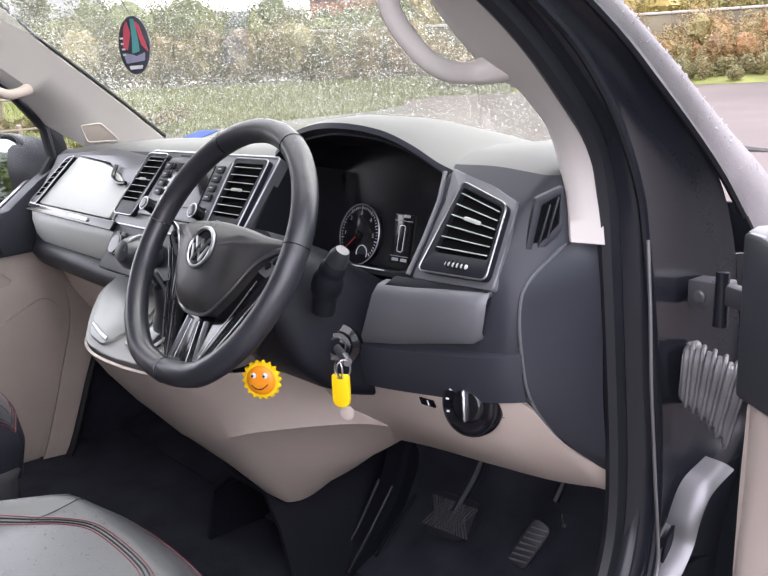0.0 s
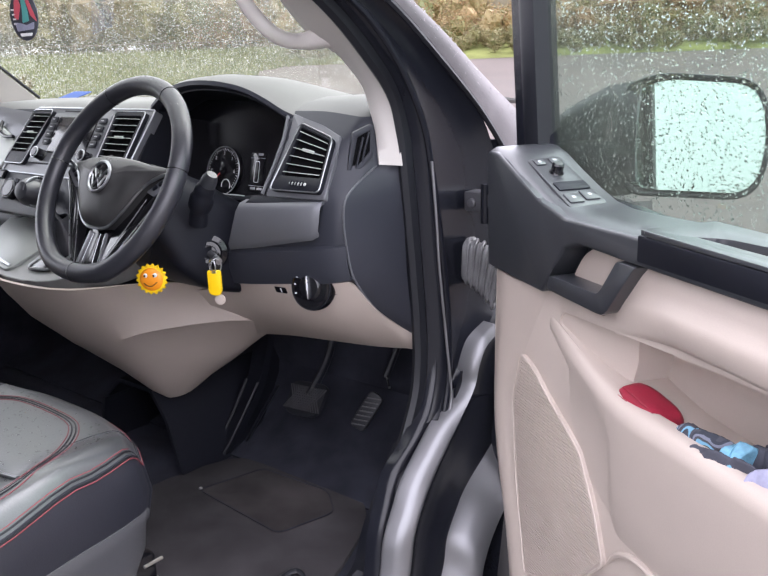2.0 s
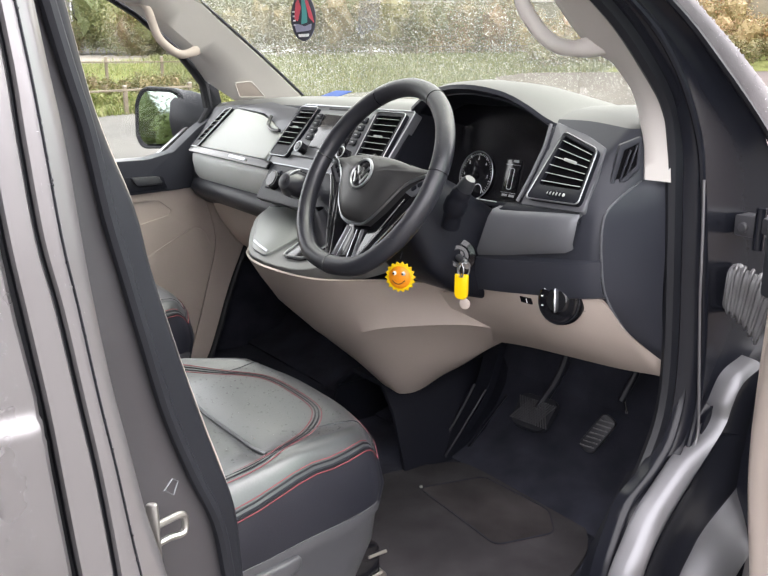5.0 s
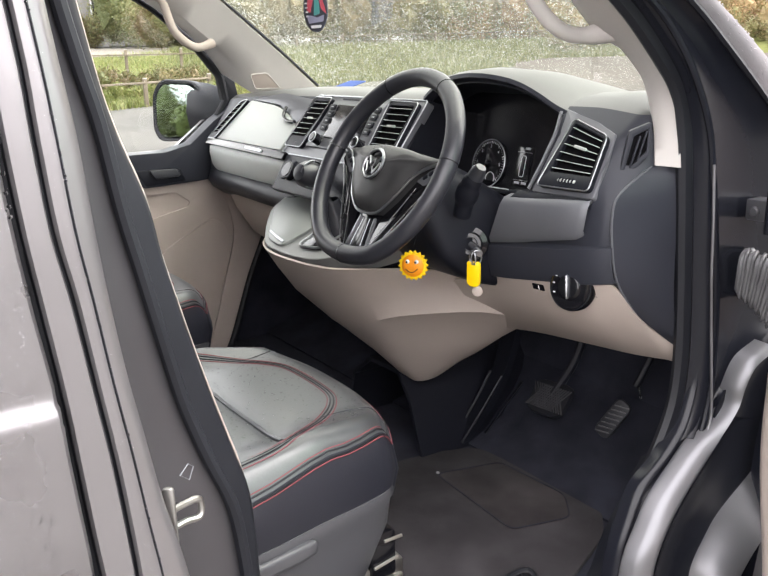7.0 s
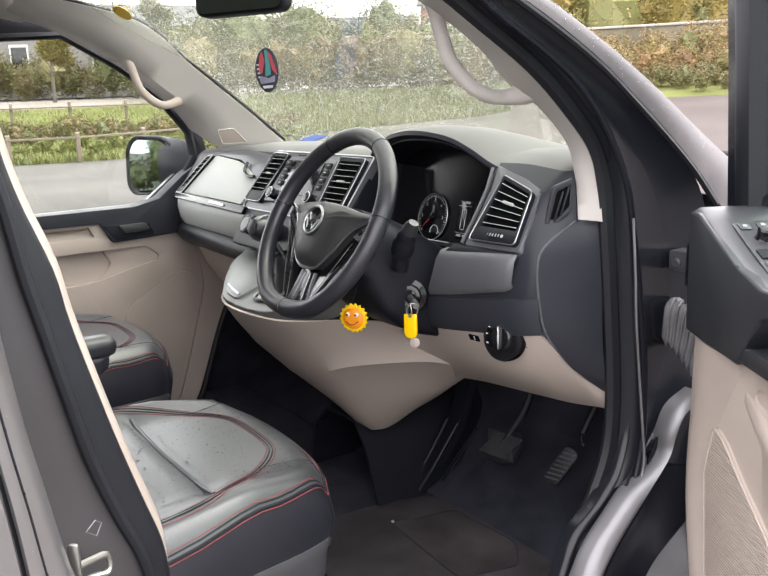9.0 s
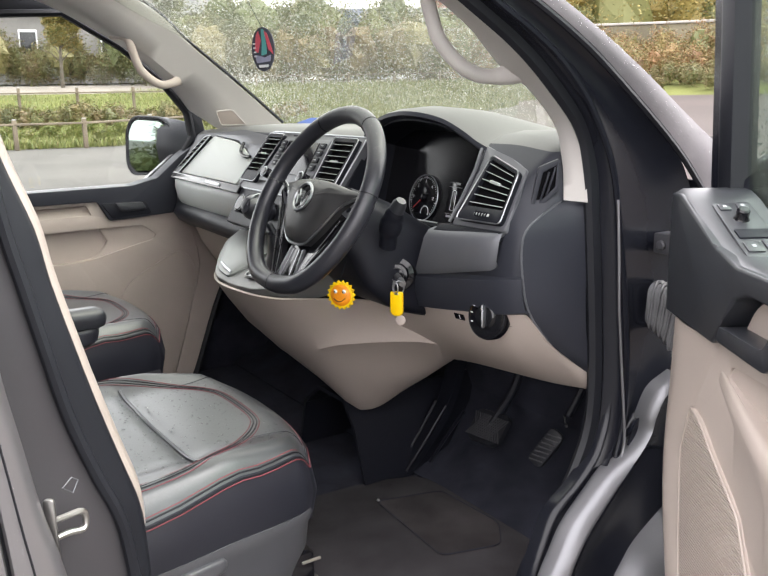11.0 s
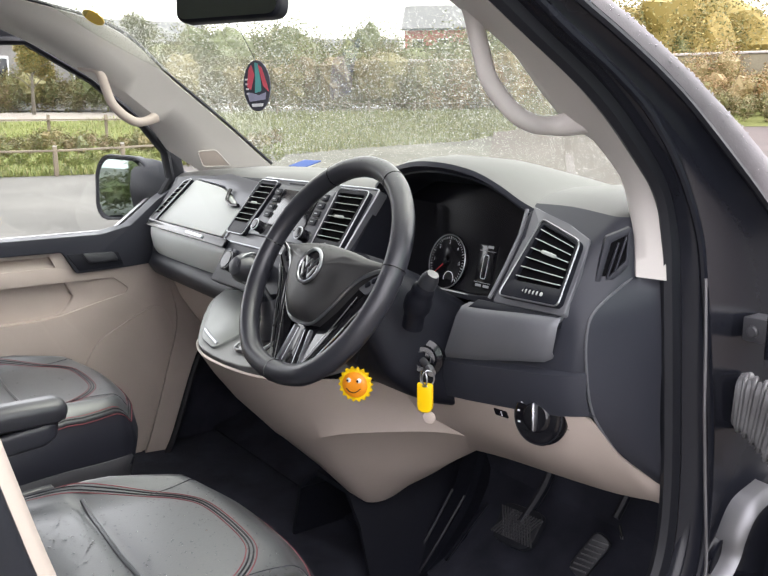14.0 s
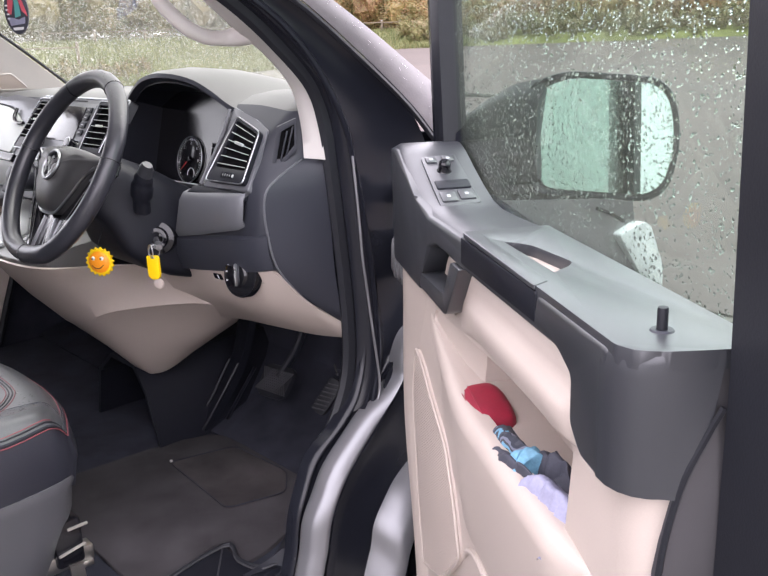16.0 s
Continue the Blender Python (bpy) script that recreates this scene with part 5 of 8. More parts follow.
# beige knee bolster with fuse flap, light switch
kb = [[Vector(p) for p in spline(q, 6)] for q in (
    [(0.30, 0.05, 1.02), (0.42, 0.055, 1.045), (0.53, 0.040, 1.078), (0.65, 0.026, 1.096), (0.74, 0.032, 1.108), (0.79, 0.052, 1.112), (0.803, 0.105, 1.05), (0.812, 0.170, 1.0), (0.832, 0.196, 0.985)],
    [(0.31, 0.075, 0.985), (0.42, 0.075, 1.01), (0.53, 0.060, 1.035), (0.65, 0.045, 1.048), (0.74, 0.055, 1.052), (0.785, 0.088, 1.05), (0.800, 0.130, 1.02), (0.811, 0.180, 0.985), (0.832, 0.200, 0.975)],
    [(0.32, 0.17, 0.905), (0.42, 0.165, 0.925), (0.53, 0.155, 0.945), (0.65, 0.150, 0.958), (0.74, 0.160, 0.962), (0.78, 0.175, 0.962), (0.80, 0.185, 0.962), (0.812, 0.192, 0.960), (0.832, 0.200, 0.956)],
    [(0.32, 0.24, 0.895), (0.42, 0.235, 0.915), (0.53, 0.225, 0.935), (0.65, 0.215, 0.945), (0.74, 0.21, 0.950), (0.78, 0.21, 0.952), (0.80, 0.21, 0.953), (0.812, 0.21, 0.953), (0.832, 0.21, 0.953)])]
part("knee_bolster", thick(loft(kb), 0.005), M_BEIGE, dash, "beige plastic knee bolster under the wheel", angle=60)
KM = axes((0.652, 0.0275, 1.080), (1, -0.02, 0.05), (0, -0.35, 1))
flap = part("headlight_leveller", plate(rounded(rect(0.040, 0.026), 0.003), KM, 0.006, 0.002), M_BEIGE, dash, "recessed headlight level wheel")
part("slot", plate(rounded(rect(0.028, 0.012), 0.002), KM @ Matrix.Translation((0, 0.002, 0.0015)), 0.002), M_BLACK, flap)
part("wheel_mark", plate(rect(0.001, 0.008), KM @ Matrix.Translation((0.002, 0.002, 0.0025)), 0.001), M_WHITE, flap)
LM = axes((0.728, 0.026, 1.098), (1, 0.18, 0.0), (0, 0.18, 1))
lsw = thing("light_switch", LM.translation, "round black headlight switch with white symbols", "light switch")
part("bezel", lathe([(0.0, 0.006), (0.030, 0.006), (0.037, 0.004), (0.0405, -0.001), (0.0405, -0.012)], LM, 40), M_BLACK, lsw)
part("bezel_ring", tube([LM @ Vector((0.0385 * math.cos(a), 0.0385 * math.sin(a), 0.003)) for a in (2 * math.pi * i / 44 for i in range(44))], 0.0009, 5, closed=True), M_DARK, lsw)
knob = part("rotary_knob", lathe([(0.0, 0.011), (0.018, 0.0105), (0.021, 0.008), (0.023, 0.004)], LM, 32), M_BLACK, lsw, "black rotary knob with a chrome bar")
part("chrome_bar", block((0.006, 0.040, 0.008), LM @ Matrix.Rotation(radians(8), 4, "Z") @ Matrix.Translation((0, 0, 0.012)), 0.003), M_CHROME, knob)
for a in (150, 175, 205, 100):
    part("symbol", plate(rect(0.004, 0.0022), LM @ Matrix.Translation((0.030 * math.cos(radians(a)), 0.030 * math.sin(radians(a)), 0.0066)), 0.0004), M_WHITE, lsw)

# centre console: beige nose with a lidded shelf on top
CS = [
    [(-0.25, 0.10, 1.050), (-0.190, -0.062, 1.050), (-0.082, -0.132, 1.050), (0.05, -0.148, 1.050), (0.20, -0.115, 1.050), (0.30, -0.01, 1.052), (0.40, 0.06, 1.055), (0.50, 0.12, 1.06)],
    [(-0.25, 0.12, 1.0), (-0.188, -0.032, 1.0), (-0.085, -0.100, 1.0), (0.055, -0.120, 1.005), (0.21, -0.085, 1.015), (0.31, 0.01, 1.02), (0.41, 0.075, 1.03), (0.50, 0.13, 1.04)],
    [(-0.22, 0.14, 0.93), (-0.17, 0.0, 0.93), (-0.08, -0.055, 0.935), (0.06, -0.07, 0.945), (0.21, -0.055, 0.970), (0.31, 0.015, 0.990), (0.41, 0.09, 1.0), (0.50, 0.14, 1.0)],
    [(-0.18, 0.17, 0.880), (-0.13, 0.05, 0.878), (-0.04, 0.002, 0.876), (0.07, -0.028, 0.886), (0.21, -0.035, 0.924), (0.305, -0.006, 0.955), (0.42, 0.09, 0.972), (0.50, 0.15, 0.965)],
    [(-0.175, 0.175, 0.876), (-0.122, 0.058, 0.872), (-0.032, 0.012, 0.868), (0.075, -0.016, 0.876), (0.21, -0.020, 0.914), (0.30, 0.010, 0.945), (0.41, 0.105, 0.962), (0.495, 0.155, 0.955)],
    [(-0.05, 0.25, 0.8), (0.0, 0.15, 0.8), (0.05, 0.075, 0.805), (0.12, 0.035, 0.82), (0.21, 0.022, 0.85), (0.29, 0.072, 0.878), (0.365, 0.15, 0.882), (0.42, 0.205, 0.92)],
    [(0.06, 0.28, 0.755), (0.085, 0.19, 0.755), (0.11, 0.125, 0.757), (0.145, 0.085, 0.762), (0.19, 0.08, 0.775), (0.235, 0.115, 0.785), (0.29, 0.182, 0.826), (0.32, 0.268, 0.874)],
    [(0.1, 0.3, 0.742), (0.11, 0.22, 0.742), (0.125, 0.16, 0.742), (0.15, 0.115, 0.742), (0.18, 0.11, 0.744), (0.202, 0.141, 0.753), (0.225, 0.201, 0.79), (0.25, 0.305, 0.84)],
]
console = thing("centre_console", (0.1, 0.1, 0.75), "beige plastic centre console with a grey lidded shelf", "centre console")
part("console_body", thick(loft([spline(row, 6) for row in CS]), 0.005), M_BEIGE, console, "beige plastic moulding", angle=40)
part("console_edge", tube([p + Vector((-0.002, -0.002, 0)) for p in [spline(row, 6)[8] for row in CS]], 0.003, 6), M_BEIGE, console)
SH = axes((0, -0.12, 1.068), X, (0, 1, 0.45))
rim = [(-0.262, 0.19), (-0.242, 0.094), (-0.166, 0.037), (-0.074, -0.024), (0.045, -0.031), (0.170, -0.016), (0.285, 0.10), (0.34, 0.20)]
part("shelf", plate(rounded(rim, [0.01, 0.03, 0.03, 0.04, 0.05, 0.05, 0.04, 0.01]), SH, 0.052, 0.009, seg=4), M_SHELF, console, "pale grey shelf rim")
lid = part("shelf_lid", plate(rounded([(-0.244, 0.150), (-0.224, 0.100), (-0.152, 0.046), (-0.074, -0.008), (0.005, -0.017), (0.022, 0.07), (-0.03, 0.16)], [0.02, 0.03, 0.03, 0.02, 0.02, 0.03, 0.03]), SH @ Matrix.Translation((0, 0, 0.006)), 0.012, 0.003), M_LID, console, "grey shelf lid with a chrome lip")
part("chrome_lip", tube([SH @ Vector((-0.096, 0.014, 0.0075)), SH @ Vector((-0.05, 0.004, 0.0075)), SH @ Vector((-0.002, -0.004, 0.0075))], 0.0036, 8, flat=0.6), M_CHROME, lid)
gate = part("shift_gate", plate(rounded([(0.055, 0.0), (0.135, 0.012), (0.145, 0.15), (0.045, 0.15)], 0.02), SH @ Matrix.Translation((0, 0, 0.005)), 0.01, 0.002), M_BLACK, console, "black shift gate")
part("gate_ring", tube([SH @ Vector((*q, 0.006)) for q in rounded([(0.055, 0.0), (0.135, 0.012), (0.145, 0.15), (0.045, 0.15)], 0.02)], 0.003, 6, closed=True), M_CHROME, gate)
lever = thing("gear_lever", (0.09, -0.03, 1.09), "black leather gear lever with a chrome collar", "gear lever")
part("gaiter", lathe([(0.045, 0.0), (0.042, 0.015), (0.030, 0.035), (0.026, 0.05), (0.018, 0.075)], axes((0.095, -0.035, 1.10), X, (0, 1, 0.3)), 20), M_WHEEL, lever)
part("stick", tube([(0.085, -0.045, 1.15), (0.06, -0.055, 1.185)], 0.008, 10), M_DARK, lever)
part("gear_knob", lathe([(0.0, 0.038), (0.018, 0.034), (0.029, 0.018), (0.031, -0.004), (0.026, -0.030), (0.014, -0.045), (0.0, -0.047)], axes((0.025, -0.065, 1.218), (1, 0.2, 0), (-0.3, 0.3, 1)), 24), M_WHEEL, lever, "round black gear knob")
part("knob_ring", tube([axes((0.028, -0.066, 1.222), (0, 1, 0.3), (0, 0, 1)) @ Vector((0.029 * math.cos(a), 0.029 * math.sin(a), 0.012)) for a in (2 * math.pi * i / 24 for i in range(24))], 0.003, 6, closed=True), M_CHROME, lever)

# ---- steering column and wheel ----
WC = Vector((0.4285, -0.141, 1.283))
WM = axes(WC, X, (0, math.sin(radians(30.7)), math.cos(radians(30.7))))
column = thing("steering_column", (0.43, 0.05, 1.15), "dark plastic steering column shroud with stalk and ignition lock", "steering column")
ax = WM.to_3x3() @ Vector((0, 0, -1))
sections = []
for d, w, h, dz in ((0.045, 0.062, 0.055, 0), (0.09, 0.078, 0.068, -0.004), (0.13, 0.092, 0.088, -0.020), (0.18, 0.100, 0.094, -0.028), (0.23, 0.104, 0.092, -0.026), (0.30, 0.106, 0.085, -0.015)):
    c = WC + ax * d + Z * dz
    sections.append([c + X * q.x + (WM.to_3x3() @ Vector((0, 1, 0))) * q.y for q in rounded([(-w, -h), (w, -h), (w, h * 0.55), (w * 0.6, h * 0.9), (-w * 0.6, h * 0.9), (-w, h * 0.55)], 0.03, 4)])
part("shroud", loft(sections, True, caps=True), M_DARK, column, "dark column shroud", angle=50)
st = [Vector(p) for p in ((0.538, -0.050, 1.200), (0.556, -0.057, 1.232), (0.572, -0.060, 1.255), (0.588, -0.062, 1.274))]
stalk = part("indicator_stalk", tube(spline(st, 5), [0.016] * 5 + [0.020] * 5 + [0.017] * 4 + [0.014, 0.012], 12, flat=0.75), M_DARK, column, "black indicator stalk with a grey tip")
part("stalk_tip", tube([(0.587, -0.062, 1.272), (0.598, -0.063, 1.284), (0.605, -0.064, 1.291)], [0.0140, 0.0130, 0.009], 12, flat=0.75), M_DOORTRIM, stalk)
IG = axes((0.524, -0.020, 1.142), (0.62, 0.75, 0), (-0.1, 0.15, 1))
lock = part("ignition_lock", lathe([(0.0, 0.000), (0.011, 0.000), (0.013, 0.006), (0.019, 0.006), (0.022, 0.001), (0.031, -0.002), (0.034, -0.02)], IG, 32), M_BLACK, column, "ignition lock with a chrome ring")
part("lock_ring", tube([IG @ Vector((0.0125 * math.cos(a), 0.0125 * math.sin(a), 0.0062)) for a in (2 * math.pi * i / 32 for i in range(32))], 0.0011, 6, closed=True), M_BRACKET, lock)

sw = thing("steering_wheel", WC, "black leather steering wheel with satin chrome spokes", "steering wheel")
RIM_R, RIM_T = 0.174, 0.0165
ring_pts = []
for i in range(72):
    a = 2 * math.pi * i / 72
    r = RIM_R - (0.006 * max(0, -math.sin(a) - 0.9) * 10)
    ring_pts.append(WM @ Vector((r * math.cos(a), r * math.sin(a), 0)))
part("rim", tube(ring_pts, RIM_T, 14, closed=True, flat=1.0), M_WHEEL, sw, "black leather rim")
for a in (62, 118, 270, 172, 8):
    rr = RIM_R - 0.06 * max(0, -math.sin(radians(a)) - 0.9)
    c = WM @ Vector((rr * math.cos(radians(a)), rr * math.sin(radians(a)), 0))
    rad = WM.to_3x3() @ Vector((math.cos(radians(a)), math.sin(radians(a)), 0))
    nn = WM.to_3x3() @ Vector((0, 0, 1))
    part("rim_seam", tube([c + (rad * math.cos(b) + nn * math.sin(b)) * (RIM_T + 0.0002) for b in (2 * math.pi * i / 16 for i in range(16))], 0.0007, 5, closed=True), M_BLACK, sw)
# airbag pad with its two wings
HM = WM @ Matrix.Translation((0, -0.002, -0.014))
half = [(0.0, 0.043), (0.055, 0.040), (0.100, 0.035), (0.156, 0.036), (0.158, 0.030), (0.122, 0.015), (0.094, -0.006), (0.066, -0.048), (0.040, -0.075), (0.020, -0.082), (0.0, -0.083)]
pad = [Vector(q) for q in half] + [Vector((-x, y)) for x, y in half[-2:0:-1]]
pad = [Vector(q).to_2d() for q in spline([(x, y, 0) for x, y in pad], 3, closed=True)]
rows = []
for s, h in ((1.0, -0.010), (1.0, 0.004), (0.97, 0.014), (0.88, 0.022), (0.70, 0.028), (0.4, 0.031), (0.02, 0.032)):
    rows.append([HM @ Vector((q.x * s, q.y * s, h * (1 - 0.9 * max(0.0, abs(q.x * s) - 0.07) / 0.09) - 0.010 * max(0.0, abs(q.x * s) - 0.07) / 0.09)) for q in pad])
hub = part("airbag_pad", loft(rows, True, flip=True), M_PAD, sw, "dark airbag cover, spotted with rain", angle=60)
EM = HM @ Matrix.Translation((0, -0.002, 0.033))
part("badge", plate(oval(0.0285, 0.0285, 40), EM, 0.004, 0.001), M_BLACK, hub, "round chrome-ringed badge")
part("badge_ring", tube([EM @ Vector((0.027 * math.cos(a), 0.027 * math.sin(a), 0.001)) for a in (2 * math.pi * i / 40 for i in range(40))], 0.0028, 8, closed=True), M_CHROME, hub)
for q in ([(-0.017, 0.013), (-0.006, -0.003), (0.0, 0.010), (0.006, -0.003), (0.017, 0.013)], [(-0.019, 0.003), (-0.009, -0.018), (0.0, -0.003), (0.009, -0.018), (0.019, 0.003)]):
    part("badge_bar", tube([EM @ Vector((x, y, 0.0012)) for x, y in q], 0.0022, 6), M_CHROME, hub)
# side spokes: black gloss wedges with a chrome line above and a thin one below
for s in (-1, 1):
    wedge = [(0.158, 0.030), (0.122, 0.017), (0.094, -0.006), (0.066, -0.050), (0.040, -0.080), (0.028, -0.150), (0.048, -0.150), (0.085, -0.095), (0.118, -0.040), (0.148, -0.002), (0.162, 0.010)]
    sp = part("side_spoke", plate([(s * x, y) for x, y in wedge], HM @ Matrix.Translation((0, 0, -0.002)), 0.012, 0.002), M_BLACK, sw, "black gloss spoke with buttons")
    part("spoke_chrome", tube([HM @ Vector((s * x, y, h)) for x, y, h in spline([(0.158, 0.031, 0.001), (0.122, 0.017, 0.006), (0.094, -0.006, 0.010), (0.066, -0.049, 0.011), (0.040, -0.076, 0.009), (0.020, -0.0835, 0.008), (0.0, -0.0845, 0.008)], 5)], [0.0030] * 8 + [0.0024] * 16 + [0.0030] * 7, 8), M_CHROME, sp, "satin chrome spoke trim")
    part("spoke_line", tube([HM @ Vector((s * x, y, 0.0)) for x, y in spline_2d([(0.050, -0.149), (0.085, -0.096), (0.118, -0.041), (0.148, -0.003)])], 0.0011, 6), M_CHROME, sp)
    part("spoke_line", tube([HM @ Vector((s * x, y, 0.0)) for x, y in spline_2d([(0.036, -0.150), (0.052, -0.115), (0.078, -0.066), (0.100, -0.022)])], 0.0008, 6), M_CHROME, sp)
    part("button_pod", plate(rounded([(s * 0.094, -0.010), (s * 0.116, -0.016), (s * 0.152, 0.010), (s * 0.154, 0.027), (s * 0.122, 0.014)], 0.004), HM @ Matrix.Translation((0, 0, 0.001)), 0.004, 0.001), M_GUNMETAL, sp, "satin grey button pod")
    for i in range(3):
        part("button", block((0.010, 0.007, 0.004), HM @ Matrix.Translation((s * (0.114 + 0.012 * i), -0.001 + 0.008 * i, 0.002)) @ Matrix.Rotation(radians(35 * s), 4, "Z"), 0.0015), M_DARK, sp)
low = part("lower_spoke", plate(rounded([(-0.036, -0.080), (0.036, -0.080), (0.030, -0.162), (-0.030, -0.162)], 0.004), HM @ Matrix.Translation((0, 0, -0.004)), 0.010, 0.002), M_BLACK, sw, "black lower spoke between two chrome blades")
for s in (-1, 1):
    part("chrome_blade", plate(rounded([(s * 0.020, -0.090), (s * 0.025, -0.088), (s * 0.0335, -0.150), (s * (0.026 if s < 0 else 0.030), -0.153)], 0.002), HM, 0.004, 0.001), M_CHROME, low, "satin chrome blade")
    part("blade_foot", plate(rounded([(s * 0.0335, -0.150), (s * 0.012, -0.156), (s * 0.013, -0.151), (s * 0.028, -0.147)], 0.001), HM @ Matrix.Translation((0, 0, 0.0003)), 0.004, 0.0008), M_CHROME, low)
    part("blade_line", tube([HM @ Vector((s * x, y, 0.0)) for x, y in ((0.010, -0.092), (0.016, -0.148))], 0.0006, 6), M_CHROME, low)
rnd = random.Random(9)
sp = []
for _ in range(160):
    a, r = rnd.uniform(0.1, math.pi - 0.1), math.sqrt(rnd.random()) * 0.9
    p = Vector((0.06 * r * math.cos(a), 0.05 * r * math.sin(a) - 0.005, 0.0))
    h = 0.0318 - 0.008 * r ** 3
    sp.append((HM @ Vector((p.x, p.y, h)), HM.to_3x3() @ Z, rnd.uniform(0.0008, 0.0019)))
for _ in range(110):
    a, b = rnd.uniform(-0.6, 2.0), rnd.uniform(0.3, 1.6)
    rad = WM.to_3x3() @ Vector((math.cos(a), math.sin(a), 0))
    nn = WM.to_3x3() @ Z
    c = WM @ Vector((RIM_R * math.cos(a), RIM_R * math.sin(a), 0))
    d = rad * math.cos(b) + nn * math.sin(b)
    sp.append((c + d * RIM_T, d, rnd.uniform(0.0008, 0.0018)))
drops("rain", sp, hub, "small rain drops")

# key with yellow tag in the lock
key = thing("ignition_key", (0.53, -0.03, 1.14), "car key in the lock with a plain yellow fob", "key")
part("key_blade", tube([IG @ Vector((0, 0, 0.012)), IG @ Vector((0.006, -0.004, 0.035)), IG @ Vector((0.012, -0.010, 0.052))], [0.0055, 0.0060, 0.0050], 12, flat=0.6), M_BRACKET, key)
part("key_head", tube([IG @ Vector((0.011, -0.009, 0.048)), IG @ Vector((0.016, -0.014, 0.062))], [0.007, 0.006], 10), M_CHROME, key)
KT = Vector((0.590, -0.066, 1.112))
part("key_ring", tube([KT + Vector((0.008 * math.cos(a), -0.003, 0.024 + 0.012 * math.sin(a))) for a in (2 * math.pi * i / 24 for i in range(24))], 0.0012, 6, closed=True), M_CHROME, key)
part("key_ring", tube([KT + Vector((0.004 + 0.004 * math.cos(a), 0.002 + 0.008 * math.cos(a), 0.024 + 0.012 * math.sin(a))) for a in (2 * math.pi * i / 24 for i in range(24))], 0.0013, 6, closed=True), M_CHROME, key)
TG = axes(KT + Vector((0, -0.002, -0.006)), (0.85, 0.5, 0), Z)
part("yellow_fob", plate(rounded(rect(0.0235, 0.044), [0.011, 0.011, 0.003, 0.003]), TG, 0.006, 0.0018), M_YELLOW, key, "plain yellow plastic fob")
part("coin_tag", plate(oval(0.0095, 0.0095, 24), TG @ Matrix.Translation((0.006, -0.030, -0.004)), 0.002, 0.0006), M_BEIGE, key)
# sun-shaped ornament below the wheel
SUN = axes((0.486, -0.120, 1.110), (0.80, 0.60, 0), Z)
orn = thing("sun_ornament", SUN.translation, "yellow and orange sun-shaped ornament hanging below the wheel", "ornament")
rays = []
for i in range(36):
    a = 2 * math.pi * i / 36 + 0.05
    rr = 0.0285 if i % 2 == 0 else 0.0230
    rays.append((rr * math.cos(a), rr * math.sin(a)))
part("rays", plate(rounded(rays, 0.002, 2), SUN, 0.006, 0.001), M_YELLOW, orn, "yellow scalloped rim")
disc = part("disc", lathe([(0.0, 0.0055), (0.012, 0.005), (0.018, 0.003), (0.0203, 0.0)], SUN, 36), M_ORANGE, orn, "orange domed disc")
for s in (-1, 1):
    part("eye", lathe([(0.0, 0.0028), (0.003, 0.002), (0.0042, 0.0)], SUN @ Matrix.Translation((s * 0.008, 0.008, 0.0042)), 14), M_WHITE, disc)
    part("pupil", lathe([(0.0, 0.001), (0.0016, 0.0006), (0.002, 0.0)], SUN @ Matrix.Translation((s * 0.008 - 0.0014, 0.0078, 0.0064)), 10), M_BLACK, disc)
part("mouth", tube(spline([SUN @ Vector(p) for p in ((-0.012, -0.005, 0.0048), (-0.006, -0.010, 0.0050), (0.002, -0.0105, 0.0050), (0.011, -0.004, 0.0048))], 5), 0.0009, 6), M_DARK, disc)
part("string", tube([SUN @ Vector((0, 0.033, -0.003)), SUN @ Vector((0.004, 0.06, -0.02))], 0.0008, 5), M_DARK, orn)
# pedals
pedals = thing("brake_pedal", (0.42, 0.34, 0.72), "black rubber brake pedal with a cross-ribbed face", "pedal")
PM = axes((0.425, 0.285, 0.735), (1, 0.05, 0.05), (0, 0.62, 0.78))
part("pad", plate(rounded([(-0.050, -0.030), (-0.030, -0.040), (0.034, -0.038), (0.050, -0.024), (0.052, 0.030), (0.040, 0.040), (-0.040, 0.038), (-0.052, 0.028)], 0.014), PM, 0.012, 0.003), M_RUBBER, pedals)
for i in range(11):
    for sgn in (-1, 1):
        x = -0.035 + 0.007 * i
        part("rib", block((0.0020, 0.064, 0.004), PM @ Matrix.Translation((x, 0, 0.001)) @ Matrix.Rotation(radians(32 * sgn), 4, "Z"), 0.0), M_BRACKET, pedals)
part("arm", tube(spline([(0.43, 0.295, 0.74), (0.435, 0.36, 0.82), (0.44, 0.40, 0.95)], 5), 0.010, 8), M_DARK, pedals)
gas = thing("accelerator_pedal", (0.56, 0.30, 0.66), "slim black ribbed accelerator pedal", "pedal")
GM = axes((0.585, 0.31, 0.735), (0.80, 0.2, -0.45), (0.45, 0.5, 0.75))
part("pad", plate(rounded(rect(0.036, 0.088), 0.014), GM, 0.012, 0.003), M_RUBBER, gas)
for i in range(7):
    part("rib", block((0.030, 0.0025, 0.004), GM @ Matrix.Translation((0, -0.034 + 0.011 * i, 0.001)) @ Matrix.Rotation(radians(25), 4, "Z"), 0.0), M_BRACKET, gas)
part("arm", tube([(0.60, 0.36, 0.80), (0.62, 0.42, 0.92)], 0.008, 8), M_DARK, gas)
part("clip", tube([(0.70, 0.245, 0.86), (0.702, 0.25, 0.835)], 0.0022, 6), M_CHROME, van, "small metal clip")
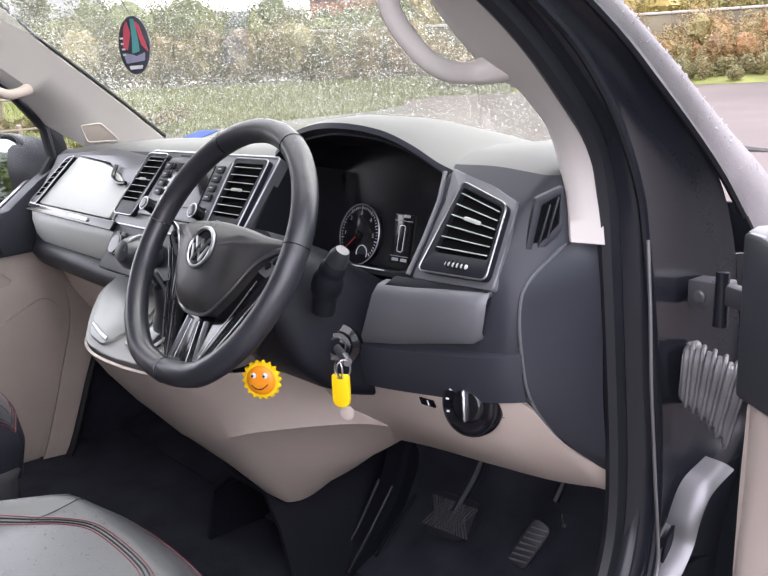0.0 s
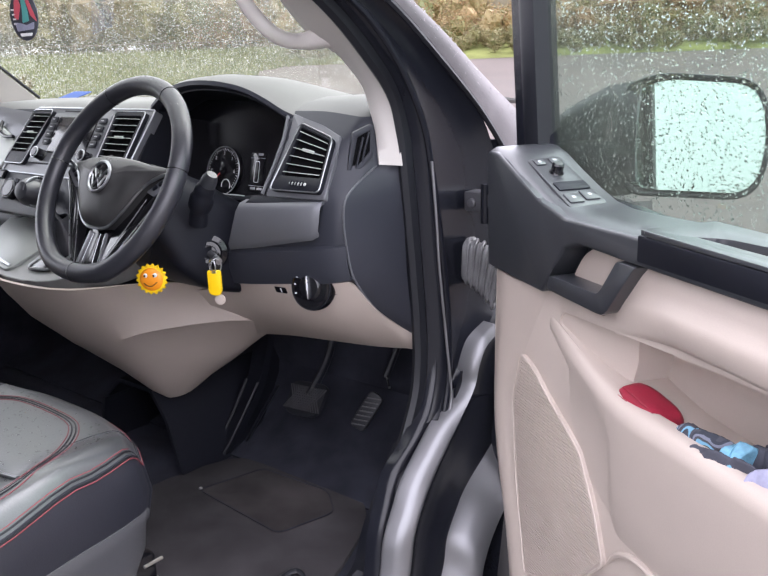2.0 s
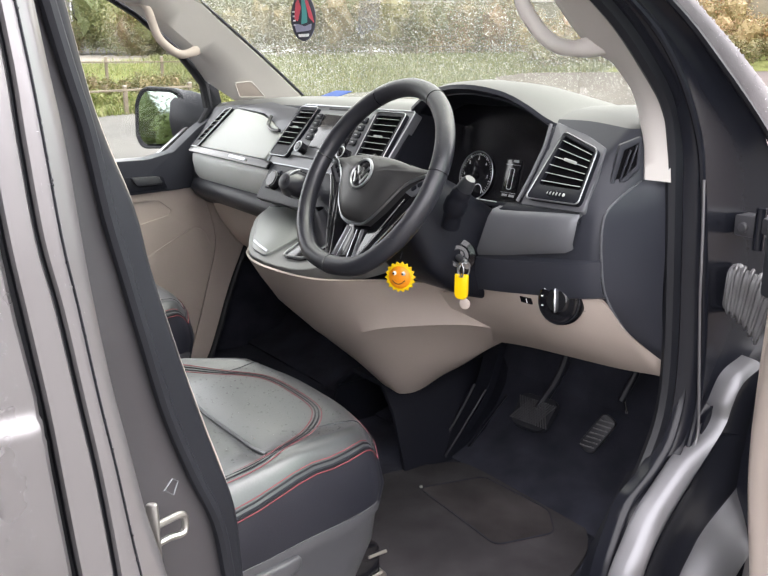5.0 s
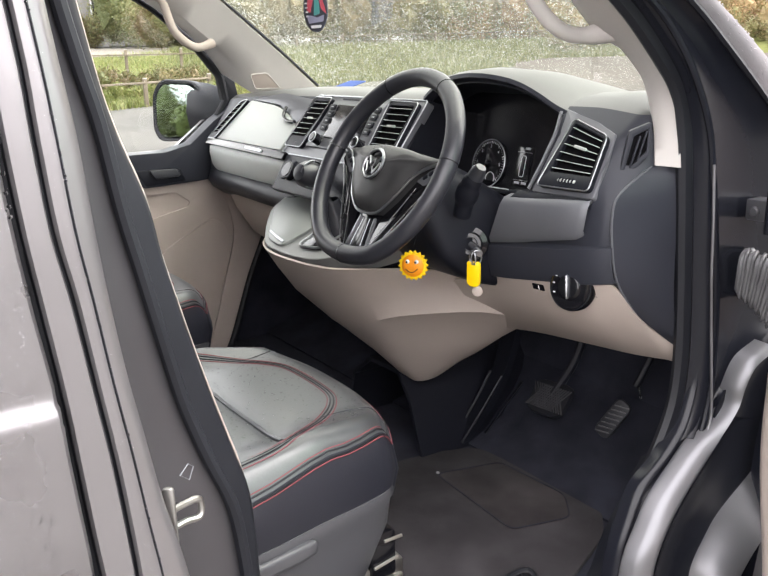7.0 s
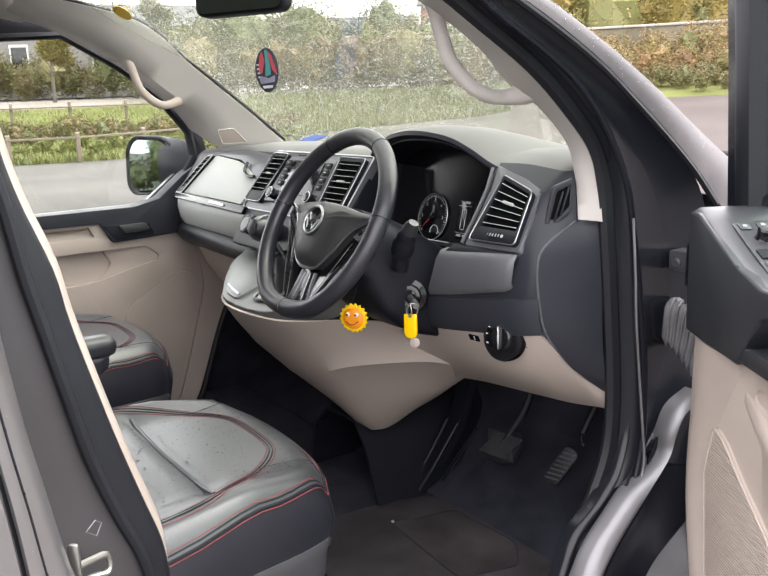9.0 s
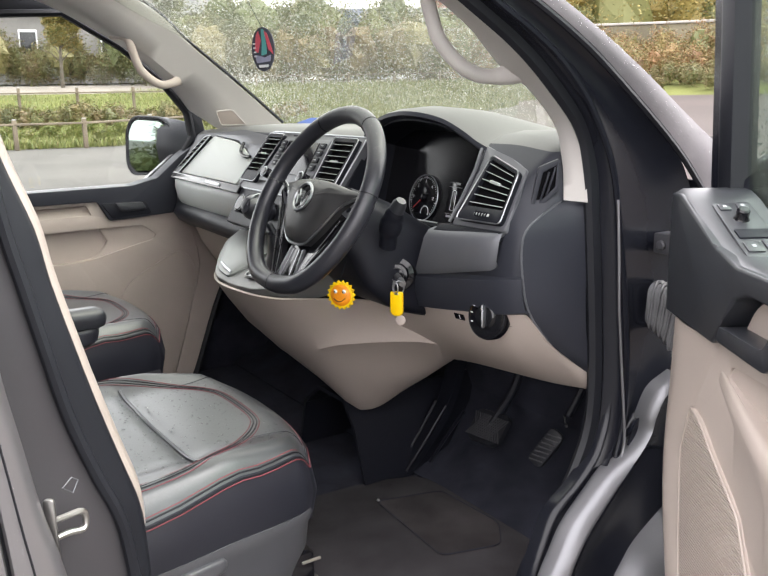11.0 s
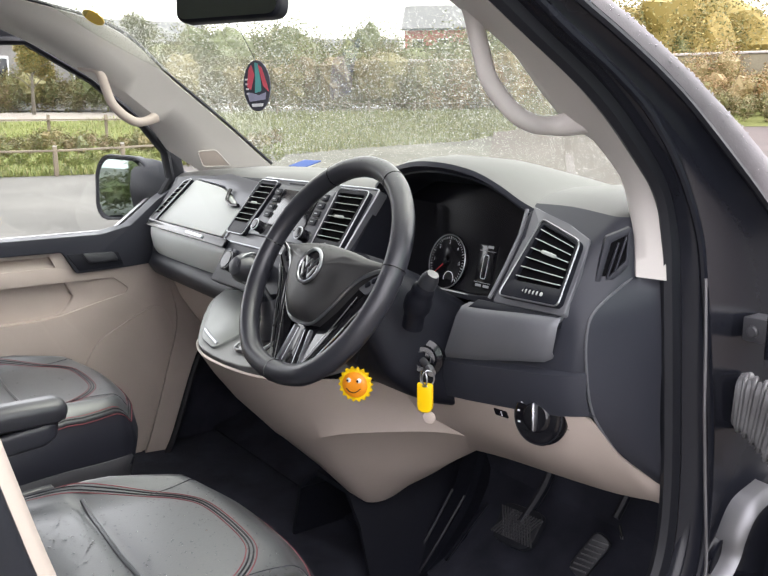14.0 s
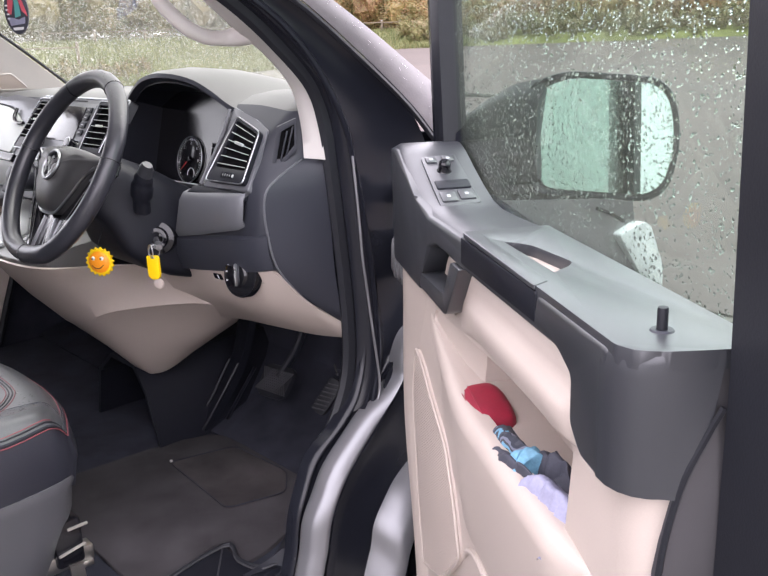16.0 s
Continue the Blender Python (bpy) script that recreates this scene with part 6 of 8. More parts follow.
# interior mirror and hanging card
im = thing("interior_mirror", (0, -0.13, 1.72), "black interior mirror on the windscreen", "mirror")
IM = axes((0.015, -0.085, 1.722), (0.87, 0.49, 0), (0, 0.1, 1))
part("housing", plate(rounded(rect(0.235, 0.07), 0.026), IM, 0.03, 0.008, seg=3), M_DARK, im)
part("glass", plate(rounded(rect(0.222, 0.058), 0.022), IM @ Matrix.Translation((0, 0, 0.001)), 0.002), M_MIRROR, im)
part("stem", tube([(0.01, -0.085, 1.76), (0.0, -0.05, 1.80)], 0.012, 8), M_DARK, im)
fresh = thing("air_freshener", (0, -0.02, 1.52), "oval printed card hanging from the interior mirror", "air freshener")
AF = axes((0.0, -0.020, 1.570), (0.80, 0.60, 0), Z)
base = part("card", plate(oval(0.0285, 0.048, 40), AF, 0.003, 0.0008), M_NAVY, fresh, "dark oval card with coloured print")
for q, mm in (([(-0.020, -0.002), (-0.012, -0.008), (-0.004, 0.020), (-0.010, 0.040), (-0.016, 0.030)], M_CORAL), ([(0.004, 0.040), (0.012, 0.034), (0.022, 0.004), (0.026, -0.012), (0.014, 0.0)], M_CORAL), ([(-0.003, 0.044), (0.004, 0.042), (0.009, 0.012), (0.010, -0.010), (-0.004, -0.014), (-0.002, 0.01)], M_TEAL), ([(-0.020, -0.012), (-0.008, -0.014), (0.004, -0.018), (0.020, -0.012), (0.018, -0.026), (-0.016, -0.030)], M_LILAC), ([(-0.012, -0.034), (0.014, -0.033), (0.012, -0.039), (-0.010, -0.040)], M_WHITE)):
    part("print", plate(rounded(q, 0.002, 3), AF @ Matrix.Translation((0, 0, 0.0012)), 0.0008), mm, base)
for i in range(4):
    part("print_bar", plate(rect(0.006, 0.003), AF @ Matrix.Translation((-0.0215 + 0.001 * i, 0.012 - 0.009 * i, 0.0012)), 0.0008), M_WHITE, base)
part("cord", tube([AF @ Vector((0, 0.047, 0)), (0.005, -0.07, 1.70)], 0.0006, 5), M_DARK, fresh)
st = part("round_sticker", plate(oval(0.035, 0.022, 30), axes(WS(0.118, 0.78) - Vector((0, 0.004, 0.006)), (0.9, 0.35, -0.2), (0.2, -0.6, 0.7)), 0.001), M_YELLOW, screen, "yellow round sticker")


# ---- driver's door, wide open ----
DM = axes((1.019, 0.142, 0), (0.849, -0.529, 0), Z)  # x along the door, y up, z to the inside
door = thing("driver_door", (1.019, 0.142, 0.5), "open van door with beige inner panel and dark top trim", "van door")


def dm(w=0.0):
    return DM @ Matrix.Translation((0, 0, w))


# beige inner panel with its pocket cut out
panel_outline = [(0.0, 1.150), (-0.006, 1.05), (-0.010, 0.93), (0.004, 0.84), (0.036, 0.72), (0.055, 0.60), (0.08, 0.46), (0.752, 0.44), (0.752, 0.80), (0.752, 1.172), (0.712, 1.168), (0.690, 1.180), (0.692, 1.225), (0.660, 1.242), (0.360, 1.236), (0.305, 1.150), (0.20, 1.150)]
pocket = [(0.192, 1.112), (0.276, 1.080), (0.345, 1.060), (0.40, 1.048), (0.46, 1.044), (0.56, 1.042), (0.648, 1.040), (0.654, 1.070), (0.661, 1.114), (0.667, 1.150), (0.62, 1.154), (0.507, 1.149), (0.37, 1.141), (0.20, 1.129)]
beige = part("inner_panel", plate(rounded(panel_outline, 0.012, 3), dm(), 0.085, 0.006, holes=[rounded(pocket, 0.010, 4)]), M_BEIGE, door, "beige plastic inner panel with a storage pocket")
part("pocket_back", plate([(0.20, 0.90), (0.69, 0.90), (0.69, 1.18), (0.20, 1.18)], dm(-0.080), 0.006), M_BEIGE, beige)
part("pocket_floor", plate([(0.20, 0.005), (0.69, 0.005), (0.69, 0.08), (0.20, 0.08)], DM @ Matrix.Translation((0, 0.985, 0)) @ Matrix.Rotation(radians(-90), 4, "X"), 0.006), M_BEIGE, beige)
# slanted front cheek of the pocket
part("pocket_cheek", thick(loft([[DM @ Vector(q) for q in ((0.180, z, -0.004), (0.230, z, -0.011), (0.285, z, -0.022), (0.322 - dx, z, -0.030), (0.327 - dx, z, -0.033), (0.330 - dx, z, -0.082))] for z, dx in ((1.16, 0), (1.095, 0.0), (1.04, 0.018), (0.98, 0.03))]), 0.003), M_BEIGE, beige, angle=40)
# bulging pocket front below its lip
lip = [(0.150, 1.124, 0.0), (0.195, 1.106, 0.3), (0.276, 1.078, 0.6), (0.345, 1.062, 0.85), (0.40, 1.060, 1.0), (0.46, 1.061, 1.0), (0.56, 1.061, 1.0), (0.640, 1.062, 1.0), (0.668, 1.060, 0.85), (0.700, 1.054, 0.35), (0.735, 1.048, 0.0)]
rows = []
for dz, w in ((0.001, -0.010), (0.003, 0.004), (0.001, 0.013), (-0.004, 0.018), (-0.013, 0.0215), (-0.020, 0.0218), (-0.06, 0.0175), (-0.12, 0.012), (-0.17, 0.006), (-0.20, -0.003)):
    rows.append(spline([DM @ Vector((s + (0.05 if dz < -0.05 else 0.0) * (s < 0.3), z + dz, w * f - 0.003 * (1 - f))) for s, z, f in lip], 4))
part("pocket_front", loft(rows), M_BEIGE, beige, "beige pocket front with a rounded lip", angle=80)
rows = []
for z, w in ((1.238, -0.002), (1.230, 0.004), (1.214, 0.006), (1.203, 0.008), (1.196, 0.015), (1.186, 0.017), (1.165, 0.013), (1.158, 0.006), (1.154, -0.006)):
    rows.append(spline([DM @ Vector((s, z - 0.016 * max(0, 0.44 - s) / 0.1, w * f)) for s, f in ((0.325, 0.0), (0.40, 0.55), (0.46, 1), (0.60, 1.0), (0.67, 1.0), (0.69, 0.0))], 3))
part("grip_roll", loft(rows), M_BEIGE, beige, "beige pull grip", angle=80)
rows = []
for s0, w in ((0.0, -0.002), (0.018, 0.008), (0.05, 0.012), (0.085, 0.007), (0.12, -0.002)):
    rows.append(spline([DM @ Vector((s0 * k + o, z, w)) for z, k, o in ((1.148, 1.45, 0.0), (1.05, 0.9, 0.0), (0.95, 0.55, -0.004), (0.85, 0.55, 0.004), (0.72, 0.6, 0.038), (0.60, 0.6, 0.058))], 3))
part("front_ridge", loft(rows), M_BEIGE, beige, angle=80)
# speaker grille with fine ridges and a raised border
gr = [(0.092, 1.037), (0.066, 0.955), (0.080, 0.82), (0.110, 0.675), (0.245, 0.735), (0.326, 0.820), (0.300, 0.887), (0.262, 0.952), (0.170, 1.000), (0.133, 1.024)]
grille = part("speaker_grille", plate(rounded(gr, 0.012, 3), dm(0.006), 0.02, 0.002), M_BEIGE, beige, "beige finely ribbed speaker grille")
bm = bmesh.new()
gp = [Vector(q) for q in gr]
for i in range(76):
    z = 0.685 + 0.0046 * i
    xs = []
    for a, b in zip(gp, gp[1:] + gp[:1]):
        if (a.y - z) * (b.y - z) < 0:
            xs.append(a.x + (b.x - a.x) * (z - a.y) / (b.y - a.y))
    if len(xs) >= 2 and max(xs) - min(xs) > 0.02:
        x0, x1 = min(xs) + 0.008, max(xs) - 0.008
        block((x1 - x0, 0.0020, 0.0022), dm(0.0062) @ Matrix.Translation(((x0 + x1) / 2, z, 0)), 0.0, bm)
part("ribs", bm, M_BEIGE, grille, kind="stuff")
part("border", tube([dm(0.006) @ Vector((*q, 0)) for q in rounded(gr, 0.012, 3)], 0.0022, 8, closed=True), M_BEIGE, grille)
part("lower_pocket", tube(spline([dm(0.006) @ Vector(p) for p in ((0.326, 0.822, -0.010), (0.350, 0.848, -0.005), (0.385, 0.862, -0.005), (0.440, 0.856, -0.005), (0.60, 0.80, -0.008))], 5), 0.0045, 8), M_BEIGE, beige)

# dark top trim: front face, handle recess and flat top with a cup recess
capf = [(0.0, 1.152), (0.172, 1.150), (0.196, 1.184), (0.226, 1.222), (0.262, 1.234), (0.355, 1.236), (0.375, 1.236), (0.66, 1.238), (0.690, 1.225), (0.690, 1.185), (0.712, 1.166), (0.754, 1.164), (0.754, 1.270), (0.616, 1.270), (0.612, 1.254), (0.424, 1.254), (0.420, 1.268), (0.225, 1.262), (0.16, 1.276), (0.03, 1.326), (0.0, 1.326)]
trim = part("top_trim", plate(rounded(capf, 0.006, 3), dm(0.016), 0.06, 0.007, seg=3), M_DOORTRIM, door, "dark grey plastic top trim")
handle = part("pull_handle", plate(rounded([(0.188, 1.160), (0.327, 1.160), (0.386, 1.233), (0.350, 1.233), (0.313, 1.184), (0.198, 1.181)], [0.01, 0.012, 0.004, 0.004, 0.010, 0.004], 3), dm(0.0195), 0.05, 0.006), M_DOORTRIM, door, "dark surround of the release handle")
part("recess", plate(rounded([(0.185, 1.160), (0.32, 1.160), (0.36, 1.238), (0.20, 1.238)], 0.006), dm(-0.022), 0.03, 0.0), M_DARK, handle)
part("release_lever", plate(rounded([(0.208, 1.178), (0.305, 1.180), (0.342, 1.230), (0.268, 1.232), (0.232, 1.214)], [0.006, 0.006, 0.006, 0.02, 0.02], 4), dm(-0.010), 0.010, 0.004), M_BEIGE, handle, "beige release lever")
rows = []
for d in (0.010, 0.0, -0.03, -0.06, -0.085):
    rows.append([DM @ Vector((s, z + (0.0 if d < 0.005 else -0.005), d)) for s, z in ((0.0, 1.331), (0.03, 1.330), (0.06, 1.321), (0.10, 1.303), (0.15, 1.283), (0.19, 1.270), (0.23, 1.2655), (0.30, 1.267), (0.39, 1.2715))])
part("trim_top", thick(loft(rows), 0.008), M_DOORTRIM, trim, angle=70)
TM = DM @ Matrix.Translation((0, 1.276, 0)) @ Matrix.Rotation(radians(-90), 4, "X")  # flat top: x along, y away from the cabin
cup = rounded([(0.446, 0.013), (0.455, 0.024), (0.472, 0.035), (0.545, 0.047), (0.558, 0.038), (0.574, 0.017)], [0.002, 0.006, 0.008, 0.006, 0.006, 0.002])
part("trim_shelf", plate(rounded([(0.385, -0.014), (0.762, -0.014), (0.777, -0.006), (0.785, 0.012), (0.790, 0.040), (0.796, 0.085), (0.385, 0.085)], 0.004), TM, 0.014, 0.004, holes=[cup]), M_DOORTRIM, trim)
part("cup_recess", plate(rounded([(0.432, 0.0), (0.612, 0.0), (0.612, 0.052), (0.432, 0.052)], 0.004), TM @ Matrix.Translation((0, 0, -0.010)) @ Matrix.Rotation(radians(-3), 4, "X"), 0.003), M_BEIGE, trim, "beige recess in the top trim")
part("grip_cap", plate(rounded([(0.395, -0.0165), (0.612, -0.0165), (0.600, 0.0015), (0.405, 0.0015)], 0.003), TM @ Matrix.Translation((0, 0, 0.0010)), 0.004, 0.001), M_DOORTRIM, trim)
part("grip_cap", plate(rounded([(0.385, 1.240), (0.614, 1.244), (0.614, 1.272), (0.385, 1.270)], 0.003), dm(0.0166), 0.014, 0.001), M_DARK, trim)
end_curve = lambda w0, w1: ((0.744, w0), (0.758, w0 - 0.001), (0.769, w0 - 0.005), (0.778, w0 - 0.012), (0.784, w0 - 0.021), (0.787, 0.5 * (w0 - 0.021 + w1)), (0.792, w1))
part("end_face", loft([[DM @ Vector((s, z, w)) for s, w in end_curve(w0, w1)] for z, w0, w1 in ((1.166, 0.0165, -0.024), (1.20, 0.0165, -0.034), (1.229, 0.0165, -0.046), (1.255, 0.0165, -0.050), (1.266, 0.0155, -0.052), (1.272, 0.0125, -0.052), (1.2745, 0.007, -0.052))]), M_DOORTRIM, trim, angle=70)
part("beige_end", loft([[DM @ Vector((s, z, w)) for s, w in ((0.742, 0.0005), (0.756, -0.0005), (0.767, -0.004), (0.775, -0.009), (0.780, w1 - 0.003), (0.783, w1 - 0.010))] for z, w1 in ((0.44, -0.016), (0.80, -0.014), (1.00, -0.013), (1.104, -0.013), (1.172, -0.016))]), M_BEIGE, beige, angle=70)
# lock pin
pin = part("lock_pin", lathe([(0.0, 0.018), (0.0036, 0.0175), (0.004, 0.016), (0.004, 0.0)], TM @ Matrix.Translation((0.745, 0.030, 0.0)), 16), M_RUBBER, door, "black lock pin in a round collar")
part("collar", lathe([(0.0045, 0.0012), (0.008, 0.0012), (0.009, 0.0)], TM @ Matrix.Translation((0.745, 0.030, 0.0)), 24), M_DASH, pin)
# window switches
SM = axes(DM @ Vector((0.125, 1.2945, -0.038)), DM.to_3x3() @ Vector((0.93, -0.36, 0)), DM.to_3x3() @ Vector((0, 0, -1)))
sp = part("switch_panel", plate(rounded([(-0.058, -0.025), (0.078, -0.028), (0.073, 0.030), (-0.063, 0.027)], 0.006), SM @ Matrix.Translation((0, 0, 0.0025)), 0.008, 0.001), M_DOORTRIM, door, "dark switch panel with mirror knob and window switches")
part("mirror_knob", lathe([(0.0, 0.016), (0.0065, 0.0155), (0.0085, 0.013), (0.0085, 0.004), (0.011, 0.0)], SM @ Matrix.Translation((-0.016, 0.000, 0.002)), 22), M_BLACK, sp, "round mirror adjuster knob")
for cx, cy, w, h in ((0.056, -0.012, 0.024, 0.022), (0.052, 0.014, 0.024, 0.022), (0.024, 0.002, 0.022, 0.048), (-0.046, -0.012, 0.016, 0.016), (-0.048, 0.013, 0.016, 0.016)):
    part("switch", block((w, h, 0.006), SM @ Matrix.Translation((cx, cy, 0.002)), 0.002), M_DARK if h > 0.03 else M_DOORTRIM, sp)
for cx, cy in ((0.056, -0.012), (0.052, 0.014), (-0.046, -0.012), (-0.048, 0.013)):
    part("symbol", plate(rect(0.006, 0.005), SM @ Matrix.Translation((cx, cy, 0.0053)), 0.0003), M_PRINT, sp)
# window frame and glass
part("frame_front", loft([[DM @ Vector((s + ds, z, -d)) for ds, d in ((0.0, 0.065), (0.022, 0.058), (0.045, 0.065), (0.050, 0.100), (0.0, 0.105))] for s, z in ((-0.035, 1.31), (-0.045, 1.40), (-0.060, 1.54), (-0.085, 1.72), (-0.10, 1.85))], True, caps=True), M_RUBBER, door, "black window frame")
part("frame_outer", loft([[DM @ Vector((s + ds, z, -d)) for ds, d in ((-0.045, 0.085), (-0.03, 0.068), (0.0, 0.068), (0.0, 0.10), (-0.045, 0.11))] for s, z in ((-0.035, 1.29), (-0.045, 1.40), (-0.060, 1.54), (-0.085, 1.72), (-0.10, 1.85))], True, caps=True), M_JAMB, door)
part("frame_rear", loft([[DM @ Vector((s + ds, z, -d)) for ds, d in ((-0.020, 0.082), (0.0, 0.050), (0.064, 0.048), (0.066, 0.080), (0.046, 0.110), (-0.010, 0.112), (-0.020, 0.10))] for s, z in ((0.800, 0.44), (0.800, 1.0), (0.800, 1.26), (0.789, 1.50), (0.765, 1.80))], True, caps=True), M_RUBBER, door, "black rear window frame")
# edge in the body paint copy that carries painted shade
part("door_edge", loft([[DM @ Vector((0.784 + ds, z, -d0 - d)) for ds, d in ((-0.004, 0.0), (0.004, 0.003), (0.014, 0.03), (0.020, 0.06), (0.018, 0.08))] for z, d0 in ((0.42, 0.020), (0.80, 0.016), (1.00, 0.013), (1.104, 0.013), (1.172, 0.024), (1.229, 0.046), (1.27, 0.052))]), M_SHADEPAINT, door, "door edge, body paint darkened with painted shade")
part("door_edge_seal", tube([DM @ Vector(p) for p in spline([(0.786, 0.44, -0.020), (0.786, 0.80, -0.016), (0.787, 1.00, -0.013), (0.788, 1.104, -0.014), (0.790, 1.172, -0.025), (0.793, 1.215, -0.042), (0.797, 1.236, -0.050)], 5)], 0.0026, 6), M_RUBBER, door)
part("outer_skin", loft([[DM @ Vector((s, z, -0.105 - 0.02 * math.sin(math.pi * (z - 0.42) / 0.9))) for z in (0.42, 0.6, 0.8, 1.0, 1.15, 1.25)] for s in (-0.10, 0.2, 0.5, 0.835)]), M_PAINT, door, "grey metallic door skin")
part("inner_frame", plate([(-0.06, 0.44), (0.80, 0.42), (0.80, 1.24), (-0.06, 1.28)], dm(-0.086), 0.012), M_JAMB, door)
part("frame_top", tube([DM @ Vector(p) for p in ((-0.10, 1.85, -0.085), (0.3, 1.87, -0.085), (0.71, 1.82, -0.085))], 0.03, 8), M_RUBBER, door)
GM2 = dm(-0.088)
pane = part("window_glass", plate([(-0.015, 1.25), (0.785, 1.24), (0.755, 1.85), (-0.07, 1.85)], GM2, 0.004), M_DOORGLASS, door, "door window glass covered in rain drops")
pane.visible_shadow = False
rnd = random.Random(12)
spots = []
for _ in range(13000):
    s, z = rnd.uniform(-0.02, 0.77), 1.26 + 0.48 * rnd.random()
    spots.append((DM @ Vector((s, z, -0.0921)), DM.to_3x3() @ Vector((0, 0, -1)), rnd.choice((0.0007, 0.0008, 0.0010, 0.0012, 0.0014, 0.0017))))
drops("rain", spots, pane, "rain drops on the door glass", flat=0.6)
# hinges, check strap boot
for hx, hy, hz in ((0.908, 0.266, 1.222),):
    hg = part("hinge", block((0.046, 0.036, 0.034), Matrix.Translation((hx, hy, hz)), 0.003), M_BRACKET, door, "dark painted hinge bracket with a bolt")
    part("bolt", lathe([(0.0, 0.005), (0.006, 0.005), (0.0085, 0.003), (0.0085, 0.0)], axes((hx - 0.006, hy - 0.018, hz - 0.002), X, Z), 12), M_BRACKET, hg)
    part("hinge_arm", block((0.11, 0.018, 0.026), pose(hx + 0.055, hy - 0.030, hz + 0.006, 0, 0, -28), 0.004), M_BRACKET, hg)
    part("hinge_pin", lathe([(0.0, 0.034), (0.008, 0.033), (0.009, -0.033), (0.0, -0.034)], Matrix.Translation((hx + 0.024, hy - 0.022, hz)), 12), M_JAMB, hg)
# flat concertina boot: a mounting flange, then folds that sag towards the door
flange_ring = rounded(rect(0.032, 0.074), 0.008, 4)
boot = part("cable_boot", plate(flange_ring, axes((0.872, 0.262, 1.117), (1, -0.15, 0), Z), 0.02, 0.004), M_BOOT, door, "ribbed grey rubber cable boot")
for i in range(12):
    f = i / 11
    proud = i % 2
    c = Vector((0.884 + 0.074 * f, 0.254 - 0.010 * f, 1.117 - 0.006 * f - 0.020 * f * f))
    tall = (0.076 if proud else 0.064) + 0.020 * f
    m = axes(c, (-0.42, 0.90, 0.0), (0.06 + 0.20 * f, 0.0, 1))
    ring = [m @ Vector((q.x, q.y, 0)) for q in rounded(rect(0.036 if proud else 0.028, tall), 0.013, 4)]
    part("boot_fold", tube(ring, 0.0030 if proud else 0.0042, 7, closed=True), M_BOOT, boot)
    part("boot_web", plate([(q.x, q.y) for q in rounded(rect(0.030, tall - 0.004), 0.012, 4)], m, 0.005, 0.001), M_BOOT, boot)

# door mirror
mir = part("mirror_housing", bmesh.new(), M_DARK, door, "black door mirror housing, wet")
MN = Vector((0.133, 0.096, 0)).normalized()
MM = axes((1.250, 0.329, 1.333), MN, (-0.070, 0.097, 1))
outl = rounded([(-0.104, -0.080), (0.092, -0.094), (0.112, 0.0), (0.094, 0.084), (-0.06, 0.098), (-0.116, 0.074)], [0.03, 0.045, 0.05, 0.05, 0.03, 0.03], 6)
rows = []
for k, dz in ((0.90, -0.012), (0.99, 0.0), (1.02, -0.01), (1.0, -0.035), (0.86, -0.065), (0.6, -0.085), (0.02, -0.095)):
    rows.append([MM @ Vector((q.x * k, q.y * k, dz)) for q in outl])
bm = loft(rows, True)
bm.to_mesh(mir.data)
bm.free()
mir.data.shade_smooth()
gl = part("mirror_glass", plate([Vector((q.x * 0.90 + 0.003, q.y * 0.90)) for q in outl], MM @ Matrix.Translation((0, 0, -0.004)), 0.004), M_MIRROR, mir, "mirror glass reflecting pale sky")
part("mirror_arm", loft([[Vector(p) + Vector((dx, dy, dz * h)) for dx, dy, dz in ((0.01, -0.03, -0.6), (0.012, -0.036, 0), (0.01, -0.03, 0.6), (0, 0.01, 1), (-0.03, 0.06, 0.8), (-0.04, 0.08, 0), (-0.03, 0.06, -0.8), (0, 0.01, -1))] for p, h in (((1.05, 0.235, 1.30), 0.06), ((1.09, 0.248, 1.315), 0.074), ((1.13, 0.265, 1.328), 0.084), ((1.175, 0.29, 1.335), 0.086))], True, caps=True), M_DARK, mir, "black mirror arm", angle=60)
rnd = random.Random(3)
sp = []
for _ in range(300):
    a = rnd.uniform(0, 2 * math.pi)
    q = outl[int(a / (2 * math.pi) * (len(outl) - 1))]
    k = rnd.uniform(0.86, 1.0)
    sp.append((MM @ Vector((q.x * k, q.y * k, 0.001)), MM.to_3x3() @ Z, rnd.uniform(0.001, 0.002)))
drops("rain", sp, mir, "rain drops")

# things in the door pocket
bag = thing("red_pouch", DM @ Vector((0.40, 1.0, -0.04)), "crumpled red pouch in the door pocket", "pouch")
pouch_at = lambda x, y, z: DM @ Vector((0.374 + x - y * 0.2, 1.051 + y - x * 0.16, -0.020 + z))
bm = bmesh.new()
bmesh.ops.create_icosphere(bm, subdivisions=4, radius=1.0)
for v in bm.verts:
    p = v.co * (1 + noise.noise(v.co * 2.2) * 0.07 + noise.noise(v.co * 7) * 0.015)
    v.co = pouch_at(math.copysign(abs(p.x) ** 0.55, p.x) * 0.044, math.copysign(abs(p.y) ** 0.6, p.y) * 0.018, math.copysign(abs(p.z) ** 0.7, p.z) * 0.026)
part("pouch_body", bm, M_RED, bag)
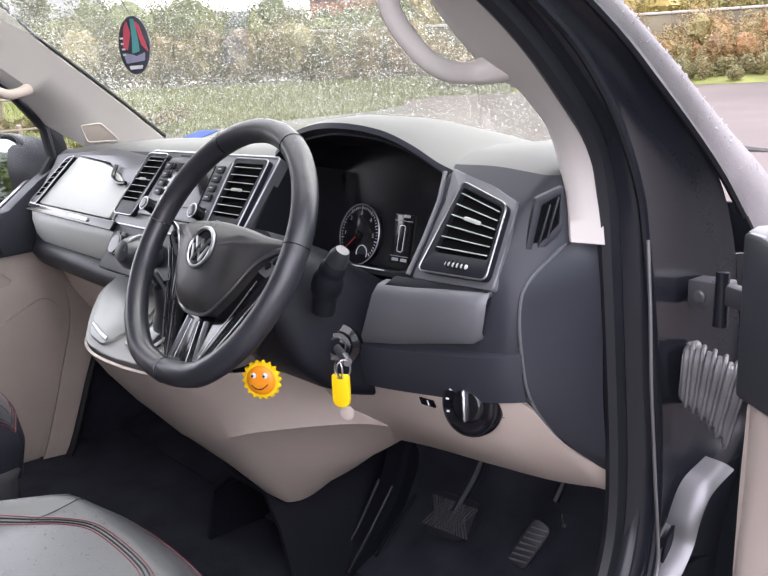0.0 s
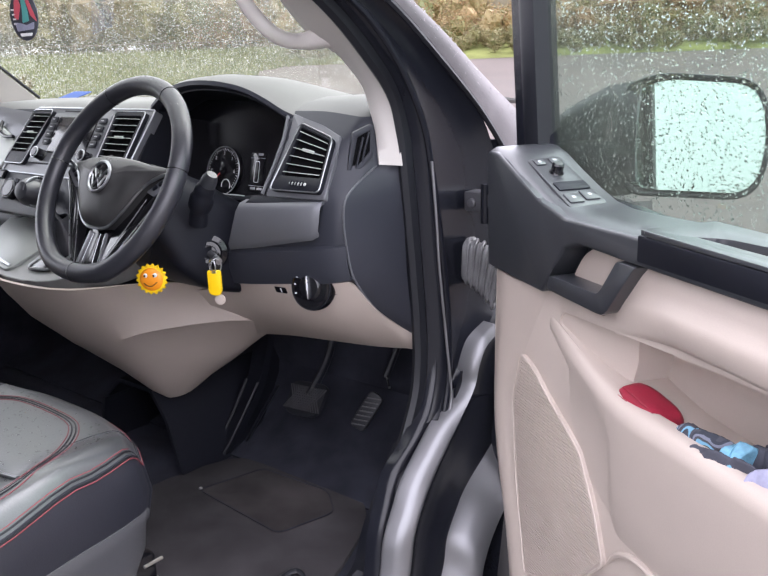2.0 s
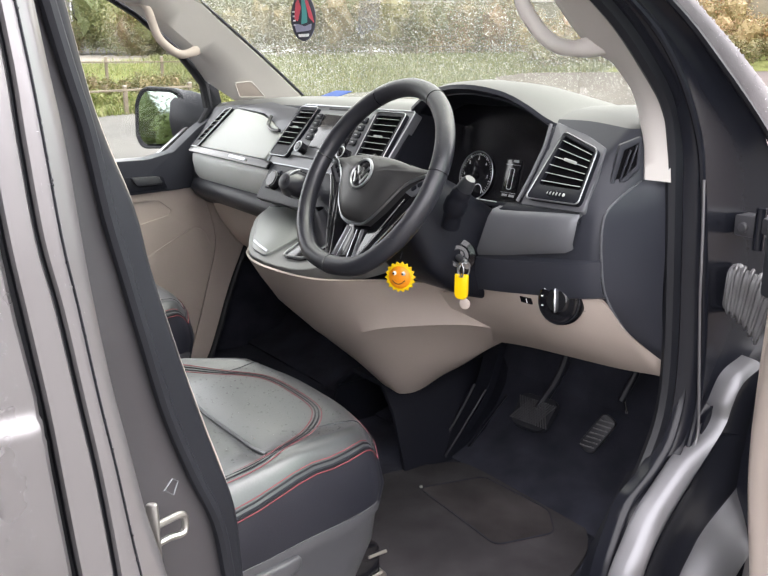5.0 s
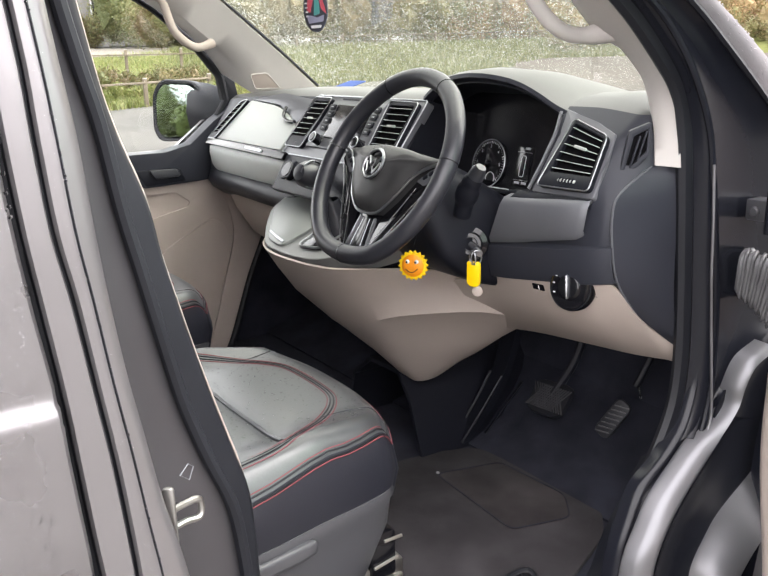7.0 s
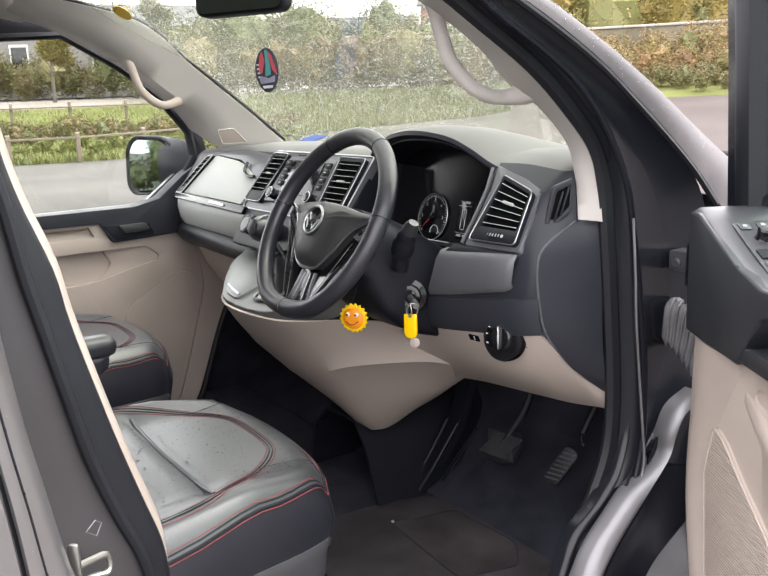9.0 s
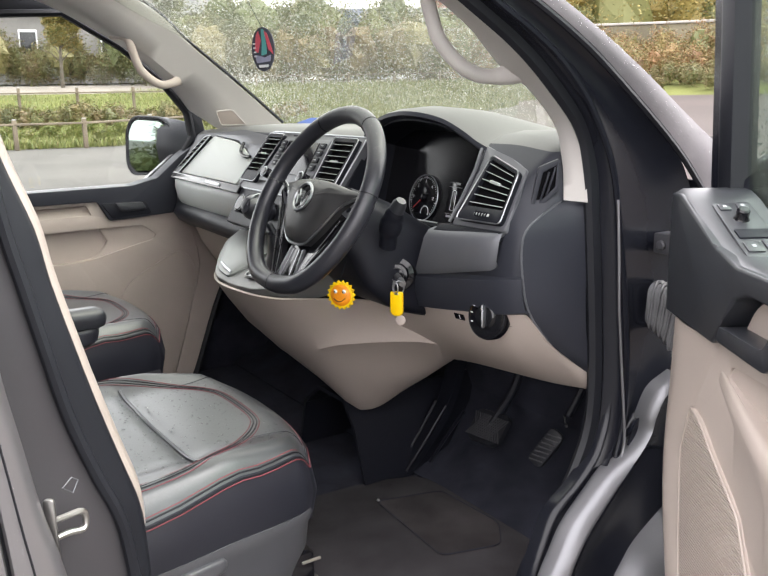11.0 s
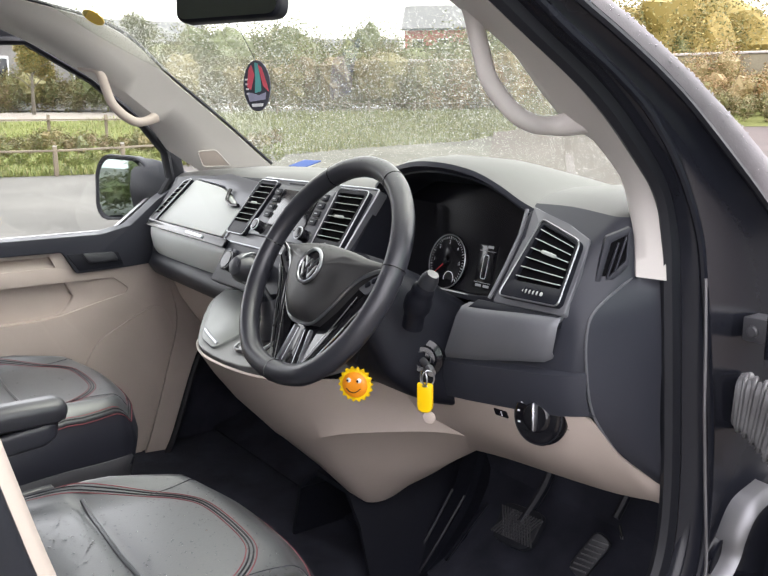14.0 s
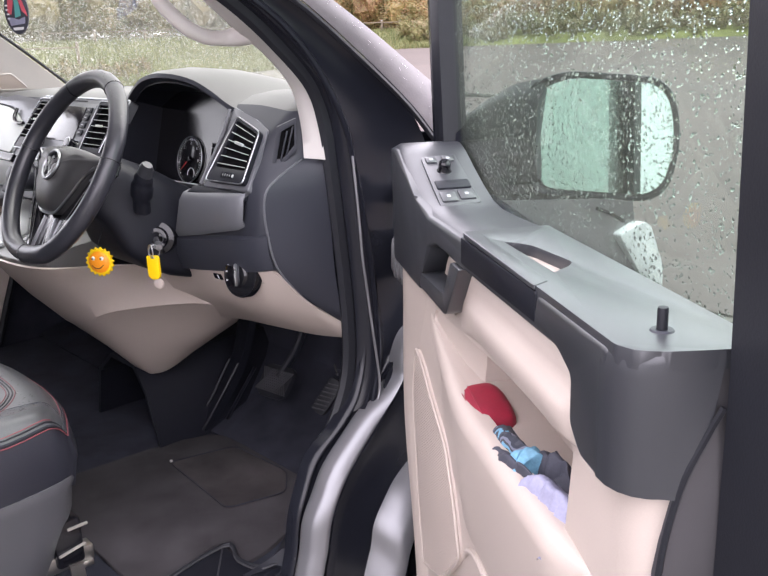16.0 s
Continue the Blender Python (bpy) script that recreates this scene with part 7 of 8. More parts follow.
for k in range(3):
    part("zip_line", tube(spline([pouch_at(x, 0.0175 - 0.004 * k - 0.004 * (x / 0.05) ** 2, 0.0170 + 0.004 * k) for x in (-0.030, -0.015, 0.0, 0.015, 0.030)], 5), 0.0011, 6), M_RED, bag)
cloth = thing("patterned_cloth", DM @ Vector((0.55, 1.0, -0.03)), "crumpled blue, grey and lilac patterned cloth stuffed in the door pocket", "cloth")


def draped(s0, s1, z0, rise, seed, wide=1.0, rough=1.0, slant=0.0, deep=-0.030):
    """A length of cloth lying in soft folds along the pocket."""
    rows = []
    for i in range(41):
        u = i / 40
        row = []
        for j in range(25):
            v = j / 24
            arch = math.sin(math.pi * v) ** 0.6
            end = min(1.0, 5.0 * min(u, 1 - u)) ** 0.5
            q = Vector((u * 3.2 + seed, v * 1.1 + u * 1.3, seed * 1.7))
            fold = rough * (0.007 * math.sin(5 * u + 9 * v + 2.0 * noise.noise(q)) + 0.007 * noise.noise(q * 2.1) + 0.0035 * noise.noise(q * 6.0))
            row.append(DM @ Vector((s0 + (s1 - s0) * u + 0.010 * noise.noise(q * 1.5 + Vector((5, 0, 0))), z0 + slant * u - 0.022 + (rise + 0.022) * arch * end + fold * end, deep + (v - 0.5) * 0.062 * wide * (0.35 + 0.65 * end) + 0.5 * fold)))
        rows.append(row)
    return loft(rows)


cl = part("cloth_body", draped(0.455, 0.668, 1.036, 0.020, 2.0), M_CLOTH, cloth, angle=180)
part("rolled_fold", draped(0.430, 0.552, 1.052, 0.021, 5.3, 0.62, 0.6, 0.0, -0.012), M_CLOTHBLUE, cl, "dark grey and light blue rolled fold", angle=180)
part("rolled_fold", draped(0.436, 0.520, 1.044, 0.019, 7.7, 0.80, 0.5, 0.0, -0.010), M_CLOTH, cl, "dark grey rolled fold", angle=180)
part("blue_band", draped(0.518, 0.552, 1.060, 0.018, 3.4, 0.9, 0.5, 0.004, -0.012), M_LIGHTBLUE, cl, "light blue band", angle=180)
part("grey_fold", draped(0.532, 0.600, 1.064, 0.020, 8.1, 0.55, 0.8), M_NAVY, cl, "dark grey fold", angle=180)
part("lilac_fold", draped(0.548, 0.668, 1.056, 0.019, 11.6, 1.1, 1.3, -0.004, -0.012), M_LILAC, cl, "pale lilac fold", angle=180)
part("dark_hem", draped(0.46, 0.60, 1.048, 0.017, 15.2, 0.5, 0.9, 0.004, 0.000), M_NAVY, cl, "dark grey hem", angle=180)
# ---- passenger door, shut ----
LD = axes((-0.80, 0, 0), Y, Z)  # x ahead, y up, z towards the cabin
ld = thing("passenger_door", (-0.82, -0.3, 0.5), "closed passenger door with beige panel and dark top trim", "van door")


def lm(w=0.0):
    return LD @ Matrix.Translation((0, 0, w))


scoop = [(-0.80, 1.083), (-0.80, 0.975), (-0.361, 0.986), (-0.277, 0.987), (-0.218, 0.994), (-0.126, 1.017), (-0.042, 1.036), (-0.034, 1.050), (-0.075, 1.084)]
lp = part("inner_panel", plate(rounded([(-1.0, 0.50), (0.02, 0.50), (0.06, 0.62), (0.13, 0.90), (0.12, 1.12), (-0.04, 1.125), (-0.21, 1.165), (-1.0, 1.175)], 0.02), lm(), 0.05, 0.005, holes=[rounded([(-0.80, 1.155), (-0.80, 1.122), (-0.225, 1.126), (-0.239, 1.157)], 0.005, 3), rounded(scoop, 0.006, 3)]), M_BEIGE, ld, "beige plastic inner panel")
part("top_trim", plate(rounded([(-1.0, 1.172), (-0.208, 1.166), (-0.175, 1.106), (-0.03, 1.112), (0.125, 1.12), (0.125, 1.33), (0.06, 1.29), (-0.02, 1.225), (-0.10, 1.207), (-1.0, 1.205)], 0.008), lm(0.012), 0.06, 0.006, seg=3), M_DASH, ld, "dark plastic top trim")
part("recess_back", plate([(-0.84, 0.96), (-0.16, 0.96), (-0.16, 1.16), (-0.84, 1.165)], lm(-0.026), 0.004), M_BEIGE, lp)
part("shelf_slope", loft([[LD @ Vector((y, z, w)) for y in (-0.80, -0.40, -0.222)] for z, w in ((1.121, -0.003), (1.128, -0.008), (1.152, -0.024))]), M_BEIGE, lp)
# shallow scoop that runs out towards the dash, with a deeper pocket behind it
rows = []
for z, y0 in ((0.965, -0.27), (0.987, -0.245), (1.000, -0.218), (1.014, -0.202), (1.028, -0.190), (1.042, -0.183), (1.056, -0.189), (1.068, -0.197), (1.095, -0.206)):
    rows.append([LD @ Vector((y0 + (-0.026 - y0) * f, z, w)) for f, w in ((0.0, -0.028), (0.004, -0.016), (0.03, -0.0130), (0.4, -0.010), (0.8, -0.005), (1.0, -0.002))])
part("scoop", loft(rows, flip=True), M_BEIGE, lp, angle=50)
lh = part("handle_recess", plate(rounded([(-0.198, 1.160), (-0.166, 1.112), (-0.046, 1.118), (-0.060, 1.156)], 0.006), lm(0.0145), 0.006, 0.002), M_DARK, ld, "dark release handle recess")
part("release_lever", plate(rounded([(-0.158, 1.159), (-0.140, 1.131), (-0.062, 1.134), (-0.074, 1.157)], 0.008), lm(0.022), 0.010, 0.004), M_DOORTRIM, lh, "dark grey release lever")
part("lower_insert", plate(rounded([(-0.19, 0.70), (-0.168, 0.853), (-0.145, 0.889), (-0.120, 0.917), (-0.071, 0.942), (-0.022, 0.967), (0.034, 0.993), (0.068, 0.975), (0.088, 0.92), (0.070, 0.84), (0.024, 0.715), (-0.01, 0.62), (-0.03, 0.55), (-0.19, 0.55)], 0.02), lm(0.005), 0.02, 0.004), M_BEIGE, lp, "raised lower panel section")
part("lower_post", thick(loft([spline([(-0.80, 0.07, 1.1), (-0.79, 0.10, 0.95), (-0.785, 0.06, 0.80), (-0.78, 0.0, 0.62), (-0.78, -0.03, 0.55)], 4), spline([(-0.79, 0.20, 1.1), (-0.78, 0.20, 0.95), (-0.775, 0.13, 0.80), (-0.77, 0.06, 0.62), (-0.77, 0.03, 0.55)], 4)]), 0.01), M_BEIGE, van)
part("far_seal", tube(spline([(-0.765, 0.21, 1.05), (-0.76, 0.20, 0.95), (-0.755, 0.13, 0.80), (-0.75, 0.06, 0.62), (-0.75, 0.03, 0.56)], 5), 0.010, 8), M_RUBBER, van)
part("far_kick_panel", thick(loft([spline([(-0.850, y, 0.50), (-0.850, y, 0.75), (-0.850, y, 1.12)], 4) for y in (-0.30, 0.20, 0.52)]), 0.006), M_CARPET, van, "dark carpeted far kick panel")
# window frame and glass
wf = [(-1.0, 1.205), (-0.10, 1.207), (-0.02, 1.225), (0.085, 1.30), (0.115, 1.345), (0.105, 1.415), (0.02, 1.523), (-0.09, 1.615), (-0.25, 1.708), (-0.42, 1.70), (-1.0, 1.70)]
part("window_seal", tube([LD @ Vector((y, z, -0.02 - 0.0 * z)) for y, z in wf[3:]], 0.012, 8), M_RUBBER, ld, "black window seal")
pane2 = part("window_glass", plate(wf, LD @ Matrix.Translation((0, 0, -0.045)), 0.004), M_GLASS, ld, "clear window glass")
pane2.visible_shadow = False
part("window_frame", plate([(-1.0, 1.70), (-0.42, 1.70), (-0.25, 1.708), (-0.09, 1.615), (0.02, 1.523), (0.105, 1.415), (0.115, 1.345), (0.16, 1.34), (0.145, 1.42), (0.05, 1.545), (-0.07, 1.66), (-0.24, 1.77), (-1.0, 1.80)], LD @ Matrix.Translation((0, 0, -0.015)), 0.05, 0.004), M_RUBBER, ld)
part("door_skin", plate([(-1.0, 0.45), (0.25, 0.45), (0.25, 1.30), (0.10, 1.30), (-0.03, 1.20), (-1.0, 1.195)], LD @ Matrix.Translation((0, 0, -0.12)), 0.02), M_PAINT, ld)
part("far_wing", block((0.03, 1.1, 0.75), Matrix.Translation((-0.925, 0.82, 0.86)), 0.01), M_PAINT, van)
strip("outer_pillar", left(C4b), left(C5), M_PILLAR, "grey metallic front pillar", bulge=-0.012)
# far door mirror
lmir = part("mirror_housing", bmesh.new(), M_DARK, ld, "black door mirror housing")
LMM = axes((-1.070, 0.050, 1.306), (0.96, 0.28, 0), (-0.016, 0.056, 1))
outl2 = rounded([(-0.118, -0.060), (-0.09, -0.092), (0.092, -0.080), (0.115, 0.06), (0.07, 0.088), (-0.08, 0.092), (-0.118, 0.05)], 0.04, 6)
rows = []
for k, dz in ((0.90, -0.012), (0.99, 0.0), (1.02, -0.01), (1.0, -0.035), (0.86, -0.075), (0.6, -0.10), (0.02, -0.11)):
    rows.append([LMM @ Vector((q.x * k * 1.12, q.y * k * 1.10, dz)) for q in outl2])
bm = loft(rows, True)
bm.to_mesh(lmir.data)
bm.free()
lmir.data.shade_smooth()
part("mirror_glass", plate([Vector((q.x * 0.97, q.y * 0.95)) for q in outl2], LMM @ Matrix.Translation((0, 0, -0.003)), 0.004), M_MIRROR, lmir, "mirror glass")
part("mirror_arm", loft([[Vector(p) + Vector((0, dy, dz * h)) for dy, dz in ((-0.012, -0.6), (-0.02, 0), (-0.012, 0.6), (0.03, 1), (0.09, 0.8), (0.11, 0), (0.09, -0.8), (0.03, -1))] for p, h in (((-1.00, 0.075, 1.308), 0.090), ((-0.96, 0.085, 1.306), 0.090), ((-0.92, 0.10, 1.300), 0.082), ((-0.885, 0.12, 1.29), 0.068), ((-0.84, 0.14, 1.28), 0.060))], True, caps=True), M_DARK, lmir, "black mirror arm", angle=60)


# ---- seats ----
def seat(cx, label, with_rest, facing):
    t = thing("front_seat", (cx, -0.5, 0.565), label, "seat", group="front seats")
    widths = [(-0.24, 0.200), (-0.285, 0.200), (-0.31, 0.218), (-0.35, 0.234), (-0.40, 0.248), (-0.49, 0.268), (-0.60, 0.284), (-0.80, 0.288)]

    widths = [(q.x, q.y) for q in spline([(y, w, 0) for y, w in widths], 8)]

    def hw(y):
        """Half the cushion's width at y along."""
        for (a, p), (b, q) in zip(widths, widths[1:]):
            if b <= y <= a:
                return p + (q - p) * (a - y) / (a - b)
        return widths[0][1] if y > -0.285 else widths[-1][1]

    front = lambda u: -0.250 - 0.036 * abs(u) ** 2.6

    def top(u, y):
        """Height of the cushion; u across from -1 to 1, y along."""
        d = max(0.0, front(u) - y)
        a = abs(u)
        z = 0.930 + 0.020 * min(1, max(0, (a - 0.62) / 0.26)) ** 1.5 * min(1, d / 0.15)
        z -= 0.030 * max(0, (a - 0.86) / 0.14) ** 2 * min(1, 0.5 + d / 0.2)
        z -= 0.034 * max(0, 1 - d / 0.045) ** 2.2
        z -= 0.006 * math.exp(-((y + 0.475) / 0.012) ** 2) * (a < 0.74)
        return z - 0.022 * min(1, max(0, (-0.44 - y) / 0.12)) * max(0, (a - 0.72) / 0.28)

    us = [-1.0, -0.985, -0.96, -0.92, -0.87, -0.80, -0.72, -0.62, -0.45, -0.25, 0, 0.25, 0.45, 0.62, 0.72, 0.80, 0.87, 0.92, 0.96, 0.985, 1.0]
    rows = []
    for v in (0, 0.006, 0.015, 0.03, 0.05, 0.075, 0.11, 0.16, 0.22, 0.29, 0.36, 0.41, 0.43, 0.445, 0.46, 0.50, 0.6, 0.7, 0.85, 1.0):
        row = []
        for u in us:
            y = front(u) + (-0.77 - front(u)) * v
            row.append(Vector((cx + u * hw(y), y, top(u, y))))
        rows.append(row)
    part("cushion", loft([spline(r, 2) for r in rows], flip=True), M_LEATHER, t, "dark grey leather cushion with red stitching, wet", angle=80)
    edge = [r[0] for r in rows[::-1]] + rows[0][1:-1] + [r[-1] for r in rows]
    edge = [p for i, p in enumerate(edge) if i == 0 or (p - edge[i - 1]).length > 0.002]
    outward = []
    for i, p in enumerate(edge):
        d = edge[min(i + 1, len(edge) - 1)] - edge[max(i - 1, 0)]
        outward.append(Vector((-d.y, d.x, 0)).normalized())
    low = [Vector((p.x, p.y, 0.785)) + o * 0.004 for p, o in zip(edge, outward)]
    mid = [a.lerp(b, 0.5) + o * 0.012 for a, b, o in zip(edge, low, outward)]
    upper = [a.lerp(b, 0.15) + o * 0.006 for a, b, o in zip(edge, low, outward)]
    part("cushion_side", loft([edge, upper, mid, low]), M_SIDE, t, "black cushion side", angle=80)
    for dz, out in ((0.0085, -0.0050), (-0.0060, 0.0042)):
        part("stitch_line", tube([p + o * out + Z * dz for p, o in zip(edge, outward)], 0.0009, 5), M_STITCH, t, "red stitching")
    for dz, out in ((0.0048, -0.0028), (-0.0028, 0.0018)):
        part("piping", tube([p + o * out + Z * dz for p, o in zip(edge, outward)], 0.0016, 6), M_RUBBER, t)
    # inner panel seam, cross seam, bolster seams
    loop = [(-0.245, -0.60), (-0.232, -0.50), (-0.200, -0.44), (-0.160, -0.383), (-0.115, -0.340), (-0.06, -0.320), (0.06, -0.320), (0.115, -0.340), (0.160, -0.383), (0.200, -0.44), (0.232, -0.50), (0.245, -0.60)]
    line = spline([(x, y, 0) for x, y in loop], 6)
    at = lambda x, y, dz: Vector((cx + x, y, top(x / hw(y), y) + dz))
    for off, mm, r in ((-0.0065, M_STITCH, 0.0008), (0.0065, M_STITCH, 0.0008), (-0.0025, M_RUBBER, 0.0013), (0.0025, M_RUBBER, 0.0013)):
        part("panel_seam", tube([at(p.x * (1 - off / 0.18), p.y - off, 0.0003) for p in line], r, 5), mm, t)
    part("cross_seam", tube([at(-0.195 + 0.039 * i, -0.478 + 0.006 * abs(i - 5) / 5, 0.0005) for i in range(11)], 0.0040, 8), M_LEATHER, t)
    for s in (-1, 1):
        part("bolster_seam", tube([at(s * p.x, p.y, 0.0002) for p in spline([(0.155, -0.382, 0), (0.158, -0.345, 0), (0.168, -0.31, 0), (0.180, -0.284, 0)], 5)], 0.0009, 5), M_SIDE, t)
    # plastic base shell
    ring = [(-hw(y) - 0.012, y) for y in (-0.80, -0.60, -0.49, -0.40, -0.34)] + [(-0.212, -0.290), (-0.15, -0.272), (0.0, -0.264), (0.15, -0.272), (0.212, -0.290)] + [(hw(y) + 0.012, y) for y in (-0.34, -0.40, -0.49, -0.60, -0.80)]
    ring = spline([(x, y, 0) for x, y in ring], 3)
    rows = [[Vector((cx + q.x * k, (q.y + 0.5) * k - 0.5 + dy, z - (0.024 + 0.013 * min(1, max(0, (q.y + 0.45) / 0.15))) * (z > 0.8))) for q in ring] for k, dy, z in ((0.955, 0.0, 0.838), (0.985, 0.0, 0.850), (1.0, 0.0, 0.849), (1.008, 0.0, 0.838), (0.992, -0.002, 0.824), (0.985, -0.006, 0.745), (0.97, -0.03, 0.69), (0.95, -0.05, 0.64))]
    base = part("base_shell", loft(rows), M_SHELL, t, "dark grey plastic seat base", angle=60)
    part("grip_lever", loft([[Vector((cx + hw(y) + 0.014 + q.x, y, 0.801 + q.y)) for q in rounded([(-0.010 * k, -0.012 * k), (0.010 * k, -0.012 * k), (0.010 * k, 0.012 * k), (-0.010 * k, 0.012 * k)], 0.006, 3)] for y, k in ((-0.466, 0.3), (-0.472, 0.85), (-0.49, 1), (-0.60, 1), (-0.66, 1))], True, caps=True), M_SHELL, base, "plastic adjusting lever")
    latch = part("front_latch", block((0.05, 0.05, 0.085), Matrix.Translation((cx + 0.192, -0.312, 0.690)), 0.008), M_BLACK, base, "black seat latch with bright steel edges")
    for y0, z0, y1, z1 in ((-0.313, 0.718, -0.279, 0.718), (-0.333, 0.675, -0.287, 0.683)):
        part("latch_edge", tube([(cx + 0.219, y0, z0), (cx + 0.219, y1, z1)], 0.0028, 6), M_STEEL, latch)
    part("latch_bracket", thick(loft([[Vector((cx + 0.218, y, z)) for y, z in ((-0.318, 0.650), (-0.314, 0.615), (-0.322, 0.575))], [Vector((cx + 0.218, y, z)) for y, z in ((-0.294, 0.646), (-0.292, 0.612), (-0.304, 0.575))]]), 0.004), M_STEEL, latch)
    part("pedestal", block((0.40, 0.42, 0.10), Matrix.Translation((cx, -0.60, 0.615)), 0.01), M_DARK, t)
    rail = part("seat_rail", block((0.03, 0.50, 0.03), Matrix.Translation((cx + 0.195, -0.52, 0.655)), 0.004), M_STEEL, t)
    part("rail_bolt", block((0.035, 0.03, 0.012), Matrix.Translation((cx + 0.20, -0.29, 0.64)), 0.003), M_STEEL, rail)
    # backrest
    bk = [[Vector((cx + x * w, y + (0.03 if abs(x) > 0.16 else 0), z)) for x in (-0.24, -0.2, -0.12, 0, 0.12, 0.2, 0.24)] for y, z, w in ((-0.765, 0.90, 0.9), (-0.775, 1.05, 1.0), (-0.81, 1.25, 1.0), (-0.86, 1.45, 0.92), (-0.88, 1.52, 0.7))]
    part("backrest", thick(loft([spline(r, 3) for r in bk], flip=True), 0.09), M_LEATHER, t, "dark leather backrest", angle=80)
    if with_rest:
        ar = [[Vector((cx - 0.262 + q.x, y, 1.068 + q.y - dz)) for q in rounded([(-0.020 * k, -0.024 * k), (0.020 * k, -0.024 * k), (0.026 * k, 0.002 * k), (0.014 * k, 0.016 * k), (-0.016 * k, 0.016 * k), (-0.026 * k, 0.002 * k)], 0.010, 4)] for y, k, dz in ((-0.468, 0.35, 0.004), (-0.474, 0.8, 0.002), (-0.488, 1.0, 0), (-0.60, 1.02, 0), (-0.80, 1.0, -0.004))]
        under = [[Vector((cx - 0.262 + q.x, y, 1.040 + q.y - dz)) for q in rounded([(-0.020 * k, -0.026 * k), (0.020 * k, -0.026 * k), (0.023 * k, 0.010 * k), (-0.023 * k, 0.010 * k)], 0.010, 4)] for y, k, dz in ((-0.484, 0.35, 0.0), (-0.490, 0.8, 0.0), (-0.508, 1.0, 0.003), (-0.60, 1.0, 0.012), (-0.80, 1.0, 0.02))]
        part("armrest_pad", loft(under, True, caps=True), M_SIDE, t, "dark lower half of the armrest", angle=60)
        part("armrest", loft(ar, True, caps=True), M_WHEEL, t, "dark padded armrest", angle=60)

    # rain on the cushion
    rnd = random.Random(int(cx * 100) + 70)
    sp = []
    for _ in range(760 if facing else 60):
        x, y = rnd.uniform(-0.2, 0.2), rnd.uniform(-0.62, -0.30)
        sp.append((at(x, y, 0.0003), Z, rnd.choice((0.0008, 0.0010, 0.0013, 0.0016, 0.0021))))
    drops("rain", sp, t, "rain drops on the leather", flat=0.65)
    return t


seat(0.447, "dark leather driver's seat with red stitching and rain drops", True, True)
far_seat = seat(-0.392, "dark leather passenger seat with red stitching", False, False)
far_seat.matrix_basis = Matrix.Translation((0.006, 0.034, 0.008)) @ far_seat.matrix_basis

# ---- floor mats ----
mat_thing = thing("floor_mat", (0.5, 0.05, 0.565), "worn dark grey carpet floor mat with a heel pad", "floor mat")
fm = part("mat_sheet", plate(rounded([(0.20, -0.22), (0.76, -0.22), (0.77, 0.0), (0.70, 0.17), (0.62, 0.25), (0.26, 0.22), (0.22, 0.10)], 0.04), axes((0, 0, 0.574), X, Y), 0.008, 0.003), M_MAT, mat_thing)
pad_pts = rounded([(0.318, 0.055), (0.585, 0.035), (0.62, 0.16), (0.55, 0.215), (0.36, 0.205)], 0.02)
part("heel_pad", plate(pad_pts, axes((0, 0, 0.5765), X, Y), 0.004, 0.001), M_HEEL, fm, "worn heel pad")
part("pad_stitching", tube([Vector((*q, 0.577)) for q in pad_pts], 0.0012, 5, closed=True), M_CARPET, fm)
part("press_stud", lathe([(0.0, 0.004), (0.003, 0.003), (0.004, 0.0)], Matrix.Translation((0.318, 0.06, 0.577)), 10), M_STEEL, fm)
well = [(0.745, -0.320), (0.727, -0.208), (0.703, -0.044), (0.760, -0.052), (0.809, -0.038), (0.821, 0.006)]
# flat dark plate stands in for the sunken step well
step = part("step_well", plate([*well, (0.832, 0.006), (0.832, -0.320)], axes((0, 0, 0.580), X, Y), 0.01, 0.002), M_DARK, van, "black plastic step well drawn flat, highlights painted on its edge")
rim_line = spline([(x, y, 0.582) for x, y in well], 5)
part("step_rim", tube(rim_line, 0.0045, 8), M_RUBBER, step)
# pale tubes paint the highlights along the rim and inner corner
part("step_rim_glint", tube([p + Vector((0.006, -0.006, 0.001)) for p in rim_line], 0.0016, 6), M_BRACKET, step)
part("step_crease", tube([(0.708, -0.052, 0.582), (0.787, -0.114, 0.582), (0.800, -0.20, 0.582)], 0.0016, 6), M_BRACKET, step)
# rain on the near paint
rnd = random.Random(21)
sp = []
for _ in range(2600):
    z, y = rnd.uniform(0.75, 1.60), -0.852 - rnd.random() * 0.10
    sp.append((Vector((pz(z) + 0.0035 + swage(z), y, z)), X, rnd.choice((0.0008, 0.0011, 0.0014, 0.0019))))
for _ in range(300):
    r = b_rows[rnd.randrange(len(b_rows))]
    sp.append((Vector((pz(r[0]) + 0.0005, r[3] * 0.3 + r[4] * 0.7 + rnd.uniform(-0.004, 0.008), r[0] + rnd.uniform(-0.01, 0.01))), X, rnd.choice((0.0008, 0.0012))))
drops("rain", sp, van, "rain drops on the side panels", flat=0.8)
pa, pb = spline(C4b, 8), spline(C5, 8)
sp = []
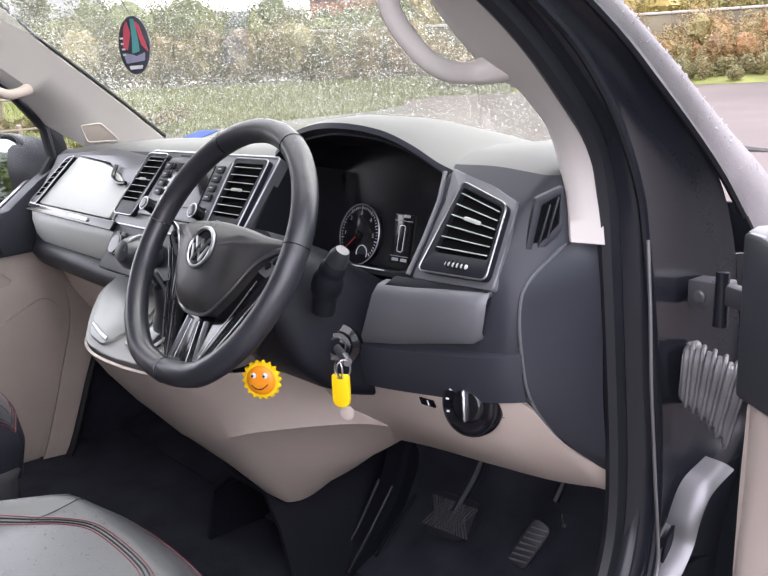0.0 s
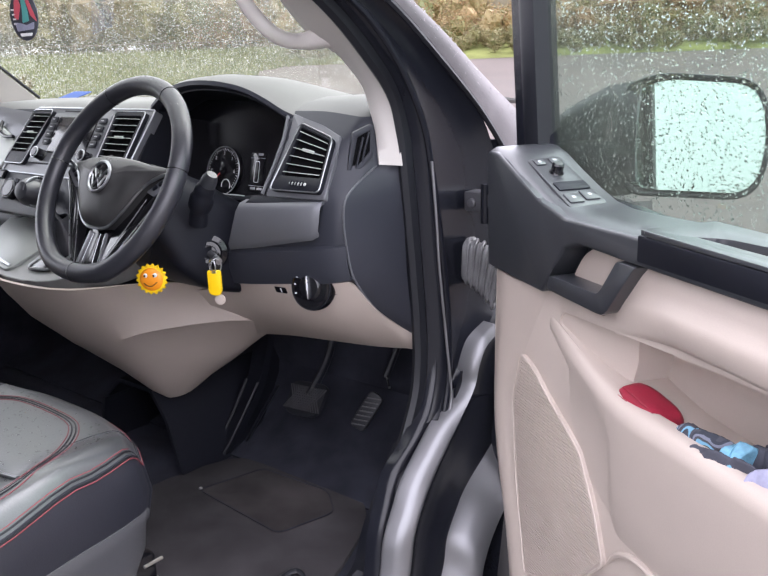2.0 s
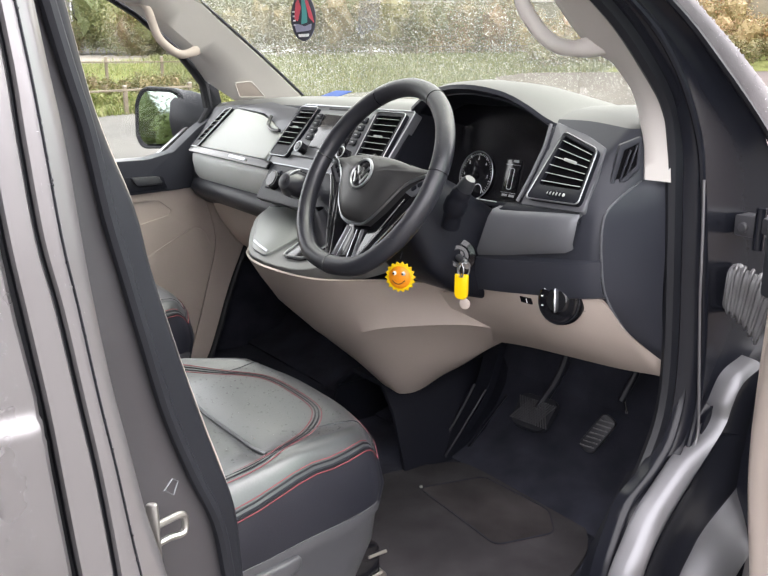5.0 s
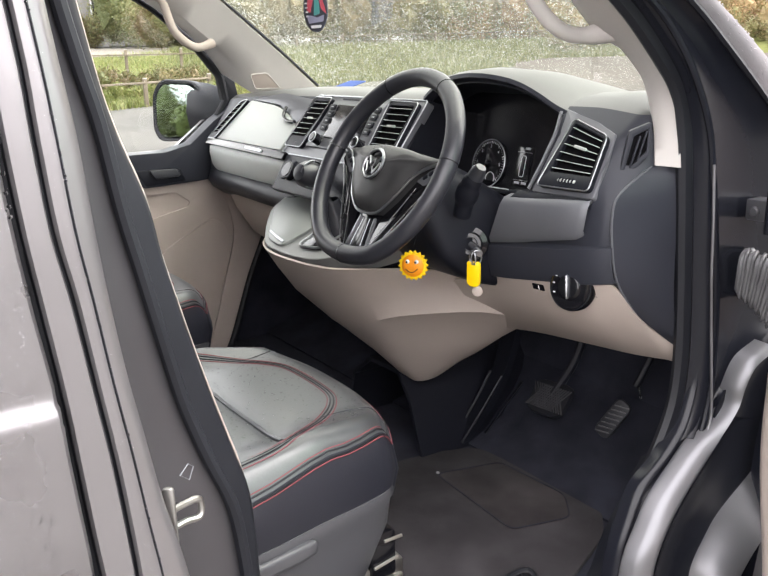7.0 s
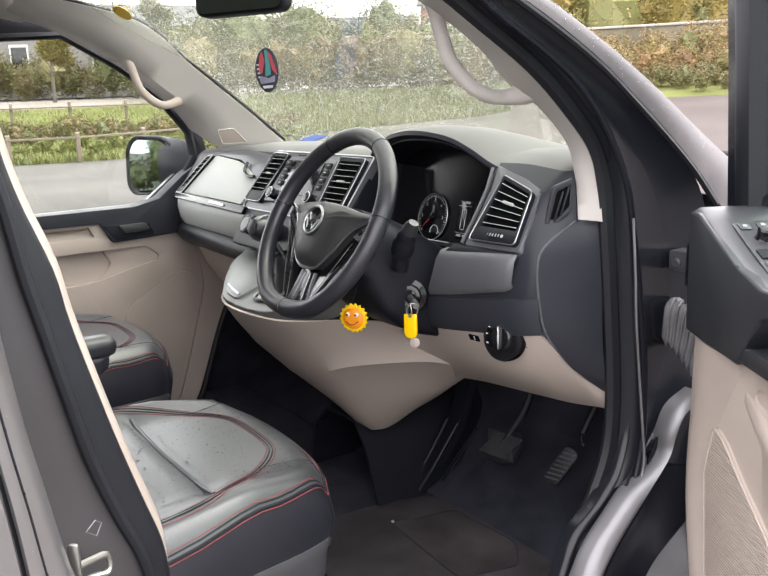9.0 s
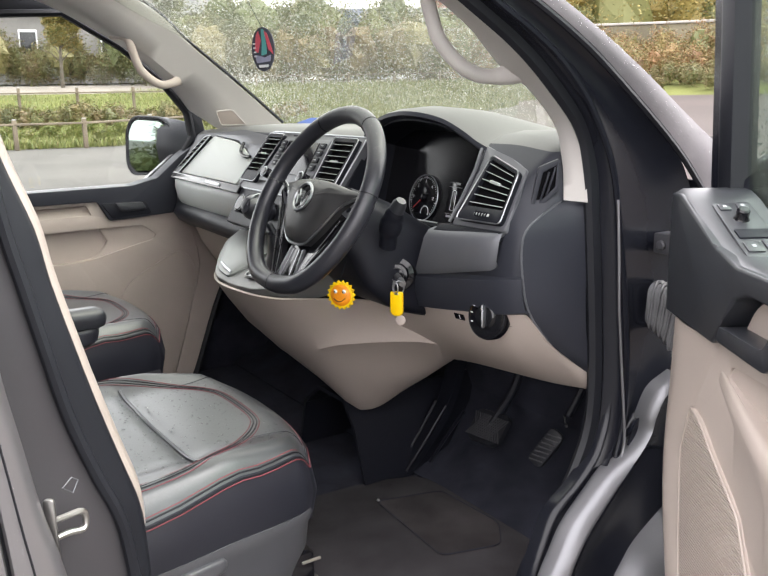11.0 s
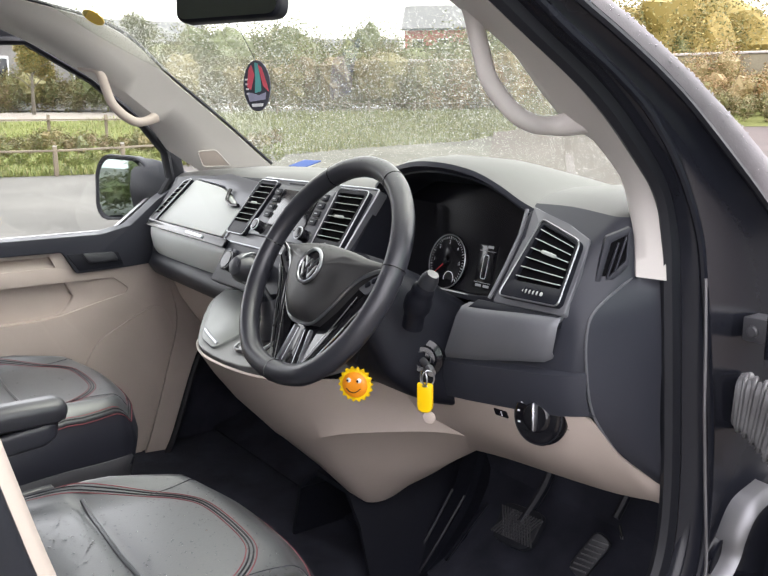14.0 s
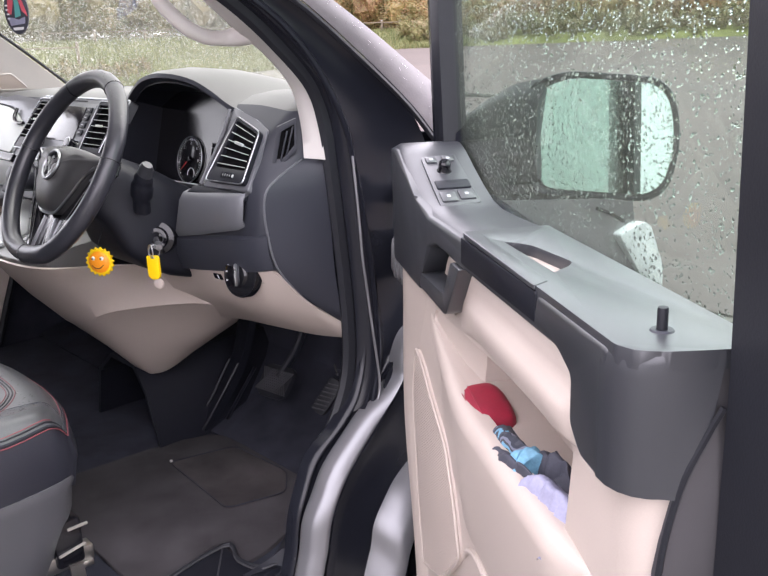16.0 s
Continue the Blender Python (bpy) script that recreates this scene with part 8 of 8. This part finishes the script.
for _ in range(420):
    k, t = rnd.randrange(len(pa)), rnd.uniform(0.06, 0.95)
    p = pa[k].lerp(pb[k], t) + X * (0.012 * 4 * t * (1 - t) + 0.0005)
    q = pa[min(k + 1, len(pa) - 1)] - pa[max(k - 1, 0)]
    nrm = q.cross(pb[k] - pa[k])
    nrm = nrm if nrm.x > 0 else -nrm
    sp.append((p + q * rnd.uniform(-0.2, 0.2), nrm, rnd.choice((0.001, 0.0014, 0.0019))))
drops("rain", sp, van, "rain drops on the front pillar", flat=0.8)


# ---- outside: car park, fences, banks, wall, far buildings ----
def height(x, y):
    """The car park rises gently away from the van."""
    r = math.hypot(x, y)
    b = min(1.0, max(0.0, (r - 36.0) / 10.0))
    rise = 1.1 * b * b * (3 - 2 * b)
    return rise + (0.02 * max(0.0, r - 8.0) if r < 90 else 1.64 + 0.004 * (r - 90))


def kerb(a):
    """Distance of the grass edge at a bearing: it runs from the side fence away towards the road."""
    table = ((12, 40.5), (45, 40.0), (52, 34.0), (60, 28.4), (68, 23.5), (75, 20.6), (120, 20.5))
    for (p, r), (q, s) in zip(table, table[1:]):
        if a <= q:
            return r + (s - r) * max(0.0, (a - p) / (q - p))
    return table[-1][1]


def sector(name, a0, a1, r0, r1, material, lift, label, na=24, nr=6):
    """A patch of ground between two bearings (degrees left of ahead) and two distances."""
    rows = []
    for i in range(nr + 1):
        row = []
        for j in range(na + 1):
            b = a0 + (a1 - a0) * j / na
            start = kerb(b) if r0 is None else r0
            a, r = radians(b), start + (r1 - start) * i / nr
            x, y = -r * math.sin(a), r * math.cos(a)
            row.append(Vector((x, y, height(x, y) + lift)))
        rows.append(row)
    bm = loft(rows)
    bmesh.ops.recalc_face_normals(bm, faces=bm.faces)
    if sum(f.normal.z for f in bm.faces) < 0:
        bmesh.ops.reverse_faces(bm, faces=bm.faces)
    return tagged(part(name, bm, material), label, "ground", kind="structure")


rows = []
for r in (0.01, 2, 4, 6, 8, 12, 16, 20, 25, 30, 36, 37, 38, 39, 40, 41, 42, 43, 44, 45, 46, 50, 65, 80, 90, 130, 250, 600, 2500):
    rows.append([Vector((-r * math.sin(a), r * math.cos(a), height(-r * math.sin(a), r * math.cos(a)))) for a in (2 * math.pi * j / 72 for j in range(73))])
bm = loft(rows)
bmesh.ops.remove_doubles(bm, verts=bm.verts, dist=1e-5)
bmesh.ops.recalc_face_normals(bm, faces=bm.faces)
if sum(f.normal.z for f in bm.faces) < 0:
    bmesh.ops.reverse_faces(bm, faces=bm.faces)
tagged(part("ground", bm, M_ASPHALT), "wet grey asphalt car park", "ground", kind="structure")
sector("grass_bank", 70, 115, None, 43, M_SOIL, 0.02, "grassy bank behind the fence", nr=16)
sector("verge", 12, 70, None, 47, M_SOIL, 0.02, "green grass bank below the hedge", na=48, nr=14)
sector("far_yard", 70, 115, 43, 60, M_YARD, 0.03, "pale gravel yard", nr=10)
sector("road", -60, 47, 3.5, 40.2, M_ROAD, 0.012, "reddish worn asphalt road")


def polar(a, r, z=0.0):
    a = radians(a)
    x, y = -r * math.sin(a), r * math.cos(a)
    return Vector((x, y, height(x, y) + z))


def fence(a0, a1, r, h, step, label):
    t = thing("timber_fence", polar(a0, r or kerb(a0)), label, "fence")
    n = max(2, int(abs(radians(a1 - a0)) * (r or 20.3) / step))
    pts = [polar(b, kerb(b) - 0.25 if r is None else r) for b in (a0 + (a1 - a0) * i / n for i in range(n + 1))]
    for p, q in zip(pts, pts[1:]):
        m = (p + q) / 2 + Z * (h * 0.86)
        part("rail", block(((q - p).length, 0.05, 0.17 * h), axes(m, q - p, Z), 0.008), M_TIMBER, t)
    for p in pts:
        post = part("post", block((0.10, 0.10, h), Matrix.Translation(p + Z * h / 2), 0.012), M_TIMBER, t)
        part("cap", block((0.09, 0.09, 0.03), Matrix.Translation(p + Z * (h + 0.012)), 0.01), M_COPING, post)
    return t


fence(68, 112, None, 0.70, 1.55, "low weathered timber knee-rail fence along the grass")
fence(66, 112, 33.0, 1.3, 2.0, "second timber knee-rail fence before the gravel yard")
fence(40, 68, 45.0, 0.65, 2.2, "pale timber rail fence along the top of the grass bank")


def blades(name, label, spots, material, parent=None):
    """Tufts of blades, (place, height, spread), joined in one mesh."""
    rnd = random.Random(len(spots))
    verts, faces = [], []
    for p, h, s in spots:
        for _ in range(5):
            a = rnd.uniform(0, 6.283)
            d = Vector((math.cos(a), math.sin(a), 0))
            w = Vector((-d.y, d.x, 0)) * (s * 0.035)
            o = p + Vector((rnd.uniform(-s, s), rnd.uniform(-s, s), 0))
            b = len(verts)
            tip = o + d * (h * rnd.uniform(0.2, 0.6)) + Z * (h * rnd.uniform(0.6, 1.1))
            mid = o.lerp(tip, 0.55) + Z * (h * 0.1)
            verts += [o - w, o + w, mid + w * 0.8, mid - w * 0.8, tip]
            faces += [(b, b + 1, b + 2, b + 3), (b + 3, b + 2, b + 4)]
    me = bpy.data.meshes.new(name)
    me.from_pydata(verts, [], faces)
    me.materials.append(material)
    ob = new(name, me)
    return tagged(ob, label, "grass", kind="stuff")


def leaves(centres, material, size, count, seed, core=True):
    """Leaf clumps round (centre, radii): small bent leaves scattered in uneven puffs."""
    rnd = random.Random(seed)
    verts, faces = [], []
    for c, (rx, ry, rz), k in centres:
        for _ in range(int(count * k)):
            while True:
                q = Vector((rnd.uniform(-1, 1), rnd.uniform(-1, 1), rnd.uniform(-1, 1)))
                if 0.15 < q.length < 1:
                    break
            q *= 0.55 + 0.45 * rnd.random() + 0.25 * noise.noise(q * 2.3 + c)
            p = c + Vector((q.x * rx, q.y * ry, q.z * rz))
            u = Vector((rnd.gauss(0, 1), rnd.gauss(0, 1), rnd.gauss(0, 0.6))).normalized()
            v = u.orthogonal().normalized()
            s = size * rnd.uniform(0.6, 1.4)
            b = len(verts)
            verts += [p - u * s, p + v * s * 0.55 + u * s * 0.1, p + u * s, p - v * s * 0.55 + u * s * 0.1]
            faces += [(b, b + 1, b + 3), (b + 1, b + 2, b + 3)]
    for c, (rx, ry, rz), k in centres if core else ():
        b = len(verts)
        for i in range(7):
            for j in range(10):
                t, a = math.pi * i / 6, 2 * math.pi * j / 10
                q = Vector((math.sin(t) * math.cos(a), math.sin(t) * math.sin(a), math.cos(t)))
                q *= 0.52 + 0.3 * noise.noise(q * 1.7 + c)
                verts.append(c + Vector((q.x * rx, q.y * ry, q.z * rz)))
        for i in range(6):
            for j in range(10):
                faces.append((b + 10 * i + j, b + 10 * (i + 1) + j, b + 10 * (i + 1) + (j + 1) % 10, b + 10 * i + (j + 1) % 10))
    me = bpy.data.meshes.new("leaves")
    me.from_pydata(verts, [], faces)
    me.materials.append(material)
    return me


rnd = random.Random(5)
sp = [(polar(a, kerb(a) + 0.1 + 22 * rnd.random() ** 1.6), rnd.uniform(0.06, 0.26), 0.3) for a in (rnd.uniform(68, 113) for _ in range(30000))]
blades("bank_grass", "rough green grass and weeds behind the fence", sp, M_GRASS)
sp = [(polar(a, kerb(a) + (46 - kerb(a)) * rnd.random()), rnd.uniform(0.08, 0.32), 0.35) for a in (rnd.uniform(40, 70) for _ in range(20000))]
blades("verge_grass", "rough grass along the bank", sp, M_FOLIAGE)


def shrubs(name, label, a0, a1, r, h, n, material, seed, size=0.05, count=2600, cat="hedge", deep=1.2, foot=0.0):
    rnd = random.Random(seed)
    cs = []
    for i in range(n):
        a = a0 + (a1 - a0) * (i + rnd.uniform(-0.4, 0.4)) / n
        hh = h * rnd.uniform(0.55, 1.15)
        w = max(abs(radians(a1 - a0)) * r / n, hh * 0.42)
        cs.append((polar(a, r + rnd.uniform(-deep, deep), foot + hh * 0.48), (w * rnd.uniform(0.7, 1.2), w * rnd.uniform(0.7, 1.2), hh * 0.55), 1.0))
    ob = new(name, leaves(cs, material, size, count, seed))
    return tagged(ob, label, cat, kind="stuff")


shrubs("bank_weeds", "low bright green weeds on the bank", 62, 112, 23, 0.55, 80, M_GRASS, 1, 0.028, 1000, deep=2.0)
shrubs("tall_weeds", "tall olive and brown weeds between the fences", 62, 112, 29.5, 0.85, 130, M_HEDGE, 14, 0.035, 700, deep=3.0)
shrubs("bramble_bank", "tangled brown and orange brambles before a wall", 12, 52, 47.6, 3.2, 44, M_BUSH, 2, 0.05, 3400)
shrubs("low_brambles", "yellow-green brambles at the foot of the bank", 12, 45, 42.0, 1.2, 60, M_HEDGE, 3, 0.04, 1500)
shrubs("mid_brambles", "brown and orange brambles on the bank", 12, 46, 44.8, 2.0, 60, M_BUSH, 11, 0.045, 1900, deep=1.4)
shrubs("hedge_ahead", "dense olive hedge in front of the wall", 46, 72, 47.8, 3.7, 44, M_HEDGE, 6, 0.05, 3400)
shrubs("upper_shrubs", "golden autumn shrubs above the wall", 12, 48, 55, 8.5, 40, M_GOLD, 4, 0.08, 4200, "trees", 2.0)
shrubs("olive_trees", "olive green treetops above the wall", 44, 74, 55, 6.3, 44, M_FOLIAGE, 10, 0.07, 3600, "trees", 2.0)
shrubs("far_hedge", "dark mixed hedge beyond the yard", 66, 115, 60, 4.0, 60, M_HEDGE, 7, 0.07, 2600)
shrubs("hedge_behind", "hedge behind the van", 118, 250, 25, 2.2, 60, M_FOLIAGE, 8, 0.06, 900)
shrubs("hedge_right", "hedge on the road side", -100, 10, 50, 5.0, 40, M_HEDGE, 9, 0.12, 1300)

# stone wall with a pale coping above the brambles
wall = thing("stone_wall", polar(35, 50), "long dark stone wall with a pale coping", "wall")
n = 22
for i in range(n):
    a, b = 10 + 44 * i / n, 10 + 44 * (i + 1) / n
    p, q = polar(a, 50), polar(b, 50)
    m = (p + q) / 2
    part("wall_bay", block(((q - p).length, 2.9, 0.5), axes(m + Z * 1.45, q - p, Z), 0.0), M_STONE, wall)
    part("coping_stone", block(((q - p).length * 0.985, 0.14, 0.7), axes(m + Z * 2.95, q - p, Z), 0.04), M_COPING, wall)


def tree(at, h, crown, material, label, seed):
    rnd = random.Random(seed)
    t = thing("tree", at, label, "tree")
    trunk = spline([at, at + Vector((0.1, 0, h * 0.3)), at + Vector((-0.1, 0.1, h * 0.6)), at + Vector((0, 0, h * 0.9))], 4)
    bm = tube(trunk, [h * 0.022 * (1 - 0.85 * i / (len(trunk) - 1)) + 0.01 for i in range(len(trunk))], 8)
    for _ in range(9):
        k = rnd.randrange(4, len(trunk) - 1)
        a = rnd.uniform(0, 6.28)
        d = Vector((math.cos(a), math.sin(a), 0.7)) * h * 0.2
        tube([trunk[k], trunk[k] + d * 0.5 + Z * 0.1, trunk[k] + d], [h * 0.008, h * 0.005, 0.01], 5, bm=bm)
    part("trunk", bm, M_BARK, t)
    cs = []
    for _ in range(11):
        a, rr = rnd.uniform(0, 6.28), rnd.random() * crown * 0.7
        cs.append((at + Vector((rr * math.cos(a), rr * math.sin(a), h * rnd.uniform(0.4, 0.95))), (crown * 0.45, crown * 0.45, crown * 0.4), 1.0))
    ob = new("crown", leaves(cs, material, 0.055, 2600, seed, False))
    ob.parent = t
    ob.matrix_parent_inverse = t.matrix_basis.inverted()
    return t


tree(polar(77.2, 48), 4.6, 1.5, M_GOLD, "small yellow-leaved birch beyond the yard", 31)
tree(polar(70, 58), 6.0, 2.2, M_FOLIAGE, "green tree behind the hedge", 32)
tree(polar(88, 52), 5.5, 2.2, M_GOLD, "yellow autumn tree beyond the yard", 33)
tree(polar(27, 58), 8.5, 3.0, M_GOLD, "golden autumn tree above the wall", 34)
tree(polar(43, 58), 8.0, 3.0, M_GOLD, "golden autumn tree above the wall", 35)


def building(at, yaw, size, roof_h, wall_m, label, cols, rows_n):
    w, d, h = size
    t = thing("building", at, label, "building")
    m = Matrix.Translation(at) @ Matrix.Rotation(radians(yaw), 4, "Z")
    part("wall", block((w, d, h), m @ Matrix.Translation((0, 0, h / 2)), 0.05), wall_m, t)
    rf = [[m @ Vector((x, y, z)) for y, z in ((-d / 2 - 0.3, h - 0.05), (0, h + roof_h), (d / 2 + 0.3, h - 0.05))] for x in (-w / 2 - 0.3, w / 2 + 0.3)]
    part("roof", thick(loft(rf), 0.2), M_SLATE, t)
    for i in range(cols):
        for j in range(rows_n):
            c = m @ Matrix.Translation((-w / 2 + w * (i + 0.5) / cols, -d / 2 - 0.03, h * (j + 0.55) / rows_n)) @ Matrix.Rotation(radians(90), 4, "X")
            wd = part("window", block((w / cols * 0.45, h / rows_n * 0.45, 0.12), c, 0.02), M_RENDER, t)
            part("pane", block((w / cols * 0.38, h / rows_n * 0.38, 0.14), c, 0.01), M_BLACK, wd)


building(polar(80, 72), 80, (34, 9, 5.0), 2.0, M_SHED, "long low grey-brown building with dark windows beyond the trees", 12, 1)
building(polar(57, 110), 57, (12, 9, 6.0), 2.5, M_RENDER, "pale rendered house behind the hedge", 5, 2)
building(polar(49, 85), 49, (12, 9, 7.0), 2.5, M_BRICKRED, "red brick house behind the wall", 5, 2)
